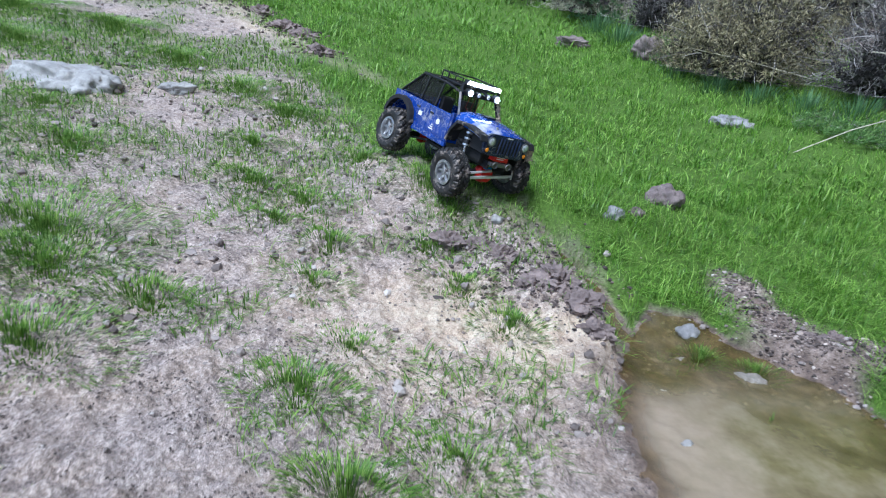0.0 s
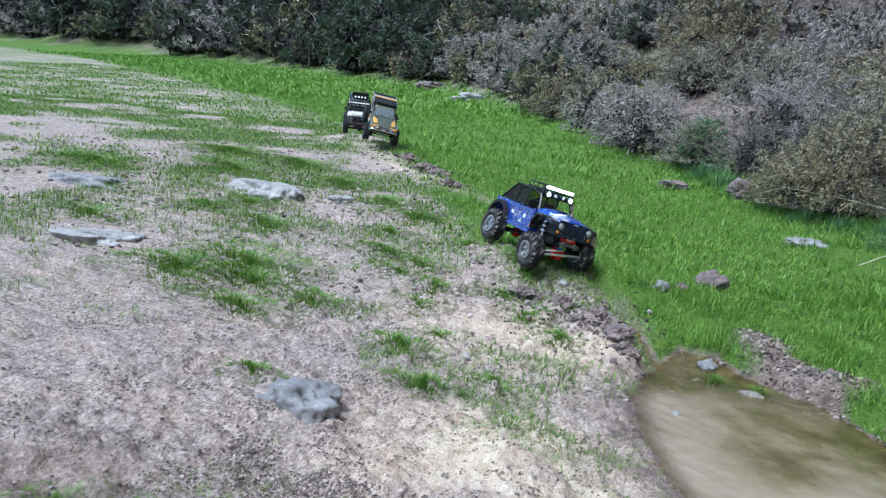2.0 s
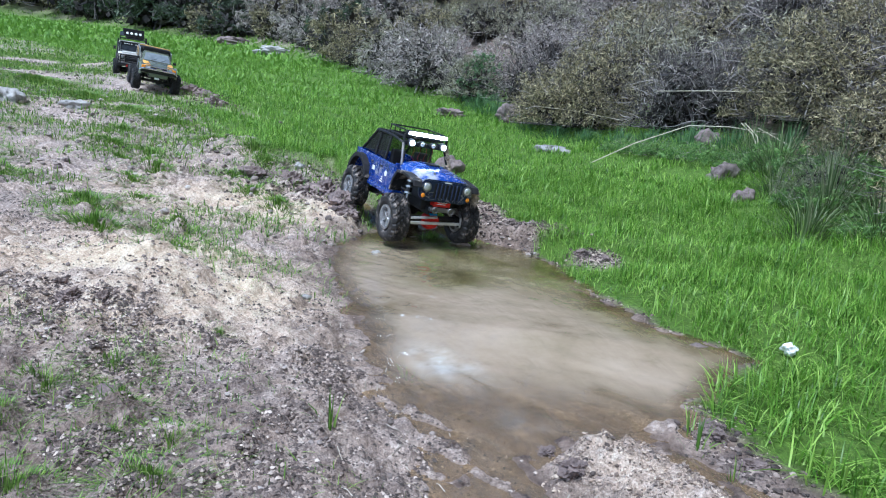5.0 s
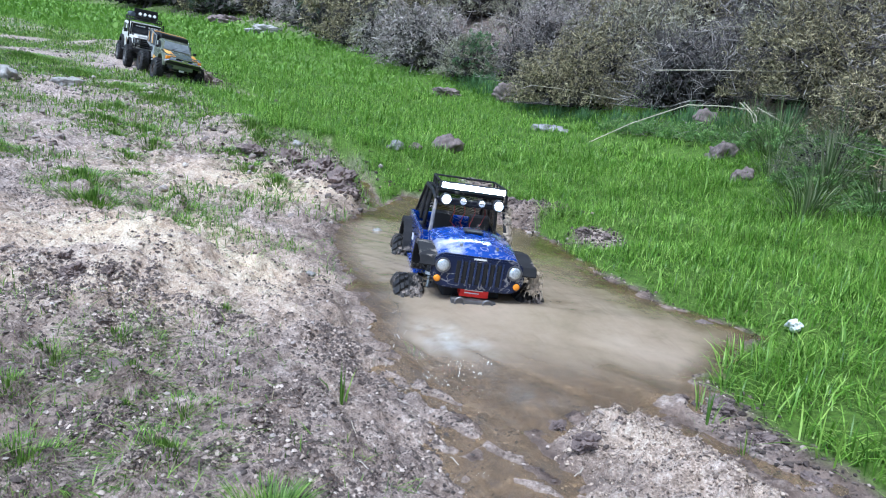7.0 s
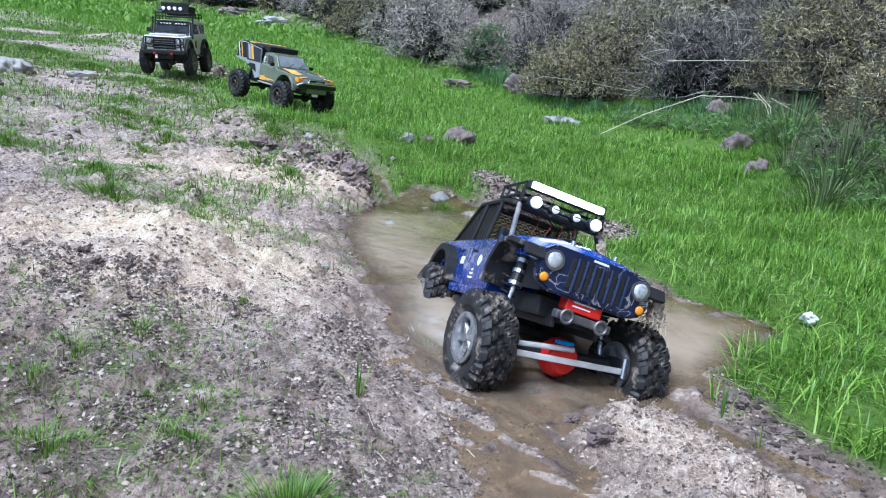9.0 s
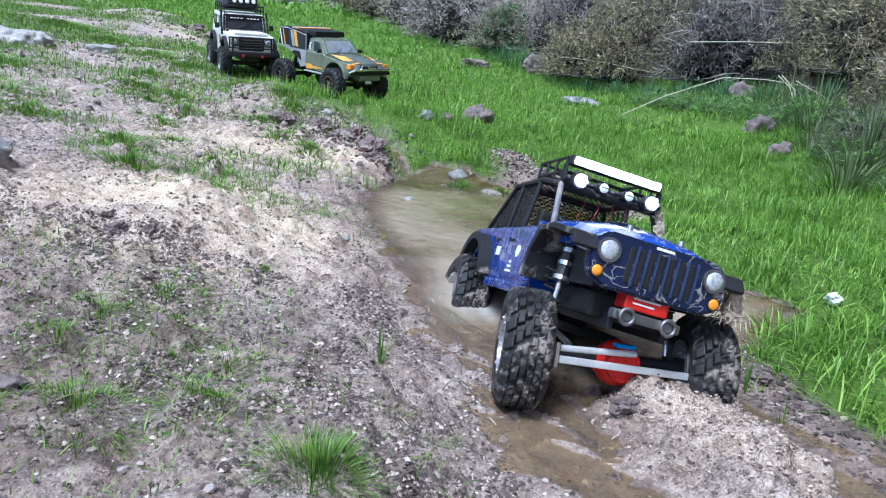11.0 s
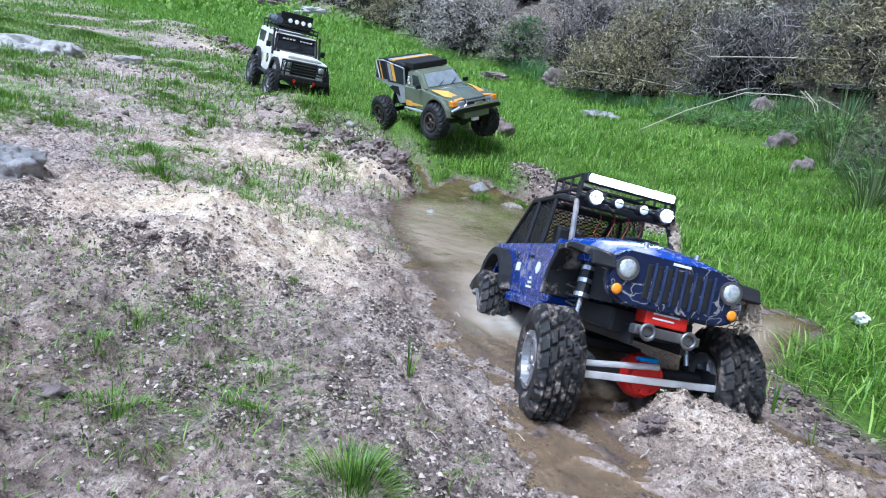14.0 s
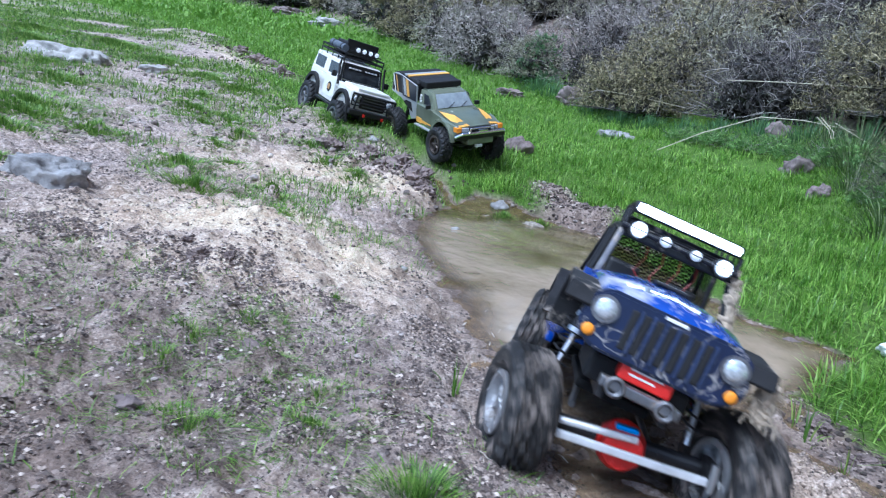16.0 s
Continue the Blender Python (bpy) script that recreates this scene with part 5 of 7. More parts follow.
FLARE.node_tree.nodes["Principled BSDF"].inputs["Specular IOR Level"].default_value = 0.2
GRILLE_BLUE = plain("muddy_blue_grille", (0.006, 0.013, 0.048), 0.35, 0.0, 0.3, 24, (0.42, 0.39, 0.36), 0.16, 0.0, 0.7)
RUBBER = plain("black_rubber", (0.016, 0.015, 0.015), 0.6, 0.0, 0.35, 90, (0.30, 0.25, 0.215), 0.26, 0.001)
CLEAN_RUBBER = plain("clean_rubber", (0.016, 0.016, 0.017), 0.65, 0.0, 0.3, 90, (0.16, 0.14, 0.12), 0.04)
STEEL = plain("brushed_aluminium", (0.62, 0.62, 0.63), 0.32, 1.0, 0.12, 80, DRIED_MUD, 0.05)
DULL_STEEL = plain("dull_metal", (0.20, 0.20, 0.21), 0.45, 0.9, 0.2, 70, DRIED_MUD, 0.2)
GREY_POST = plain("scuffed_grey_paint", (0.16, 0.16, 0.18), 0.5, 0.0, 0.4, 60, DRIED_MUD, 0.2)
RIM_GREY = plain("muddy_rim", (0.42, 0.42, 0.43), 0.4, 0.8, 0.25, 70, (0.20, 0.17, 0.15), 0.25)
SLAT_BLUE = plain("dusty_blue_slat", (0.022, 0.034, 0.085), 0.4, 0.0, 0.4, 60)
RED = plain("red_anodised", (0.62, 0.02, 0.015), 0.35, 0.2, 0.2, 60)
WIRE = plain("dark_red_wire", (0.22, 0.012, 0.012), 0.5)
CYAN = plain("blue_anodised", (0.02, 0.28, 0.75), 0.3, 0.6, 0.1, 60)
AMBER = plain("amber_lens", (0.85, 0.30, 0.02), 0.25, 0.0, 0.1, 90)
LENS = plain("clear_lens", (0.62, 0.66, 0.70), 0.10, 0.5, 0.4, 260)
OLIVE_PAINT = plain("olive_paint", (0.20, 0.225, 0.165), 0.2, 0.3, 0.12, 25)
SILVER_PAINT = plain("pale_silver_paint", (0.42, 0.44, 0.45), 0.35, 0.3, 0.1, 25)
ORANGE = plain("orange_stripe", (0.74, 0.40, 0.07), 0.4, 0.0, 0.08, 30)
WHITE = plain("white_paint", (0.74, 0.73, 0.68), 0.35, 0.0, 0.06, 20, DRIED_MUD, 0.02)
MATT = plain("matt_black", (0.007, 0.007, 0.008), 0.7, 0.0, 0.2, 60)
CHROME = plain("chrome", (0.75, 0.76, 0.78), 0.15, 1.0, 0.06, 60)
BROWN_RIM = plain("brown_rim", (0.085, 0.07, 0.062), 0.5, 0.5, 0.25, 60)
CLUMP = plain("dried_root_mud", (0.34, 0.28, 0.21), 0.9, 0.0, 0.45, 120)
SKIN_WHITE = plain("white_marking", (0.75, 0.75, 0.75), 0.5, 0.0, 0.1, 60)


def glass_material():
    m, nt, b = material("sky_sheen_glass")
    b.inputs["Base Color"].default_value = (0.10, 0.115, 0.13, 1)
    b.inputs["Roughness"].default_value = 0.08
    b.inputs["Specular IOR Level"].default_value = 0.9
    # pale grey base paints the reflected sky into the glass
    n = tex(nt, 30, 3)
    nt.links.new(ramp(nt, n, [(0.3, (0.26, 0.30, 0.33)), (0.7, (0.42, 0.47, 0.51))]), b.inputs["Base Color"])
    return m


def glow_material(name, colour, strength):
    m, nt, b = material(name)
    b.inputs["Base Color"].default_value = (0.8, 0.8, 0.8, 1)
    b.inputs["Emission Color"].default_value = (*colour, 1)
    b.inputs["Emission Strength"].default_value = strength
    return m


def mesh_material():
    """Black netting with real holes."""
    m, nt, b = material("black_netting")
    b.inputs["Base Color"].default_value = (0.012, 0.012, 0.012, 1)
    b.inputs["Roughness"].default_value = 0.8
    co = nt.nodes.new("ShaderNodeTexCoord")
    mp = nt.nodes.new("ShaderNodeMapping")
    mp.inputs["Rotation"].default_value = (0.6, 0.6, 0.785)
    nt.links.new(co.outputs["Object"], mp.inputs[0])
    ck = node(nt, "ShaderNodeTexChecker", Scale=260.0)
    nt.links.new(mp.outputs[0], ck.inputs[0])
    tr = nt.nodes.new("ShaderNodeBsdfTransparent")
    mx = nt.nodes.new("ShaderNodeMixShader")
    k = nt.nodes.new("ShaderNodeMath")
    k.operation = "MULTIPLY"
    k.inputs[1].default_value = 0.45
    nt.links.new(ck.outputs["Fac"], k.inputs[0])
    nt.links.new(k.outputs[0], mx.inputs[0])
    nt.links.new(b.outputs[0], mx.inputs[1])
    nt.links.new(tr.outputs[0], mx.inputs[2])
    nt.links.new(mx.outputs[0], nt.nodes["Material Output"].inputs[0])
    return m


NAVY = plain("dark_navy_panel", (0.020, 0.024, 0.034), 0.35, 0.0, 0.15, 30)
GLASS = glass_material()
DARK_GLASS = plain("dark_glass", (0.045, 0.052, 0.060), 0.06, 0.0, 0.4, 30)
LAMP = glow_material("lit_led", (0.86, 0.95, 1.0), 14)
LAMP_SMALL = glow_material("lit_spot", (0.88, 0.95, 1.0), 0.12)
LAMP_LED = glow_material("lit_diode", (0.88, 0.95, 1.0), 3.0)
LAMP_DIM = glow_material("dim_lamp", (0.88, 0.95, 1.0), 0.15)
NETTING = mesh_material()


def tyre_mesh(r, w, inner, lugs=20):
    """A wide off-road tyre about the y axis, its staggered lugs moulded in one skin with the casing."""
    bm = bmesh.new()
    flank = [(inner, -0.36), (inner + (r - inner) * 0.30, -0.49), (inner + (r - inner) * 0.55, -0.505)]
    across = [-0.50, -0.455, -0.44, -0.35, -0.335, -0.30, -0.285, -0.19, -0.175, -0.14, -0.125, -0.03, -0.015]
    across = across + [0.0] + [-v for v in across[::-1]]
    cols = lugs * 8

    def height(j, y):
        side, v = (0 if y < 0 else 1), abs(y)
        row = 0 if v <= 0.016 else 1 if v < 0.13 else 2 if v < 0.29 else 3
        lo, hi = ((0, 0), (0.02, 0.126), (0.174, 0.286), (0.334, 0.47))[row]
        if row == 0 or not lo <= v <= hi:
            return 0.0
        return 1.0 if (j + 4 * side + (0, 0, 3, 6)[row] + (1 if v > (lo + hi) / 2 else 0)) % 8 < 5 else 0.0
    loops = []
    for j in range(cols):
        a = 2 * math.pi * j / cols
        line = [(p, y * w) for p, y in flank]
        for y in across:
            base = r * (0.925 - 0.10 * smooth(0.33, 0.50, abs(y)))
            line.append((base + r * 0.072 * height(j, y), y * w))
        line += [(p, -y * w) for p, y in flank[::-1]]
        loops.append([bm.verts.new((p * math.cos(a), y, p * math.sin(a))) for p, y in line])
    for j in range(cols):
        p, q = loops[j], loops[(j + 1) % cols]
        for i in range(len(p)):
            n = (i + 1) % len(p)
            bm.faces.new((p[i], p[n], q[n], q[i]))
    bmesh.ops.recalc_face_normals(bm, faces=bm.faces[:])
    return bm


def rim_mesh(r, w, spokes=6):
    """A dished rim with a bolted ring, on both faces."""
    bm = bmesh.new()
    for side in (-1, 1):
        y = side * w * 0.40
        prof = [(r * 1.03, y), (r * 1.03, y + side * w * 0.07), (r * 0.84, y + side * w * 0.08), (r * 0.80, y - side * w * 0.10), (r * 0.80, y - side * w * 0.2)]
        n = 28
        rings = [[bm.verts.new((p * math.cos(2 * math.pi * k / n), q, p * math.sin(2 * math.pi * k / n))) for p, q in prof] for k in range(n)]
        for k in range(n):
            p, q = rings[k], rings[(k + 1) % n]
            for i in range(len(prof) - 1):
                bm.faces.new((p[i], p[i + 1], q[i + 1], q[i]))
        for k in range(spokes):
            a = 2 * math.pi * k / spokes
            d, c = Vector((math.cos(a), 0, math.sin(a))), Vector((0, y - side * w * 0.10, 0))
            bm = rod(c + d * r * 0.12, c + d * r * 0.86, r * 0.15, bm, 6, r * 0.11)
            e = Vector((math.cos(a + 0.5), 0, math.sin(a + 0.5)))
            bm = rod(Vector((0, y + side * w * 0.07, 0)) + e * r * 0.93, Vector((0, y + side * w * 0.105, 0)) + e * r * 0.93, r * 0.055, bm, 6)
        bm = rod((0, y - side * w * 0.16, 0), (0, y + side * w * 0.02, 0), r * 0.24, bm, 12, r * 0.16)
    bm = rod((0, -w * 0.22, 0), (0, w * 0.22, 0), r * 0.82, bm, 20)
    bmesh.ops.recalc_face_normals(bm, faces=bm.faces[:])
    return bm


def wheel_set(thing, places, r, w, inner, rim_mat, label, spokes, rubber=RUBBER):
    """Four wheels under a vehicle, each with its tyre and rim."""
    tyre, rim = None, None
    out = []
    for p in places:
        hub = new("wheel")
        hub.parent = thing
        hub.location = p
        hub.empty_display_size = 0.02
        if tyre is None:
            tyre = part("tyre", tyre_mesh(r, w, inner), rubber, hub, "muddy black rubber off-road tyre", shade=False)
            rim = part("rim", rim_mesh(inner, w, spokes), rim_mat, hub, label, shade=False)
        else:
            new("tyre", tyre.data).parent = hub
            new("rim", rim.data).parent = hub
        out.append(hub)
    return out


def lamp_unit(thing, name, p, r, mat, label, depth=0.012, shell=BLACK):
    """A round lamp facing forwards: housing and lens."""
    x, y, z = p
    ob = part(name, rod((x - depth, y, z), (x, y, z), r * 1.14, seg=18), shell, thing, label)
    part("lens", ball((x, y, z), r, (0.35, 1, 1)), mat, ob, shade=True)
    return ob


# ---- blue crawler ----
def build_blue_car():
    car = new("crawler_car")
    tagged(car, "blue radio-controlled off-road crawler splashed with mud, roof lamps lit", "toy car")
    W = 0.082
    # tub: two sides with wheel arches, tail, floor, firewall
    side = [(0.072, 0.108), (0.072, 0.182), (-0.205, 0.178), (-0.214, 0.170), (-0.214, 0.128)] + arch(-0.157, 0.098, 0.058, 150, 22, 9)[::1] + [(-0.094, 0.106), (-0.08, 0.102)]
    body = part("body", prism(side, -W, -W + 0.006, 0.0012), BLUE, car, "mud-streaked dark blue tub")
    part("side_panel", prism(side, W - 0.006, W, 0.0012), BLUE, car)
    b = block(-0.214, -0.206, -W, W, 0.118, 0.178)
    b = block(-0.206, 0.072, -W + 0.006, W - 0.006, 0.108, 0.113, 0.001, b)
    b = block(0.064, 0.074, -W, W, 0.108, 0.188, 0.002, b)
    part("floor_pan", b, BLUE, car)
    for s in (-1, 1):
        part("sill", block(-0.085, 0.078, s * 0.084 - 0.004, s * 0.084 + 0.004, 0.096, 0.108, 0.002), BLUE, car)
        door = part("door", block(-0.028, 0.066, s * W - 0.0015, s * W + 0.0015, 0.113, 0.179, 0.001), BLUE, car)
        part("handle", block(-0.022, -0.008, s * (W + 0.003) - 0.002, s * (W + 0.003) + 0.002, 0.160, 0.164, 0.001), BLACK, door)
        rear_door = part("door", block(-0.094, -0.032, s * W - 0.0015, s * W + 0.0015, 0.120, 0.179, 0.001), BLUE, car)
        part("handle", block(-0.088, -0.074, s * (W + 0.003) - 0.002, s * (W + 0.003) + 0.002, 0.160, 0.164, 0.001), BLACK, rear_door)
        # unreadable decals
        part("decal", rod((0.02, s * (W + 0.0016), 0.148), (0.02, s * (W + 0.0024), 0.148), 0.008, seg=14), SKIN_WHITE, door, "worn white decal")
        for k in range(3):
            part("print", block(-0.012 + 0.004 * k, 0.008 - 0.003 * k, s * (W + 0.002) - 0.0005, s * (W + 0.002) + 0.0005, 0.120 + 0.006 * k, 0.123 + 0.006 * k, 0), SKIN_WHITE, door)
        part("decal", block(-0.075, -0.058, s * (W + 0.002) - 0.0005, s * (W + 0.002) + 0.0005, 0.140, 0.152, 0), SKIN_WHITE, rear_door, "worn white decal")
        # rear flare
        outer = arch(-0.157, 0.098, 0.072, 172, 10, 11)
        inner = arch(-0.157, 0.098, 0.060, 172, 10, 11)[::-1]
        part("rear_fender", prism(outer + inner, s * 0.080, s * 0.099, 0.001), FLARE, car, "black fender flare caked with dried mud")
        # front flare: flat top, turned down at the back
        top = [(0.222, 0.160), (0.214, 0.174), (0.150, 0.182), (0.108, 0.178), (0.088, 0.150), (0.080, 0.118), (0.086, 0.118), (0.096, 0.148), (0.114, 0.171), (0.150, 0.175), (0.210, 0.167), (0.216, 0.158)]
        part("front_fender", prism(top, s * 0.060, s * 0.096, 0.0012), FLARE, car, "black fender flare caked with dried mud")
        part("inner_fender", block(0.085, 0.205, s * 0.058 - 0.002, s * 0.058 + 0.002, 0.125, 0.178, 0.001), MATT, car)
        # windscreen post and cage side
        part("windscreen_post", tube([(0.078, s * 0.070, 0.186), (0.048, s * 0.063, 0.242)], 0.0036), GREY_POST if s < 0 else FLARE, car)
        part("cage_side", tube([(0.048, s * 0.063, 0.242), (-0.02, s * 0.064, 0.250), (-0.125, s * 0.064, 0.248), (-0.200, s * 0.070, 0.180)], 0.0034), BLACK, car)
        part("cage_hoop", tube([(-0.030, s * 0.070, 0.180), (-0.025, s * 0.064, 0.249)], 0.0034), BLACK, car)
        part("cage_brace", tube([(-0.100, s * 0.070, 0.180), (-0.095, s * 0.064, 0.248)], 0.003), BLACK, car)
        # netting over the rear window opening
        net = bmesh.new()
        vs = [net.verts.new(p) for p in ((-0.030, s * 0.0665, 0.181), (-0.195, s * 0.0695, 0.181), (-0.127, s * 0.0625, 0.246), (-0.027, s * 0.0630, 0.248))]
        net.faces.new(vs)
        bmesh.ops.solidify(net, geom=net.faces[:], thickness=0.0008)
        part("net", net, NETTING, car, "black netting over the rear opening")
        # seats
        seat = block(-0.020, 0.022, s * 0.036 - 0.022, s * 0.036 + 0.022, 0.118, 0.138, 0.005)
        seat = block(-0.036, -0.020, s * 0.036 - 0.020, s * 0.036 + 0.020, 0.130, 0.212, 0.005, seat)
        part("seat", seat, BLACK, car, "small black seat")
        # shock absorber with spring
        sh = part("shock_absorber", rod((0.138, s * 0.066, 0.122), (0.132, s * 0.060, 0.170), 0.0085, seg=14), BLACK, car, "black shock absorber with silver collars and a coil spring")
        for u in (0.08, 0.42, 0.72, 0.95):
            lower, upper = Vector((0.138, s * 0.066, 0.122)), Vector((0.132, s * 0.060, 0.170))
            part("collar", rod(lower.lerp(upper, u - 0.05), lower.lerp(upper, u + 0.05), 0.0097, seg=14), STEEL, sh)
        coil = [(0.146 - 0.0008 * k + 0.0, s * 0.070 + 0.0095 * math.cos(k * 1.05), 0.090 + 0.00165 * k) for k in range(31)]
        coil = [(x + 0.0095 * math.sin(k * 1.05) - 0.003, y, z) for k, (x, y, z) in enumerate(coil)]
        part("spring", tube(coil, 0.0013, seg=5), BLACK, sh)
        part("piston", rod((0.148, s * 0.072, 0.075), (0.138, s * 0.066, 0.125), 0.003), STEEL, sh)
        part("rear_shock", rod((-0.150, s * 0.070, 0.070), (-0.135, s * 0.060, 0.165), 0.008, seg=12), DULL_STEEL, car)
    hood = bmesh.new()
    rows = ((0.070, 0.072, 0.190, 0.202), (0.110, 0.071, 0.190, 0.2035), (0.160, 0.069, 0.187, 0.200), (0.205, 0.067, 0.180, 0.191), (0.216, 0.066, 0.174, 0.182))
    grid = []
    for x, w, ze, zm in rows:
        line = [hood.verts.new((x, -w, ze - 0.024)), hood.verts.new((x, -w, ze - 0.004))]
        for f in (-0.93, -0.5, 0, 0.5, 0.93):
            line.append(hood.verts.new((x, w * f, zm - (zm - ze) * f * f)))
        line += [hood.verts.new((x, w, ze - 0.004)), hood.verts.new((x, w, ze - 0.024))]
        grid.append(line)
    for p, q in zip(grid, grid[1:]):
        for i in range(len(p) - 1):
            hood.faces.new((p[i], p[i + 1], q[i + 1], q[i]))
    hood.faces.new(grid[-1])
    bmesh.ops.recalc_face_normals(hood, faces=hood.faces[:])
    hood_ob = part("hood", hood, HOOD_BLUE, car, "blue bonnet with dried mud streaks", shade=True)
    part("hood_vent", block(0.100, 0.130, -0.016, 0.016, 0.202, 0.206, 0.002), BLACK, hood_ob)
    for s in (-1, 1):
        part("hood_pin", rod((0.192, s * 0.030, 0.188), (0.192, s * 0.030, 0.196), 0.003), STEEL, hood_ob)
        part("hood_latch", block(0.185, 0.200, s * 0.064 - 0.003, s * 0.064 + 0.003, 0.168, 0.176, 0.001), BLACK, hood_ob)
    # grille: a rounded panel with seven upright slots
    outline = [(-0.078, 0.150), (-0.074, 0.172), (-0.060, 0.182), (0.060, 0.182), (0.074, 0.172), (0.078, 0.150), (0.072, 0.134), (0.055, 0.126), (-0.055, 0.126), (-0.072, 0.134)]
    g = bmesh.new()
    front, back = [g.verts.new((0.2195, y, z)) for y, z in outline], [g.verts.new((0.206, y, z)) for y, z in outline]
    g.faces.new(front)
    g.faces.new(back[::-1])
    for i in range(len(outline)):
        j = (i + 1) % len(outline)
        g.faces.new((front[j], front[i], back[i], back[j]))
    bmesh.ops.recalc_face_normals(g, faces=g.faces[:])
    bmesh.ops.bevel(g, geom=g.edges[:], offset=0.003, segments=2, affect="EDGES")
    grille = part("grille", g, GRILLE_BLUE, car, "blue grille panel smeared with mud")
    for k in range(7):
        y = (k - 3) * 0.0112
        part("slot", block(0.2165, 0.2203, y - 0.0036, y + 0.0036, 0.136, 0.173, 0.0016), MATT, grille)
        part("slat", block(0.2175, 0.2222, y + 0.0042, y + 0.0068, 0.134, 0.175, 0.001), SLAT_BLUE, grille)
    part("badge", block(0.2190, 0.2205, -0.010, 0.010, 0.1768, 0.1796, 0.0004), SKIN_WHITE, grille)
    for s in (-1, 1):
        hl = lamp_unit(car, "headlight", (0.2215, s * 0.059, 0.163), 0.0104, LENS, "round clear headlight", 0.01, GRILLE_BLUE)
        part("trim_ring", rod((0.219, s * 0.059, 0.163), (0.2225, s * 0.059, 0.163), 0.0124, seg=20), DULL_STEEL, hl)
        lamp_unit(car, "turn_signal", (0.2205, s * 0.0655, 0.1405), 0.0058, AMBER, "round amber turn signal", 0.008, BLACK)
    # windscreen frame and dashboard
    part("windscreen_top", block(0.043, 0.052, -0.064, 0.064, 0.236, 0.247, 0.003), BLACK, car)
    part("windscreen_base", block(0.070, 0.082, -0.072, 0.072, 0.184, 0.190, 0.002), BLUE, car)
    part("wiper", tube([(0.080, -0.03, 0.191), (0.072, 0.02, 0.206)], 0.001), BLACK, car)
    dash = block(0.052, 0.066, -0.066, 0.066, 0.165, 0.186, 0.003)
    part("dashboard", dash, BLACK, car)
    part("steering_wheel", ring(0.040, 0.036, 0.176, 0.016, 0.002), BLACK, car, shade=True)
    wires = bmesh.new()
    for k in range(4):
        y = -0.03 + 0.019 * k
        wires = tube([(0.050, y, 0.240), (0.046, y + 0.004, 0.224), (0.050, y - 0.003, 0.206), (0.056, 0.3 * y, 0.186)], 0.0007, wires, 5)
    part("wiring", wires, WIRE, car, "thin red lamp wires")
    for x in (-0.025, -0.095, -0.127):
        part("roof_hoop", tube([(x, -0.064, 0.249), (x, 0.064, 0.249)], 0.0034), BLACK, car)
    cover = bmesh.new()
    vs = [cover.verts.new(p) for p in ((-0.127, -0.064, 0.250), (-0.127, 0.064, 0.250), (-0.202, 0.071, 0.180), (-0.202, -0.071, 0.180))]
    cover.faces.new(vs)
    bmesh.ops.solidify(cover, geom=cover.faces[:], thickness=0.001)
    part("rear_net", cover, NETTING, car, "black netting over the tail")
    cover = bmesh.new()
    vs = [cover.verts.new(p) for p in ((-0.127, -0.062, 0.2505), (-0.127, 0.062, 0.2505), (-0.025, 0.062, 0.2525), (-0.025, -0.062, 0.2525))]
    cover.faces.new(vs)
    bmesh.ops.solidify(cover, geom=cover.faces[:], thickness=0.001)
    part("roof_net", cover, NETTING, car)
    # roof rack
    rack = part("roof_rack", tube([(0.040, -0.060, 0.258), (0.040, 0.060, 0.258), (-0.055, 0.060, 0.258), (-0.055, -0.060, 0.258), (0.040, -0.060, 0.258)], 0.0022), BLACK, car, "thin black tube roof rack")
    part("rail", tube([(0.040, -0.060, 0.276), (-0.055, -0.060, 0.276), (-0.055, 0.060, 0.276), (0.040, 0.060, 0.276)], 0.002), BLACK, rack)
    for x in (0.038, 0.006, -0.026, -0.055):
        for s in (-1, 1):
            part("post", tube([(x, s * 0.060, 0.250), (x, s * 0.060, 0.276)], 0.0018), BLACK, rack)
        part("crossbar", tube([(x, -0.060, 0.258), (x, 0.060, 0.258)], 0.0016), BLACK, rack)
    # light bar and four round lamps
    bar = part("light_bar", block(0.046, 0.060, -0.062, 0.062, 0.2645, 0.2775, 0.003), BLACK, car, "lit white roof light bar")
    part("lens", block(0.058, 0.0635, -0.058, 0.058, 0.2664, 0.2756, 0.002), LAMP, bar)
    for s in (-1, 1):
        part("bracket", block(0.046, 0.056, s * 0.064 - 0.002, s * 0.064 + 0.002, 0.244, 0.266, 0.001), BLACK, bar)
    for y, r in ((-0.048, 0.0092), (-0.017, 0.0060), (0.017, 0.0060), (0.048, 0.0092)):
        spot = lamp_unit(car, "roof_lamp", (0.070, y, 0.247), r, LAMP_SMALL, "small round lit roof lamp", 0.014)
        if r > 0.008:
            for k in range(7):
                a, d = k * math.pi / 3, (0.0 if k == 6 else 0.0056)
                cy, cz = y + d * math.cos(a), 0.247 + d * math.sin(a)
                part("led", rod((0.072, cy, cz), (0.0745, cy, cz), 0.0023, seg=8), LAMP_LED, spot)
        part("guard", tube([(0.0745, y - r, 0.247), (0.0755, y, 0.247), (0.0745, y + r, 0.247)], 0.0007, seg=5), BLACK, spot)
    part("lamp_rail", tube([(0.058, -0.066, 0.247), (0.058, 0.066, 0.247)], 0.003), BLACK, car)
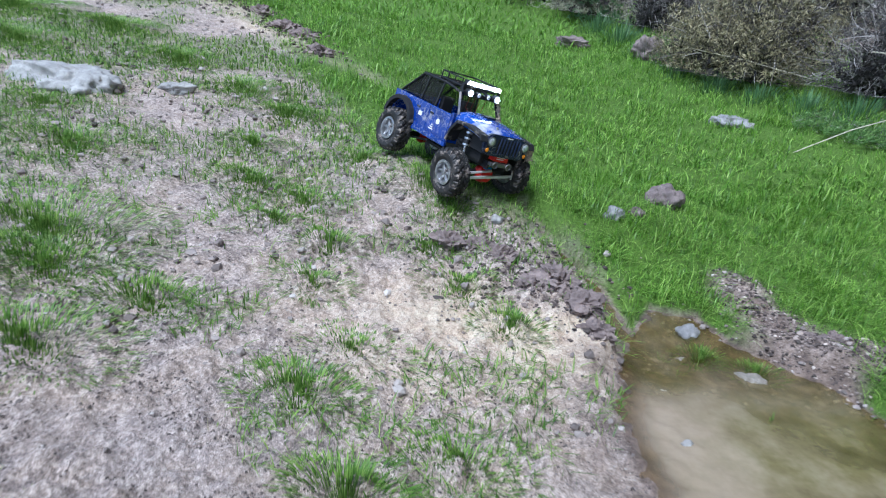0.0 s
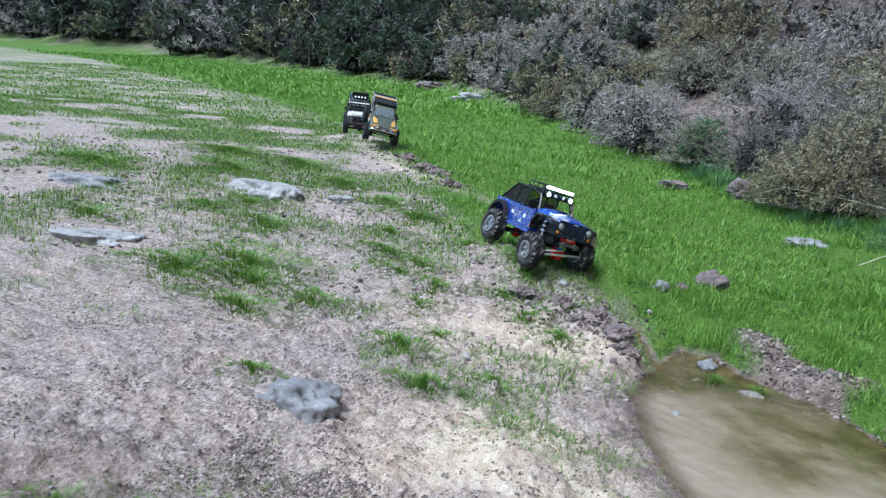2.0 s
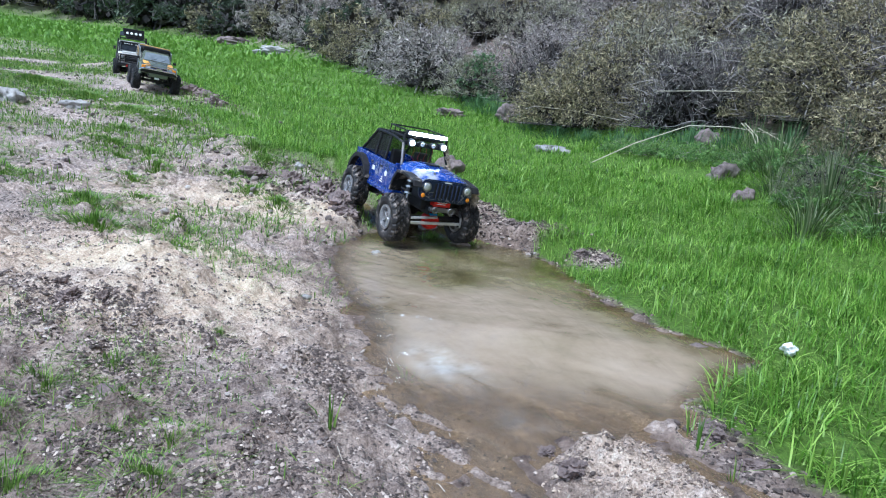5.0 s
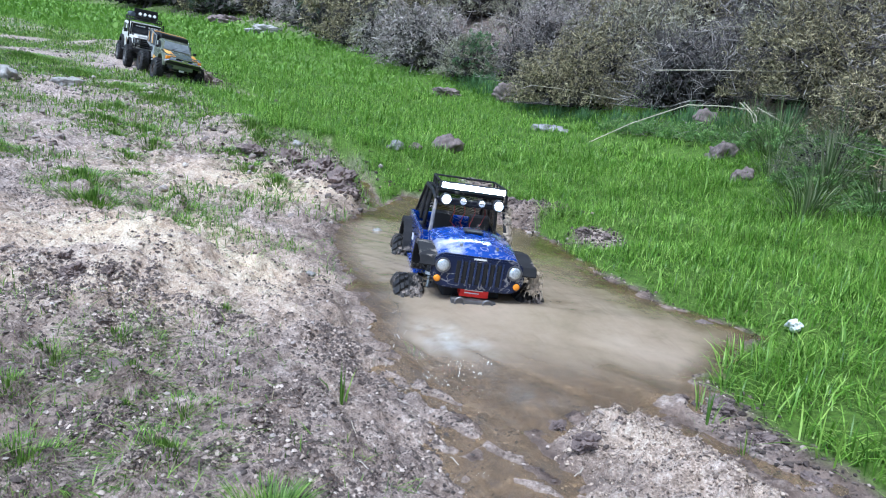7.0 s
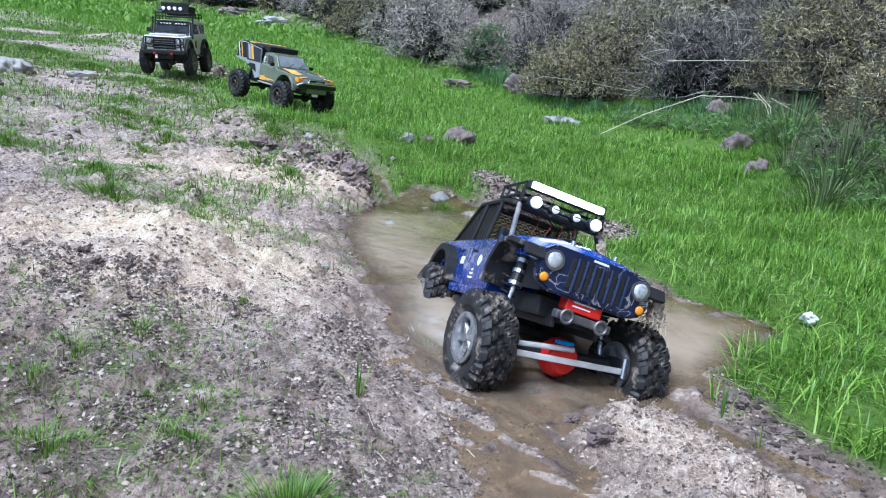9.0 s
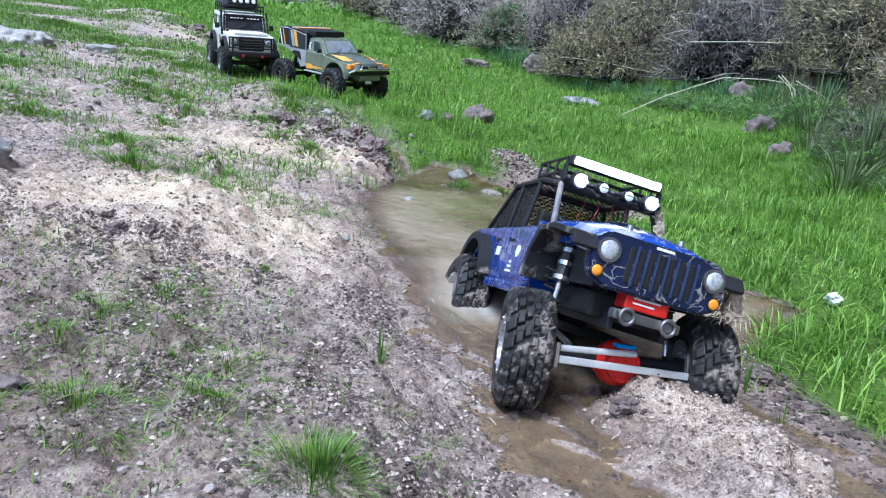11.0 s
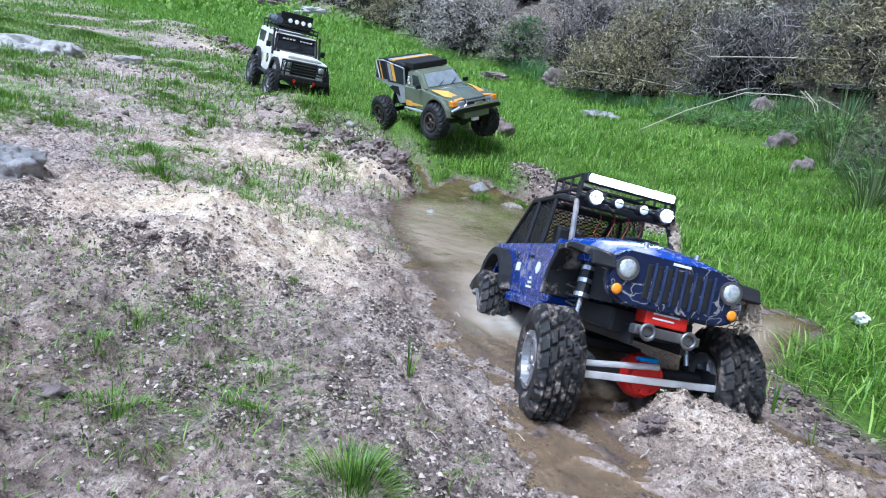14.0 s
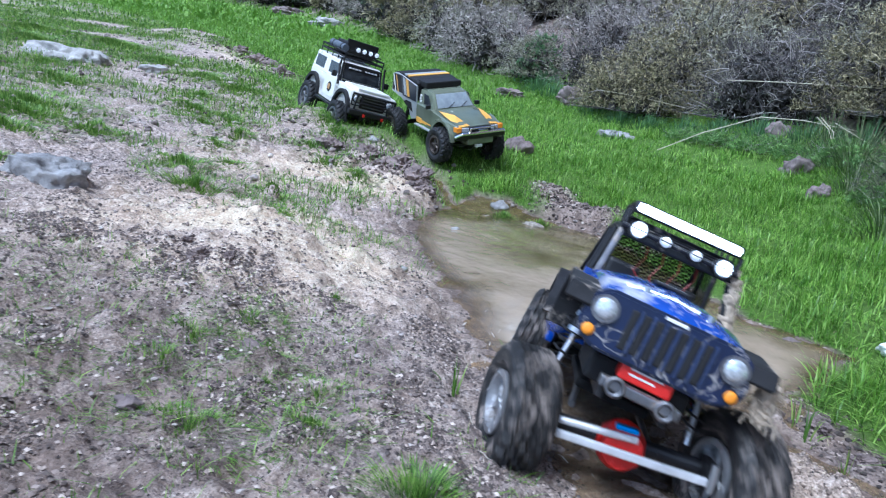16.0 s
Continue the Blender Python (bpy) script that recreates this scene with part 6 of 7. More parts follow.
    # chassis, bumper, servo
    for s in (-1, 1):
        part("frame_rail", block(-0.200, 0.205, s * 0.030 - 0.003, s * 0.030 + 0.003, 0.088, 0.108, 0.001), BLACK, car)
        part("lower_link", rod((0.145, s * 0.040, 0.060), (-0.02, s * 0.028, 0.082), 0.0034), DULL_STEEL, car)
        part("lower_link", rod((-0.145, s * 0.040, 0.060), (-0.03, s * 0.028, 0.082), 0.0034), DULL_STEEL, car)
    # black block and plate added to darken the underside between the wheels
    part("shade_block", block(0.075, 0.186, -0.048, 0.048, 0.096, 0.122, 0.004), MATT, car, "matt black block added to darken the void behind the bumper")
    part("skid_plate", block(-0.06, 0.10, -0.040, 0.040, 0.070, 0.080, 0.003), MATT, car)
    part("gearbox", block(-0.03, 0.035, -0.026, 0.026, 0.078, 0.118, 0.004), BLACK, car)
    part("motor", rod((0.04, -0.002, 0.118), (0.095, -0.002, 0.118), 0.017, seg=18), DULL_STEEL, car)
    bum = part("front_bumper", block(0.208, 0.221, -0.037, 0.037, 0.1005, 0.1105, 0.002), DULL_STEEL, car, "scuffed flat metal bumper")
    for s in (-1, 1):
        part("bumper_ring", ring(0.2225, s * 0.023, 0.105, 0.0075, 0.0022), DULL_STEEL, bum, shade=True)
    servo = part("servo", block(0.190, 0.213, -0.024, 0.024, 0.1130, 0.135, 0.0015), RED, car, "red servo case with illegible print")
    for k in range(2):
        part("print", block(0.2130, 0.2134, -0.016, 0.008 + 0.006 * k, 0.119 + 0.005 * k, 0.1208 + 0.005 * k, 0), SKIN_WHITE, servo)
    # front axle hardware
    axle = part("front_axle", rod((0.155, -0.082, 0.066), (0.155, 0.082, 0.066), 0.0085, seg=14), BLACK, car, "black front axle with a red differential cover")
    part("differential", ball((0.160, 0.000, 0.064), 0.0245, (0.90, 1.0, 1.05)), RED, axle, "red differential cover", shade=True)
    diff = rod((0.173, 0.000, 0.065), (0.1815, 0.000, 0.065), 0.0190, seg=12)
    for k in range(8):
        a = k * math.pi / 4 + 0.39
        diff = rod((0.1810, 0.0158 * math.cos(a), 0.065 + 0.0158 * math.sin(a)), (0.1835, 0.0158 * math.cos(a), 0.065 + 0.0158 * math.sin(a)), 0.002, diff, 6)
    part("cover_plate", diff, RED, axle)
    part("tie_rod", block(0.186, 0.192, -0.076, 0.076, 0.0595, 0.0670, 0.0015), ALLOY, axle, "flat silver tie rod")
    part("drag_link", rod((0.184, -0.078, 0.074), (0.184, 0.010, 0.078), 0.0034), ALLOY, axle)
    part("servo_horn", block(0.172, 0.184, -0.012, 0.010, 0.082, 0.087, 0.002), CYAN, axle, "blue anodised servo horn")
    for s in (-1, 1):
        part("knuckle", block(0.147, 0.190, s * 0.080 - 0.005, s * 0.080 + 0.005, 0.054, 0.078, 0.002), BLACK, axle)
        part("link_end", rod((0.189, s * 0.080, 0.055), (0.189, s * 0.080, 0.080), 0.004), STEEL, axle)
    rear = part("rear_axle", rod((-0.155, -0.082, 0.066), (-0.155, 0.082, 0.066), 0.0085, seg=14), BLACK, car)
    part("differential", ball((-0.158, 0.016, 0.064), 0.0205), RED, rear, shade=True)
    part("rear_bumper", block(-0.224, -0.214, -0.06, 0.06, 0.105, 0.118, 0.002), BLACK, car)
    clump = bmesh.new()
    for k in range(60):
        a = 2.399 * k
        p = Vector((0.200 + 0.010 * math.cos(a), 0.100 + 0.006 * math.sin(a), 0.146 + 0.016 * math.sin(0.7 * k)))
        clump = tube([p, p + Vector((0.007 * math.cos(a * 1.3), 0.009 * math.sin(a * 1.7), 0.004 * math.cos(a))), p + Vector((0.012 * math.cos(a * 1.3), 0.011 * math.sin(a * 1.7), -0.007))], 0.0006, clump, 4)
    for k in range(7):
        lump = stone_mesh((0.014, 0.012, 0.014), 81 + k, 2, 0.8, 0, 0.4)
        bmesh.ops.translate(lump, verts=lump.verts[:], vec=Vector((0.200 + 0.006 * math.cos(2.4 * k), 0.099 + 0.004 * math.sin(2.4 * k), 0.134 + 0.004 * k)))
        clump = join(clump, lump)
    part("mud_clump", clump, CLUMP, car, "clump of mud and dead grass stuck on the fender")
    caked = bmesh.new()
    for k in range(9):
        p = Vector((0.078, 0.070, 0.190)).lerp(Vector((0.048, 0.065, 0.246)), k / 8)
        lump = stone_mesh((0.011, 0.012 + 0.003 * math.sin(k * 2.1), 0.013), 90 + k, 2, 0.8, 0, 0.35)
        bmesh.ops.translate(lump, verts=lump.verts[:], vec=p + Vector((0.002 * math.sin(k * 1.7), 0.003 + 0.002 * math.cos(k * 2.6), 0)))
        caked = join(caked, lump)
        for j in range(3):
            a = 2.4 * (k * 3 + j)
            caked = tube([p, p + Vector((0.006 * math.cos(a), 0.008 + 0.004 * math.sin(a), -0.004)), p + Vector((0.010 * math.cos(a), 0.011 + 0.004 * math.sin(a), -0.014))], 0.0005, caked, 4)
    part("mud_clump", caked, CLUMP, car, "mud and dead roots caked on the windscreen post")
    wheels = wheel_set(car, [(0.155, -0.103, 0.066), (0.155, 0.103, 0.066), (-0.155, -0.092, 0.066), (-0.155, 0.092, 0.066)], 0.063, 0.050, 0.031, RIM_GREY, "silver bead-lock rim with spokes", 6)
    return car, wheels, axle, rear


# ---- olive pickup ----
def build_pickup():
    car = new("pickup_crawler")
    tagged(car, "olive green radio-controlled pickup with orange stripes and a boxed bed", "toy car")
    low = [(0.232, 0.098), (0.235, 0.128), (0.225, 0.143)] + [(0.080, 0.155), (0.075, 0.158), (-0.036, 0.158), (-0.036, 0.092), (0.090, 0.090)] + arch(0.155, 0.080, 0.060, 172, 18, 9)
    part("body", prism(low, -0.088, 0.088, 0.003), OLIVE_PAINT, car, "olive green lower body")
    hood = bmesh.new()
    grid = []
    for x, w, ze, zm in ((0.070, 0.082, 0.156, 0.162), (0.15, 0.083, 0.152, 0.159), (0.215, 0.082, 0.144, 0.150), (0.232, 0.080, 0.136, 0.141)):
        grid.append([hood.verts.new((x, w * f, zm - (zm - ze) * abs(f) ** 3)) for f in (-1, -0.75, -0.4, 0, 0.4, 0.75, 1)])
    for p, q in zip(grid, grid[1:]):
        for i in range(6):
            hood.faces.new((p[i], p[i + 1], q[i + 1], q[i]))
    bmesh.ops.solidify(hood, geom=hood.faces[:], thickness=0.003)
    bmesh.ops.recalc_face_normals(hood, faces=hood.faces[:])
    h = part("hood", hood, OLIVE_PAINT, car, shade=True)
    for s in (-1, 1):
        st = bmesh.new()
        vs = [st.verts.new(p) for p in ((0.232, s * 0.040, 0.1438), (0.232, s * 0.078, 0.1400), (0.130, s * 0.080, 0.1575), (0.100, s * 0.076, 0.1605), (0.160, s * 0.052, 0.1600))]
        st.faces.new(vs)
        bmesh.ops.solidify(st, geom=st.faces[:], thickness=0.0015)
        part("stripe", st, ORANGE, h, "orange wedge stripe")
        for z0, z1, x0, x1 in ((0.094, 0.112, -0.030, 0.006), (0.098, 0.107, 0.004, 0.040), (0.102, 0.106, 0.038, 0.070)):
            part("door_stripe", block(x0, x1, s * 0.0885 - 0.0008, s * 0.0885 + 0.0008, z0, z1, 0), ORANGE, car)
        lamp = part("corner_lamp", block(0.214, 0.2365, s * 0.080 - 0.009, s * 0.080 + 0.0095, 0.124, 0.140, 0.002), AMBER, car, "orange corner lamp")
        part("headlight", block(0.230, 0.238, s * 0.056 - 0.013, s * 0.056 + 0.013, 0.124, 0.138, 0.002), LENS, car, "clear rectangular headlight")
        flare_o, flare_i = arch(0.155, 0.080, 0.069, 175, 8, 9), arch(0.155, 0.080, 0.059, 175, 8, 9)[::-1]
        part("fender_flare", prism(flare_o + flare_i, s * 0.086, s * 0.100, 0.001), OLIVE_PAINT, car)
        part("mirror", block(0.058, 0.068, s * 0.098 - 0.009, s * 0.098 + 0.009, 0.160, 0.174, 0.003), BLACK, car)
        part("side_window", prism([(0.050, 0.163), (0.034, 0.196), (0.006, 0.198), (0.006, 0.163)], s * 0.0790, s * 0.0815, 0), DARK_GLASS, car, "dark side window")
        for k, z in enumerate((0.168, 0.177, 0.187)):
            part("decal", rod((-0.014 - 0.003 * (k % 2), s * 0.0795, z), (-0.014 - 0.003 * (k % 2), s * 0.0835, z), 0.0042, seg=10), SKIN_WHITE, car, "round white decal")
        sl = block(-0.03, 0.085, s * 0.092 - 0.006, s * 0.092 + 0.006, 0.083, 0.089, 0.002)
        part("rock_slider", sl, SILVER_PAINT, car, "silver side slider")
        # grey and black bed side with orange and black stripes
        panel = [(-0.036, 0.100), (-0.036, 0.215), (-0.170, 0.232), (-0.205, 0.228), (-0.222, 0.160), (-0.150, 0.150), (-0.095, 0.130), (-0.070, 0.092)]
        bed = part("bed_side", prism(panel, s * 0.082, s * 0.088, 0.001), SILVER_PAINT, car, "pale silver bed panel with black and orange stripes")
        part("dark_panel", prism([(-0.038, 0.160), (-0.038, 0.214), (-0.150, 0.229), (-0.135, 0.160)], s * 0.0875, s * 0.0892, 0), NAVY, bed)
        part("dark_panel", prism([(-0.135, 0.166), (-0.150, 0.228), (-0.200, 0.226), (-0.216, 0.166)], s * 0.0875, s * 0.0892, 0), MATT, bed)
        part("dark_panel", prism([(-0.062, 0.118), (-0.072, 0.150), (-0.110, 0.150), (-0.128, 0.140)], s * 0.0875, s * 0.0892, 0), MATT, bed)
        for x0, lean, wdt, m in ((-0.100, -0.014, 0.017, ORANGE), (-0.121, -0.014, 0.017, SILVER_PAINT), (-0.172, -0.016, 0.006, ORANGE), (-0.192, -0.016, 0.006, SKIN_WHITE)):
            part("stripe", prism([(x0, 0.166), (x0 + wdt, 0.166), (x0 + wdt + lean, 0.222), (x0 + lean, 0.224)], s * 0.0888, s * 0.0900, 0), m, bed)
    cab = bmesh.new()
    pts = [((0.084, 0.080, 0.158), (0.040, 0.068, 0.205), (0.004, 0.067, 0.211), (-0.036, 0.069, 0.209), (-0.038, 0.081, 0.158))]
    left, right = [cab.verts.new((x, y, z)) for x, y, z in pts[0]], [cab.verts.new((x, -y, z)) for x, y, z in pts[0]]
    cab.faces.new(left)
    cab.faces.new(right[::-1])
    for i in range(4):
        cab.faces.new((left[i], right[i], right[i + 1], left[i + 1]))
    bmesh.ops.recalc_face_normals(cab, faces=cab.faces[:])
    bmesh.ops.bevel(cab, geom=cab.edges[:], offset=0.005, segments=2, affect="EDGES")
    part("cab", cab, OLIVE_PAINT, car, "olive green cab")
    ws = bmesh.new()
    ws.faces.new([ws.verts.new(p) for p in ((0.0815, -0.070, 0.164), (0.0815, 0.070, 0.164), (0.0450, 0.060, 0.2025), (0.0450, -0.060, 0.2025))])
    bmesh.ops.solidify(ws, geom=ws.faces[:], thickness=-0.0025)
    part("windscreen", ws, GLASS, car, "glossy windscreen with the sky's reflection painted in as pale grey")
    for y in (-0.03, 0.02):
        part("wiper", tube([(0.0850, y, 0.164), (0.0720, y + 0.03, 0.178)], 0.0012, seg=5), BLACK, car)
    part("bed_cover", prism([(-0.040, 0.160), (-0.040, 0.224), (-0.060, 0.231), (-0.175, 0.236), (-0.208, 0.230), (-0.220, 0.165)], -0.082, 0.082, 0.003), MATT, car, "matt black cover on the bed")
    part("roof_box", block(-0.060, 0.000, -0.070, 0.070, 0.212, 0.232, 0.004), MATT, car, "black box behind the cab roof")
    for x, m in ((-0.108, ORANGE), (-0.129, SILVER_PAINT)):
        part("cover_stripe", prism([(x - 0.008, 0.2310), (x - 0.008, 0.2365), (x + 0.008, 0.2355), (x + 0.008, 0.2305)], -0.082, 0.082, 0.0005), m, car)
    part("grille", block(0.230, 0.2375, -0.042, 0.042, 0.122, 0.139, 0.002), MATT, car)
    bum = part("front_bumper", block(0.232, 0.250, -0.094, 0.094, 0.103, 0.121, 0.004), BLACK, car, "black bumper with chrome bar")
    part("chrome_bar", tube([(0.240, -0.096, 0.112), (0.255, -0.080, 0.124), (0.255, 0.080, 0.124), (0.240, 0.096, 0.112)], 0.0052), CHROME, bum)
    part("bull_bar", tube([(0.252, -0.05, 0.122), (0.252, -0.046, 0.139), (0.252, 0.046, 0.139), (0.252, 0.05, 0.122)], 0.0028), CHROME, bum)
    part("winch", block(0.246, 0.258, -0.016, 0.016, 0.124, 0.134, 0.002), CHROME, bum)
    part("skid_plate", block(0.205, 0.245, -0.05, 0.05, 0.082, 0.103, 0.004), OLIVE_PAINT, car)
    part("tow_block", block(0.236, 0.248, -0.018, 0.006, 0.072, 0.082, 0.002), SKIN_WHITE, car)
    part("chassis", block(-0.200, 0.21, -0.034, 0.034, 0.070, 0.095, 0.003), BLACK, car)
    axle = part("front_axle", rod((0.157, -0.085, 0.056), (0.157, 0.085, 0.056), 0.008), BLACK, car)
    part("differential", ball((0.157, 0.012, 0.056), 0.019), BLACK, axle)
    rear = part("rear_axle", rod((-0.155, -0.085, 0.056), (-0.155, 0.085, 0.056), 0.008), BLACK, car)
    part("differential", ball((-0.155, 0.012, 0.056), 0.019), BLACK, rear)
    for s in (-1, 1):
        part("shock_absorber", rod((0.150, s * 0.070, 0.056), (0.140, s * 0.055, 0.135), 0.007), BLACK, car)
        part("shock_absorber", rod((-0.150, s * 0.070, 0.056), (-0.130, s * 0.055, 0.150), 0.007), BLACK, car)
    wheels = wheel_set(car, [(0.157, -0.104, 0.056), (0.157, 0.104, 0.056), (-0.155, -0.104, 0.056), (-0.155, 0.104, 0.056)], 0.059, 0.046, 0.030, BROWN_RIM, "dark brown rim", 5, CLEAN_RUBBER)
    return car, wheels, axle, rear


# ---- white wagon ----
def build_wagon():
    car = new("wagon_crawler")
    tagged(car, "white radio-controlled off-road wagon with black rack, lamps and bull bar", "toy car")
    k = 1.08

    def h(z):
        return k * (z if z < 0.1 else 0.1 + (z - 0.1) * 1.1)

    def B(x0, x1, y0, y1, z0, z1, b=0.002, bm=None, top=None):
        return block(x0 * k, x1 * k, y0 * k, y1 * k, h(z0), h(z1), b, bm, tuple(v * k for v in top) if top else None)

    def P(profile, y0, y1, b=0.0015):
        return prism([(x * k, h(z)) for x, z in profile], y0 * k, y1 * k, b)

    def T(points, r, seg=8):
        return tube([(x * k, y * k, h(z)) for x, y, z in points], r * k, seg=seg)

    low = [(0.186, 0.098), (0.186, 0.156), (0.060, 0.160), (-0.190, 0.160), (-0.190, 0.100)] + arch(-0.135, 0.082, 0.056, 160, 12, 8) + [(-0.07, 0.086), (0.075, 0.086)] + arch(0.137, 0.082, 0.056, 168, 20, 8)
    part("body", P(low, -0.084, 0.084, 0.003), WHITE, car, "white boxy lower body")
    cab = [(0.060, 0.158), (0.040, 0.214), (0.034, 0.218), (-0.182, 0.218), (-0.190, 0.158)]
    part("cab", prism([(x * k, h(z)) for x, z in cab], -0.084 * k, 0.084 * k, 0.003, lean=0.12), WHITE, car, "white cab and roof")
    part("hood", B(0.056, 0.184, -0.062, 0.062, 0.155, 0.165, 0.004), WHITE, car)
    part("hood_mat", B(0.058, 0.070, -0.070, 0.070, 0.160, 0.166, 0.002), MATT, car)
    ws = bmesh.new()
    ws.faces.new([ws.verts.new((x * k, y * k, h(z))) for x, y, z in ((0.0595, -0.072, 0.168), (0.0595, 0.072, 0.168), (0.0440, 0.068, 0.209), (0.0440, -0.068, 0.209))])
    bmesh.ops.solidify(ws, geom=ws.faces[:], thickness=-0.003)
    part("windscreen", ws, DARK_GLASS, car, "dark windscreen with a black sun strip")
    part("windscreen_frame", T([(0.062, -0.078, 0.160), (0.044, -0.074, 0.213), (0.044, 0.074, 0.213), (0.062, 0.078, 0.160)], 0.0035), MATT, car)
    ban = bmesh.new()
    ban.faces.new([ban.verts.new((x * k, y * k, h(z))) for x, y, z in ((0.0505, -0.069, 0.199), (0.0505, 0.069, 0.199), (0.0460, 0.067, 0.210), (0.0460, -0.067, 0.210))])
    bmesh.ops.solidify(ban, geom=ban.faces[:], thickness=-0.002)
    strip = part("sun_strip", ban, MATT, car)
    for j in range(9):
        if j != 4:
            part("print", B(0.0490, 0.0515, -0.052 + 0.0125 * j, -0.044 + 0.0125 * j, 0.2025, 0.2065, 0), SKIN_WHITE, strip)
    for y in (-0.03, 0.02):
        part("wiper", T([(0.062, y, 0.170), (0.056, y + 0.03, 0.184)], 0.001, 5), BLACK, car)
    for s in (-1, 1):
        part("side_window", P([(-0.085, 0.168), (-0.090, 0.206), (-0.165, 0.206), (-0.170, 0.168)], s * 0.0775, s * 0.0825, 0.0008), DARK_GLASS, car, "dark side window")
        part("side_window", P([(0.040, 0.168), (0.030, 0.206), (-0.040, 0.206), (-0.040, 0.168)], s * 0.0775, s * 0.0825, 0.0008), DARK_GLASS, car, "dark side window")
        part("door", P([(0.050, 0.100), (0.050, 0.160), (-0.048, 0.160), (-0.048, 0.096)], s * 0.0835, s * 0.0852, 0.0008), WHITE, car)
        st = part("door_sticker", rod((0.005 * k, s * 0.0850 * k, h(0.128)), (0.005 * k, s * 0.0862 * k, h(0.128)), 0.017 * k, seg=18), MATT, car, "round dark and tan sticker")
        part("sticker_centre", B(-0.006, 0.012, s * 0.0862 - 0.0006, s * 0.0862 + 0.0006, 0.120, 0.136, 0), BROWN_STICKER, st)
        for x in (0.137, -0.135):
            o, i = arch(x, 0.082, 0.066, 175, 5, 9), arch(x, 0.082, 0.055, 175, 5, 9)[::-1]
            part("fender_flare", P(o + i, s * 0.082, s * 0.096, 0.001), MATT, car, "black fender flare")
        part("mirror", B(0.050, 0.060, s * 0.102 - 0.008, s * 0.102 + 0.008, 0.168, 0.186, 0.003), BLACK, car)
        part("side_step", B(-0.065, 0.068, s * 0.092 - 0.007, s * 0.092 + 0.007, 0.078, 0.085, 0.002), BLACK, car)
        part("snorkel" if s < 0 else "window_bar", T([(0.072, s * 0.088, 0.150), (0.048, s * 0.086, 0.205), (0.046, s * 0.084, 0.228)], 0.004), MATT, car)
        lamp = lamp_unit(car, "headlight", (0.1905 * k, s * 0.062 * k, h(0.134)), 0.0125 * k, LENS, "round headlight", 0.01, MATT)
        part("lamp_guard", T([(0.197, s * 0.062 - 0.019, 0.150), (0.197, s * 0.062 + 0.019, 0.150), (0.197, s * 0.062 + 0.019, 0.116), (0.197, s * 0.062 - 0.019, 0.116), (0.197, s * 0.062 - 0.019, 0.150)], 0.0022, 6), MATT, lamp)
        part("wing_panel", B(0.182, 0.189, s * 0.066 - 0.016, s * 0.066 + 0.016, 0.104, 0.154, 0.002), WHITE, car)
    part("grille", B(0.184, 0.191, -0.046, 0.046, 0.108, 0.152, 0.002), MATT, car, "black grille")
    for j in range(4):
        part("grille_bar", B(0.190, 0.1925, -0.042, 0.042, 0.114 + 0.009 * j, 0.117 + 0.009 * j, 0.0005), DULL_STEEL, car)
    bum = part("front_bumper", B(0.188, 0.214, -0.090, 0.090, 0.088, 0.104, 0.003), MATT, car, "black bumper with bull bar")
    part("bull_bar", T([(0.206, -0.072, 0.100), (0.210, -0.070, 0.150), (0.210, 0.070, 0.150), (0.206, 0.072, 0.100)], 0.0032), MATT, bum)
    part("bull_bar_cross", T([(0.210, -0.071, 0.126), (0.210, 0.071, 0.126)], 0.0028), MATT, bum)
    for s in (-1, 1):
        part("shackle", B(0.212, 0.219, s * 0.035 - 0.004, s * 0.035 + 0.004, 0.086, 0.096, 0.001), RED, bum)
    part("chassis", B(-0.180, 0.185, -0.034, 0.034, 0.068, 0.096, 0.003), BLACK, car)
    rack = part("roof_rack", T([(0.046, -0.074, 0.232), (0.046, 0.074, 0.232), (-0.165, 0.074, 0.232), (-0.165, -0.074, 0.232), (0.046, -0.074, 0.232)], 0.0028), MATT, car, "black tube roof rack")
    part("rail", T([(0.046, -0.074, 0.245), (0.046, 0.074, 0.245), (-0.165, 0.074, 0.245), (-0.165, -0.074, 0.245), (0.046, -0.074, 0.245)], 0.0024), MATT, rack)
    for x in (0.044, -0.01, -0.06, -0.11, -0.163):
        part("crossbar", T([(x, -0.074, 0.232), (x, 0.074, 0.232)], 0.002), MATT, rack)
        for s in (-1, 1):
            part("post", T([(x, s * 0.074, 0.217), (x, s * 0.074, 0.245)], 0.002), MATT, rack)
    part("lamp_panel", B(-0.004, 0.006, -0.060, 0.060, 0.246, 0.286, 0.003), MATT, car, "upright black panel on the rack")
    part("cargo", B(-0.120, -0.010, -0.045, 0.060, 0.236, 0.274, 0.008), MATT, car, "black cargo bag on the rack")
    roll = part("bed_roll", rod((-0.11 * k, -0.064 * k, h(0.256)), (0.010 * k, -0.064 * k, h(0.256)), 0.0125 * k, seg=16), ROLL_GREY, car, "grey rolled blanket strapped to the rack")
    for x in (-0.085, -0.015):
        part("strap", rod((x * k, -0.064 * k, h(0.256)), ((x + 0.006) * k, -0.064 * k, h(0.256)), 0.0133 * k, seg=16), MATT, roll)
    for y in (-0.036, -0.012, 0.012, 0.036):
        lamp_unit(car, "rack_lamp", (0.050 * k, y * k, h(0.262)), 0.0080 * k, LAMP_DIM, "small round lit rack lamp", 0.01, MATT)
    part("lamp_rail", T([(0.040, -0.060, 0.255), (0.040, 0.060, 0.255)], 0.002), MATT, car)
    axle = part("front_axle", rod((0.137 * k, -0.085 * k, 0.058 * k), (0.137 * k, 0.085 * k, 0.058 * k), 0.009), BLACK, car)
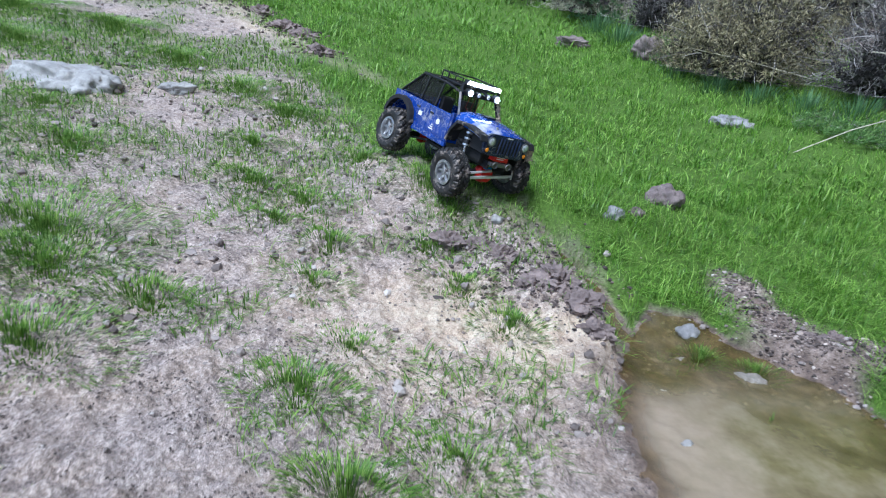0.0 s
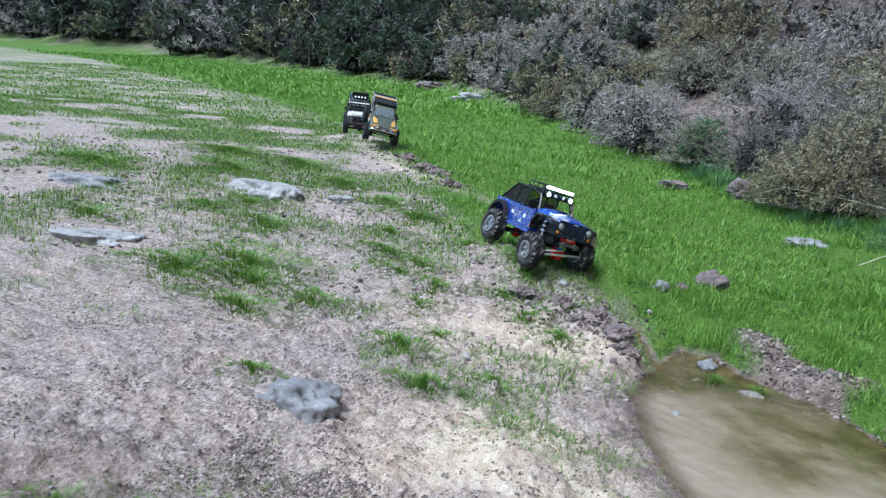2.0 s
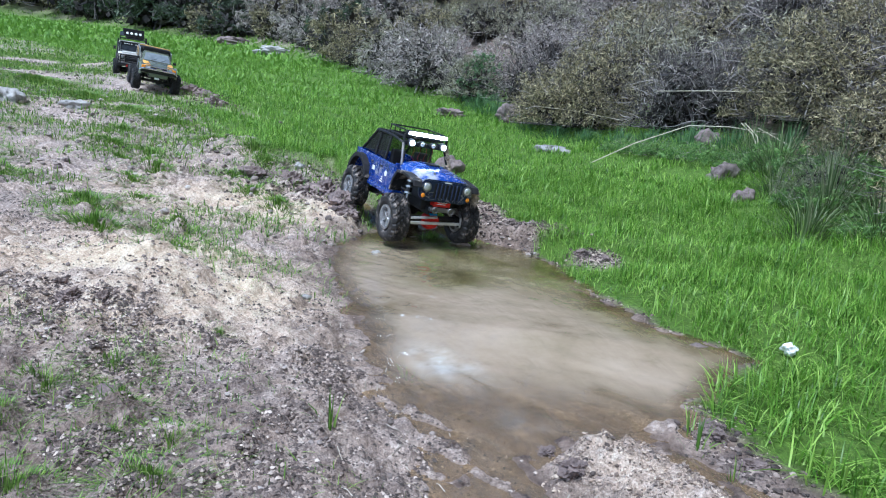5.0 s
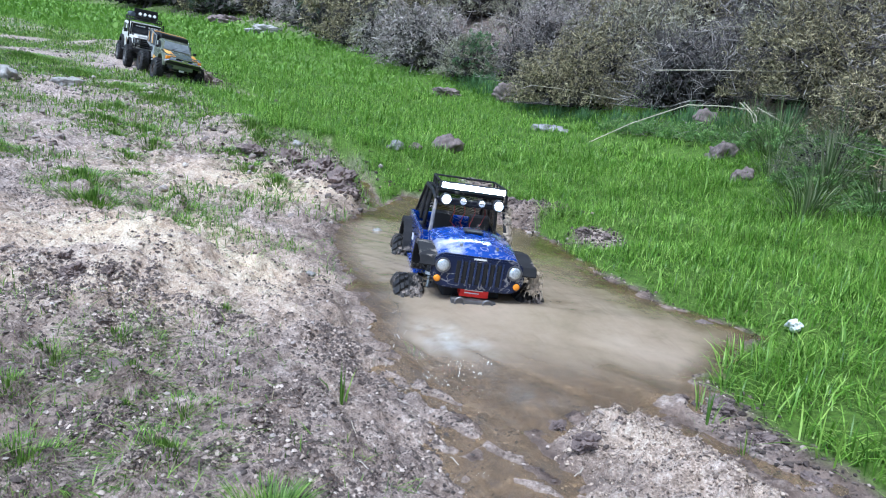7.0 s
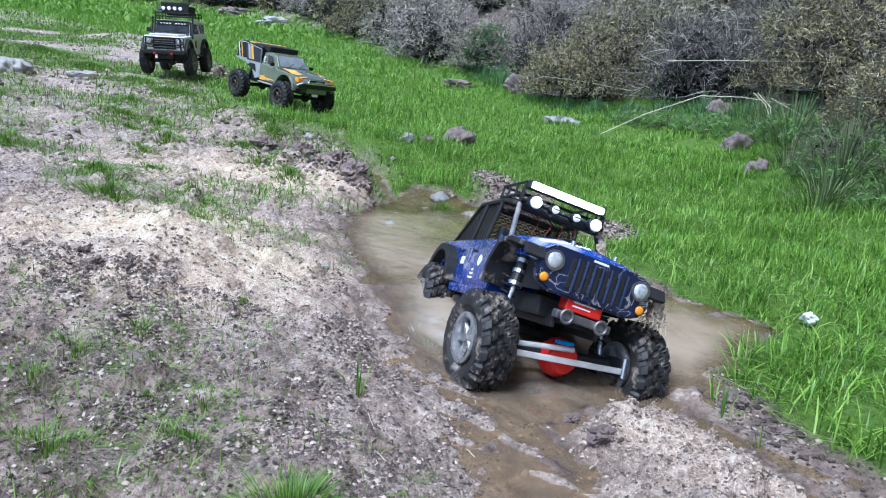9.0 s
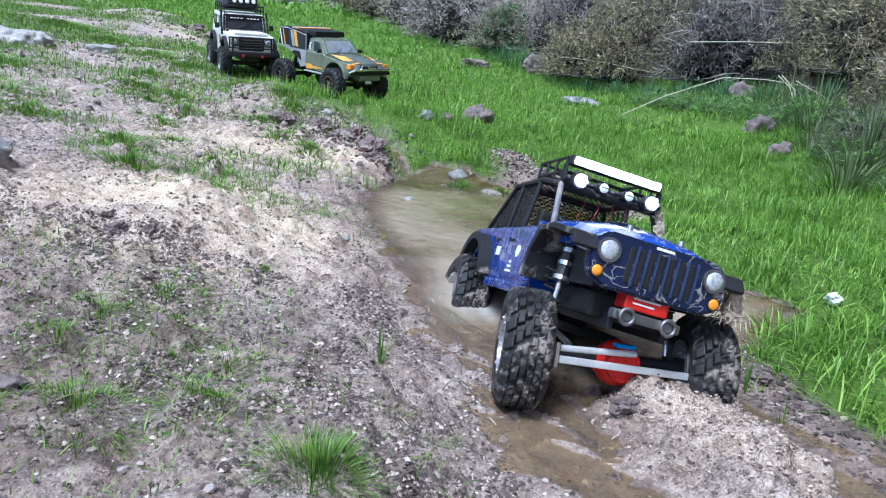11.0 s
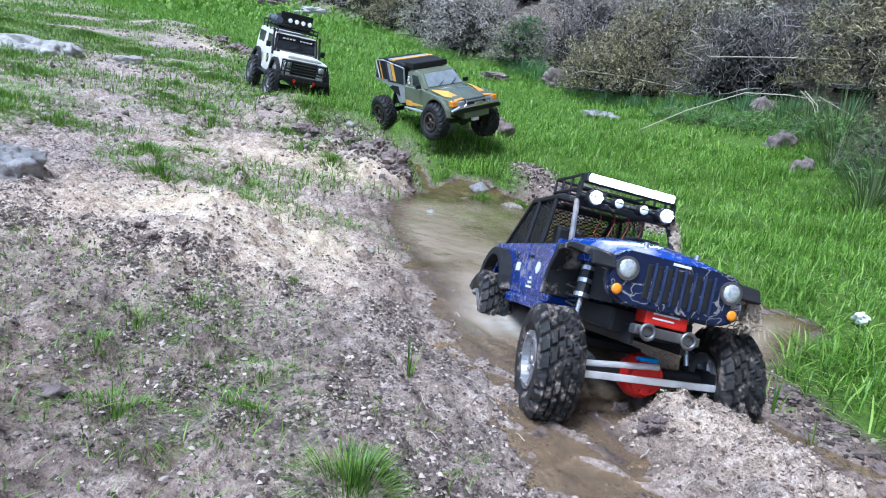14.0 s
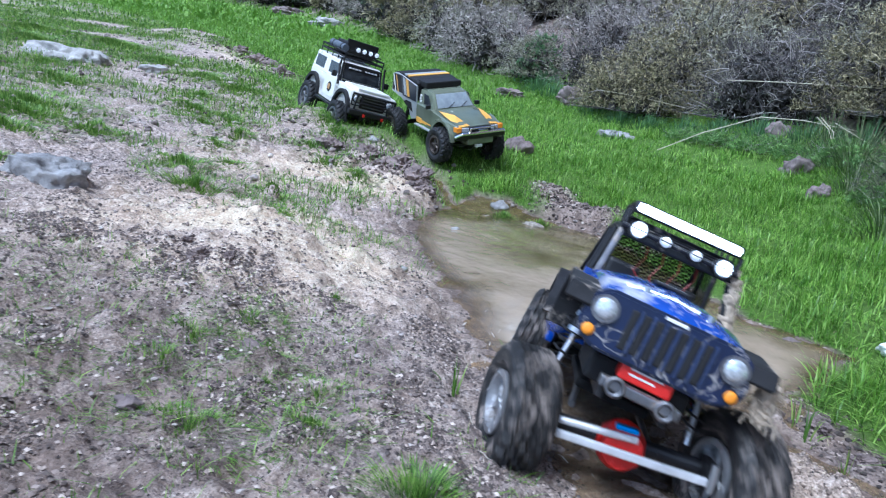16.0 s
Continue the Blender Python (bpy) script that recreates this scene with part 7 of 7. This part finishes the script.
    part("differential", ball((0.137 * k, 0.012 * k, 0.058 * k), 0.02), BLACK, axle)
    rear = part("rear_axle", rod((-0.135 * k, -0.085 * k, 0.058 * k), (-0.135 * k, 0.085 * k, 0.058 * k), 0.009), BLACK, car)
    part("differential", ball((-0.135 * k, 0.012 * k, 0.058 * k), 0.02), BLACK, rear)
    for s in (-1, 1):
        part("shock_absorber", rod((0.130 * k, s * 0.07 * k, 0.06 * k), (0.120 * k, s * 0.055 * k, 0.14 * k), 0.007), BLACK, car)
    wheels = wheel_set(car, [(0.137 * k, -0.091 * k, 0.058 * k), (0.137 * k, 0.091 * k, 0.058 * k), (-0.135 * k, -0.091 * k, 0.058 * k), (-0.135 * k, 0.091 * k, 0.058 * k)],
                       0.058 * k, 0.038 * k, 0.034 * k, DULL_STEEL, "grey five-spoke rim", 5, CLEAN_RUBBER)
    return car, wheels, axle, rear


BROWN_STICKER = plain("tan_print", (0.40, 0.24, 0.10), 0.5)
ROLL_GREY = plain("grey_cloth", (0.10, 0.12, 0.15), 0.85, 0.0, 0.2, 40)
BLUE_CAR = build_blue_car()
PICKUP = build_pickup()
WAGON = build_wagon()


# ---- motion ----
# seconds, x, y, z, roll, pitch, heading
BLUE_ROWS = [
    (0, -0.155, 2.025, 0.190, -10.5, 5.0, -50.0), (2.2, -0.145, 2.015, 0.182, -10.5, 5.0, -50.0), (2.5, -0.110, 1.985, 0.165, -9.0, 5.0, -50.3),
    (3, 0.021, 1.859, 0.130, -7.0, 6.4, -49.7), (3.5, 0.114, 1.777, 0.105, -7.0, 5.7, -50.9), (4, 0.184, 1.700, 0.091, -3.6, 6.0, -51.0),
    (4.5, 0.306, 1.593, 0.066, -4.6, 4.8, -53.9), (5.2, 0.430, 1.400, 0.010, -3.0, 8.0, -62.0), (6.0, 0.530, 1.100, -0.070, -2.0, 6.0, -74.0), (6.5, 0.555, 0.940, -0.100, -2.5, 3.0, -80.0),
    (7, 0.563, 0.824, -0.106, -2.8, 1.2, -81.6), (7.5, 0.573, 0.764, -0.096, -12.9, 1.3, -81.6), (8, 0.584, 0.662, -0.099, -15.7, -7.5, -78.7),
    (8.5, 0.602, 0.569, -0.099, -18.9, -10.1, -73.2), (9, 0.620, 0.490, -0.089, -16.4, -12.1, -74.1), (10.0, 0.640, 0.410, -0.084, -13.5, -12.8, -75.2),
    (11.5, 0.654, 0.354, -0.079, -10.9, -13.1, -76.1), (12, 0.657, 0.350, -0.078, -9.3, -13.7, -75.8), (12.5, 0.657, 0.352, -0.079, -8.4, -14.0, -76.0),
    (13, 0.658, 0.348, -0.079, -7.6, -14.4, -75.7), (13.5, 0.658, 0.349, -0.080, -6.8, -14.3, -75.7), (14, 0.652, 0.389, -0.084, -8.6, -12.4, -75.8),
    (14.5, 0.599, 0.565, -0.103, -18.4, -10.4, -74.2), (15, 0.591, 0.502, -0.098, -21.1, -13.0, -80.9), (15.5, 0.578, 0.458, -0.081, -11.2, -16.8, -97.3),
    (16, 0.608, 0.270, -0.070, -15.3, -9.7, -95.0)]
PICKUP_ROWS = [
    (0, -1.722, 4.300, 0.625, -8.0, 23.0, -64.0), (1.5, -1.720, 4.300, 0.612, -8.0, 23.0, -64.0), (2.5, -1.718, 4.300, 0.592, -8.0, 23.0, -64.0), (3.0, -1.715, 4.290, 0.588, -7.0, 22.0, -63.5), (3.5, -1.610, 4.040, 0.452, -3.0, 7.0, -60.0),
    (4, -1.519, 3.912, 0.424, -3.3, 6.0, -60.0), (4.5, -1.416, 3.735, 0.408, -3.8, 6.0, -61.0), (5.7, -1.240, 3.540, 0.365, -5.0, 7.0, -57.0), (7, -1.081, 3.359, 0.325, -6.3, 7.5, -52.8),
    (7.5, -0.910, 3.128, 0.307, -6.3, 6.9, -48.3), (8, -0.680, 2.830, 0.272, -4.1, 7.3, -43.6), (8.5, -0.480, 2.650, 0.245, -3.2, 5.6, -42.1), (9, -0.282, 2.495, 0.227, 0.5, 6.2, -39.3),
    (10, -0.150, 2.340, 0.208, 4.5, 5.0, -39.0), (11.5, -0.073, 2.254, 0.195, 7.2, 4.5, -38.9), (12, -0.066, 2.234, 0.198, 7.5, 5.5, -39.5), (12.5, -0.078, 2.250, 0.204, 6.9, 7.5, -37.2),
    (13, -0.048, 2.197, 0.200, 6.8, 9.2, -37.6), (13.5, 0.191, 2.031, 0.174, 10.1, 5.2, -39.0), (14, 0.282, 1.944, 0.160, 14.0, 3.5, -47.5), (14.5, 0.296, 1.894, 0.142, 15.1, 8.2, -49.6),
    (15, 0.288, 1.920, 0.142, 15.5, 8.2, -48.8), (15.5, 0.241, 1.968, 0.153, 13.2, 9.4, -51.7), (16, 0.233, 1.965, 0.149, 12.3, 9.4, -50.9)]
WAGON_ROWS = [
    (0, -2.138, 4.850, 0.602, 0.0, 12.0, -64.3), (2.5, -2.136, 4.850, 0.590, 0.0, 12.0, -64.3), (3.4, -2.120, 4.830, 0.590, 0.0, 12.0, -64.0), (4.0, -1.867, 4.400, 0.513, 0.0, 11.0, -61.0), (4.5, -1.800, 4.280, 0.470, 0.0, 6.0, -63.0),
    (5.7, -1.600, 4.000, 0.420, -1.0, 5.0, -60.0), (7, -1.390, 3.700, 0.385, -3.0, 6.0, -56.0), (7.5, -1.270, 3.560, 0.365, -3.0, 6.0, -60.0), (8, -1.110, 3.330, 0.350, -2.0, 5.0, -66.0),
    (8.5, -1.010, 3.130, 0.335, 1.0, 5.0, -74.0), (9, -0.920, 2.960, 0.318, 3.0, 5.0, -82.0), (10.2, -0.670, 2.700, 0.260, 4.0, 6.0, -68.0),
    (11.5, -0.490, 2.463, 0.215, 3.7, 6.1, -58.2), (12, -0.471, 2.425, 0.207, -1.2, 6.8, -60.6), (12.5, -0.461, 2.421, 0.204, -0.2, 6.6, -60.2), (13, -0.445, 2.420, 0.203, -0.5, 5.0, -59.1), (13.5, -0.424, 2.392, 0.197, -6.2, 7.1, -56.9), (14, -0.386, 2.328, 0.195, -3.8, 8.0, -56.6), (14.5, -0.335, 2.252, 0.184, -0.0, 6.9, -58.7), (15, -0.217, 2.160, 0.156, -10.2, 9.1, -53.8), (15.5, -0.183, 2.160, 0.154, -5.1, 9.2, -50.7), (16, -0.185, 2.145, 0.154, -5.3, 9.9, -51.7)]
STEER = [(0, 0), (4.5, 0), (7, 2), (8, -2), (8.5, 10), (9, 8), (11.3, -16), (12.5, -20), (13, -18), (13.4, 0), (14, -5), (14.4, -5), (15, -16), (15.5, -6), (16, 18)]
FRONT_TILT = [(0, 8), (2.2, 8), (3, 5), (4.5, 3), (7, 2), (7.5, 7), (8, 7), (8.5, 7), (9, 7), (11.5, 6.5), (12.5, 6), (13.5, 5), (14, 5), (14.5, 7), (15, 7), (15.5, 7.5), (16, 9)]
FRONT_DROP = [(0, 0), (7, 0), (8, -0.010), (8.5, -0.009), (15.5, -0.010), (16, -0.015)]
EXTRA_SPIN = [(0, 0), (11.0, 0), (11.6, 300), (12.2, 900), (13.1, 1900), (13.5, 2050), (15.6, 2050), (16, 2380)]


def drive(vehicle, rows, tilts, drops, steer, extra):
    """Keys a vehicle along its rows, and on it the rolling wheels and tilting axles."""
    car, wheels, front, rear = vehicle
    walk(car, [(t, pose(x, y, z, roll, pitch, head)) for t, x, y, z, roll, pitch, head in rows])
    ts = np.array([r[0] for r in rows])
    step, gone = [0.0], 0.0
    for p, q in zip(rows, rows[1:]):
        ahead = (q[1] - p[1]) * math.cos(radians(q[6])) + (q[2] - p[2]) * math.sin(radians(q[6]))
        gone += ahead
        step.append(gone)
    radius = wheels[0].location.z
    clock = np.arange(0, 16.001, 1 / 15)
    spin = np.degrees(np.interp(clock, ts, step) / radius) + np.interp(clock, [e[0] for e in extra], [e[1] for e in extra])
    tilt = np.interp(clock, [a[0] for a in tilts], [a[1] for a in tilts])
    drop = np.interp(clock, [d[0] for d in drops], [d[1] for d in drops])
    turn = np.interp(clock, [s[0] for s in steer], [s[1] for s in steer])
    for k, hub in enumerate(wheels):
        p = hub.location.copy()
        gain, fall = (1.0, 1.0) if k < 2 else (-0.25, 0.0)
        walk(hub, [(t, Matrix.Translation((p.x, -d * fall, p.z + d * fall)) @ pose(0, 0, 0, a * gain) @ Matrix.Translation((0, p.y, 0)) @ pose(0, 0, 0, 0, 0, w if k < 2 else 0) @ pose(0, 0, 0, 0, s, 0))
                   for t, a, d, w, s in zip(clock, tilt, drop, turn, spin)])
    for ax, gain in ((front, 1.0), (rear, -0.25)):
        mid = sum((Vector(c) for c in ax.bound_box), Vector()) / 8
        mid.y = 0
        fall = 1.0 if ax is front else 0.0
        walk(ax, [(clock[i], Matrix.Translation(mid + Vector((0, -drop[i] * fall, drop[i] * fall))) @ pose(0, 0, 0, tilt[i] * gain) @ Matrix.Translation(-mid)) for i in range(0, len(clock), 3)])


def motions():
    drive(BLUE_CAR, BLUE_ROWS, FRONT_TILT, FRONT_DROP, STEER, EXTRA_SPIN)
    drive(PICKUP, PICKUP_ROWS, [(0, 1), (9, 0), (12, -4), (14, -7), (16, -5)], [(0, 0), (16, 0)], [(0, 0), (16, 0)], [(0, 0), (16, 0)])
    drive(WAGON, WAGON_ROWS, [(0, 0), (13, 0), (13.5, 3), (15, 5), (16, 3)], [(0, 0), (16, 0)], [(0, 0), (16, 0)], [(0, 0), (16, 0)])


motions()
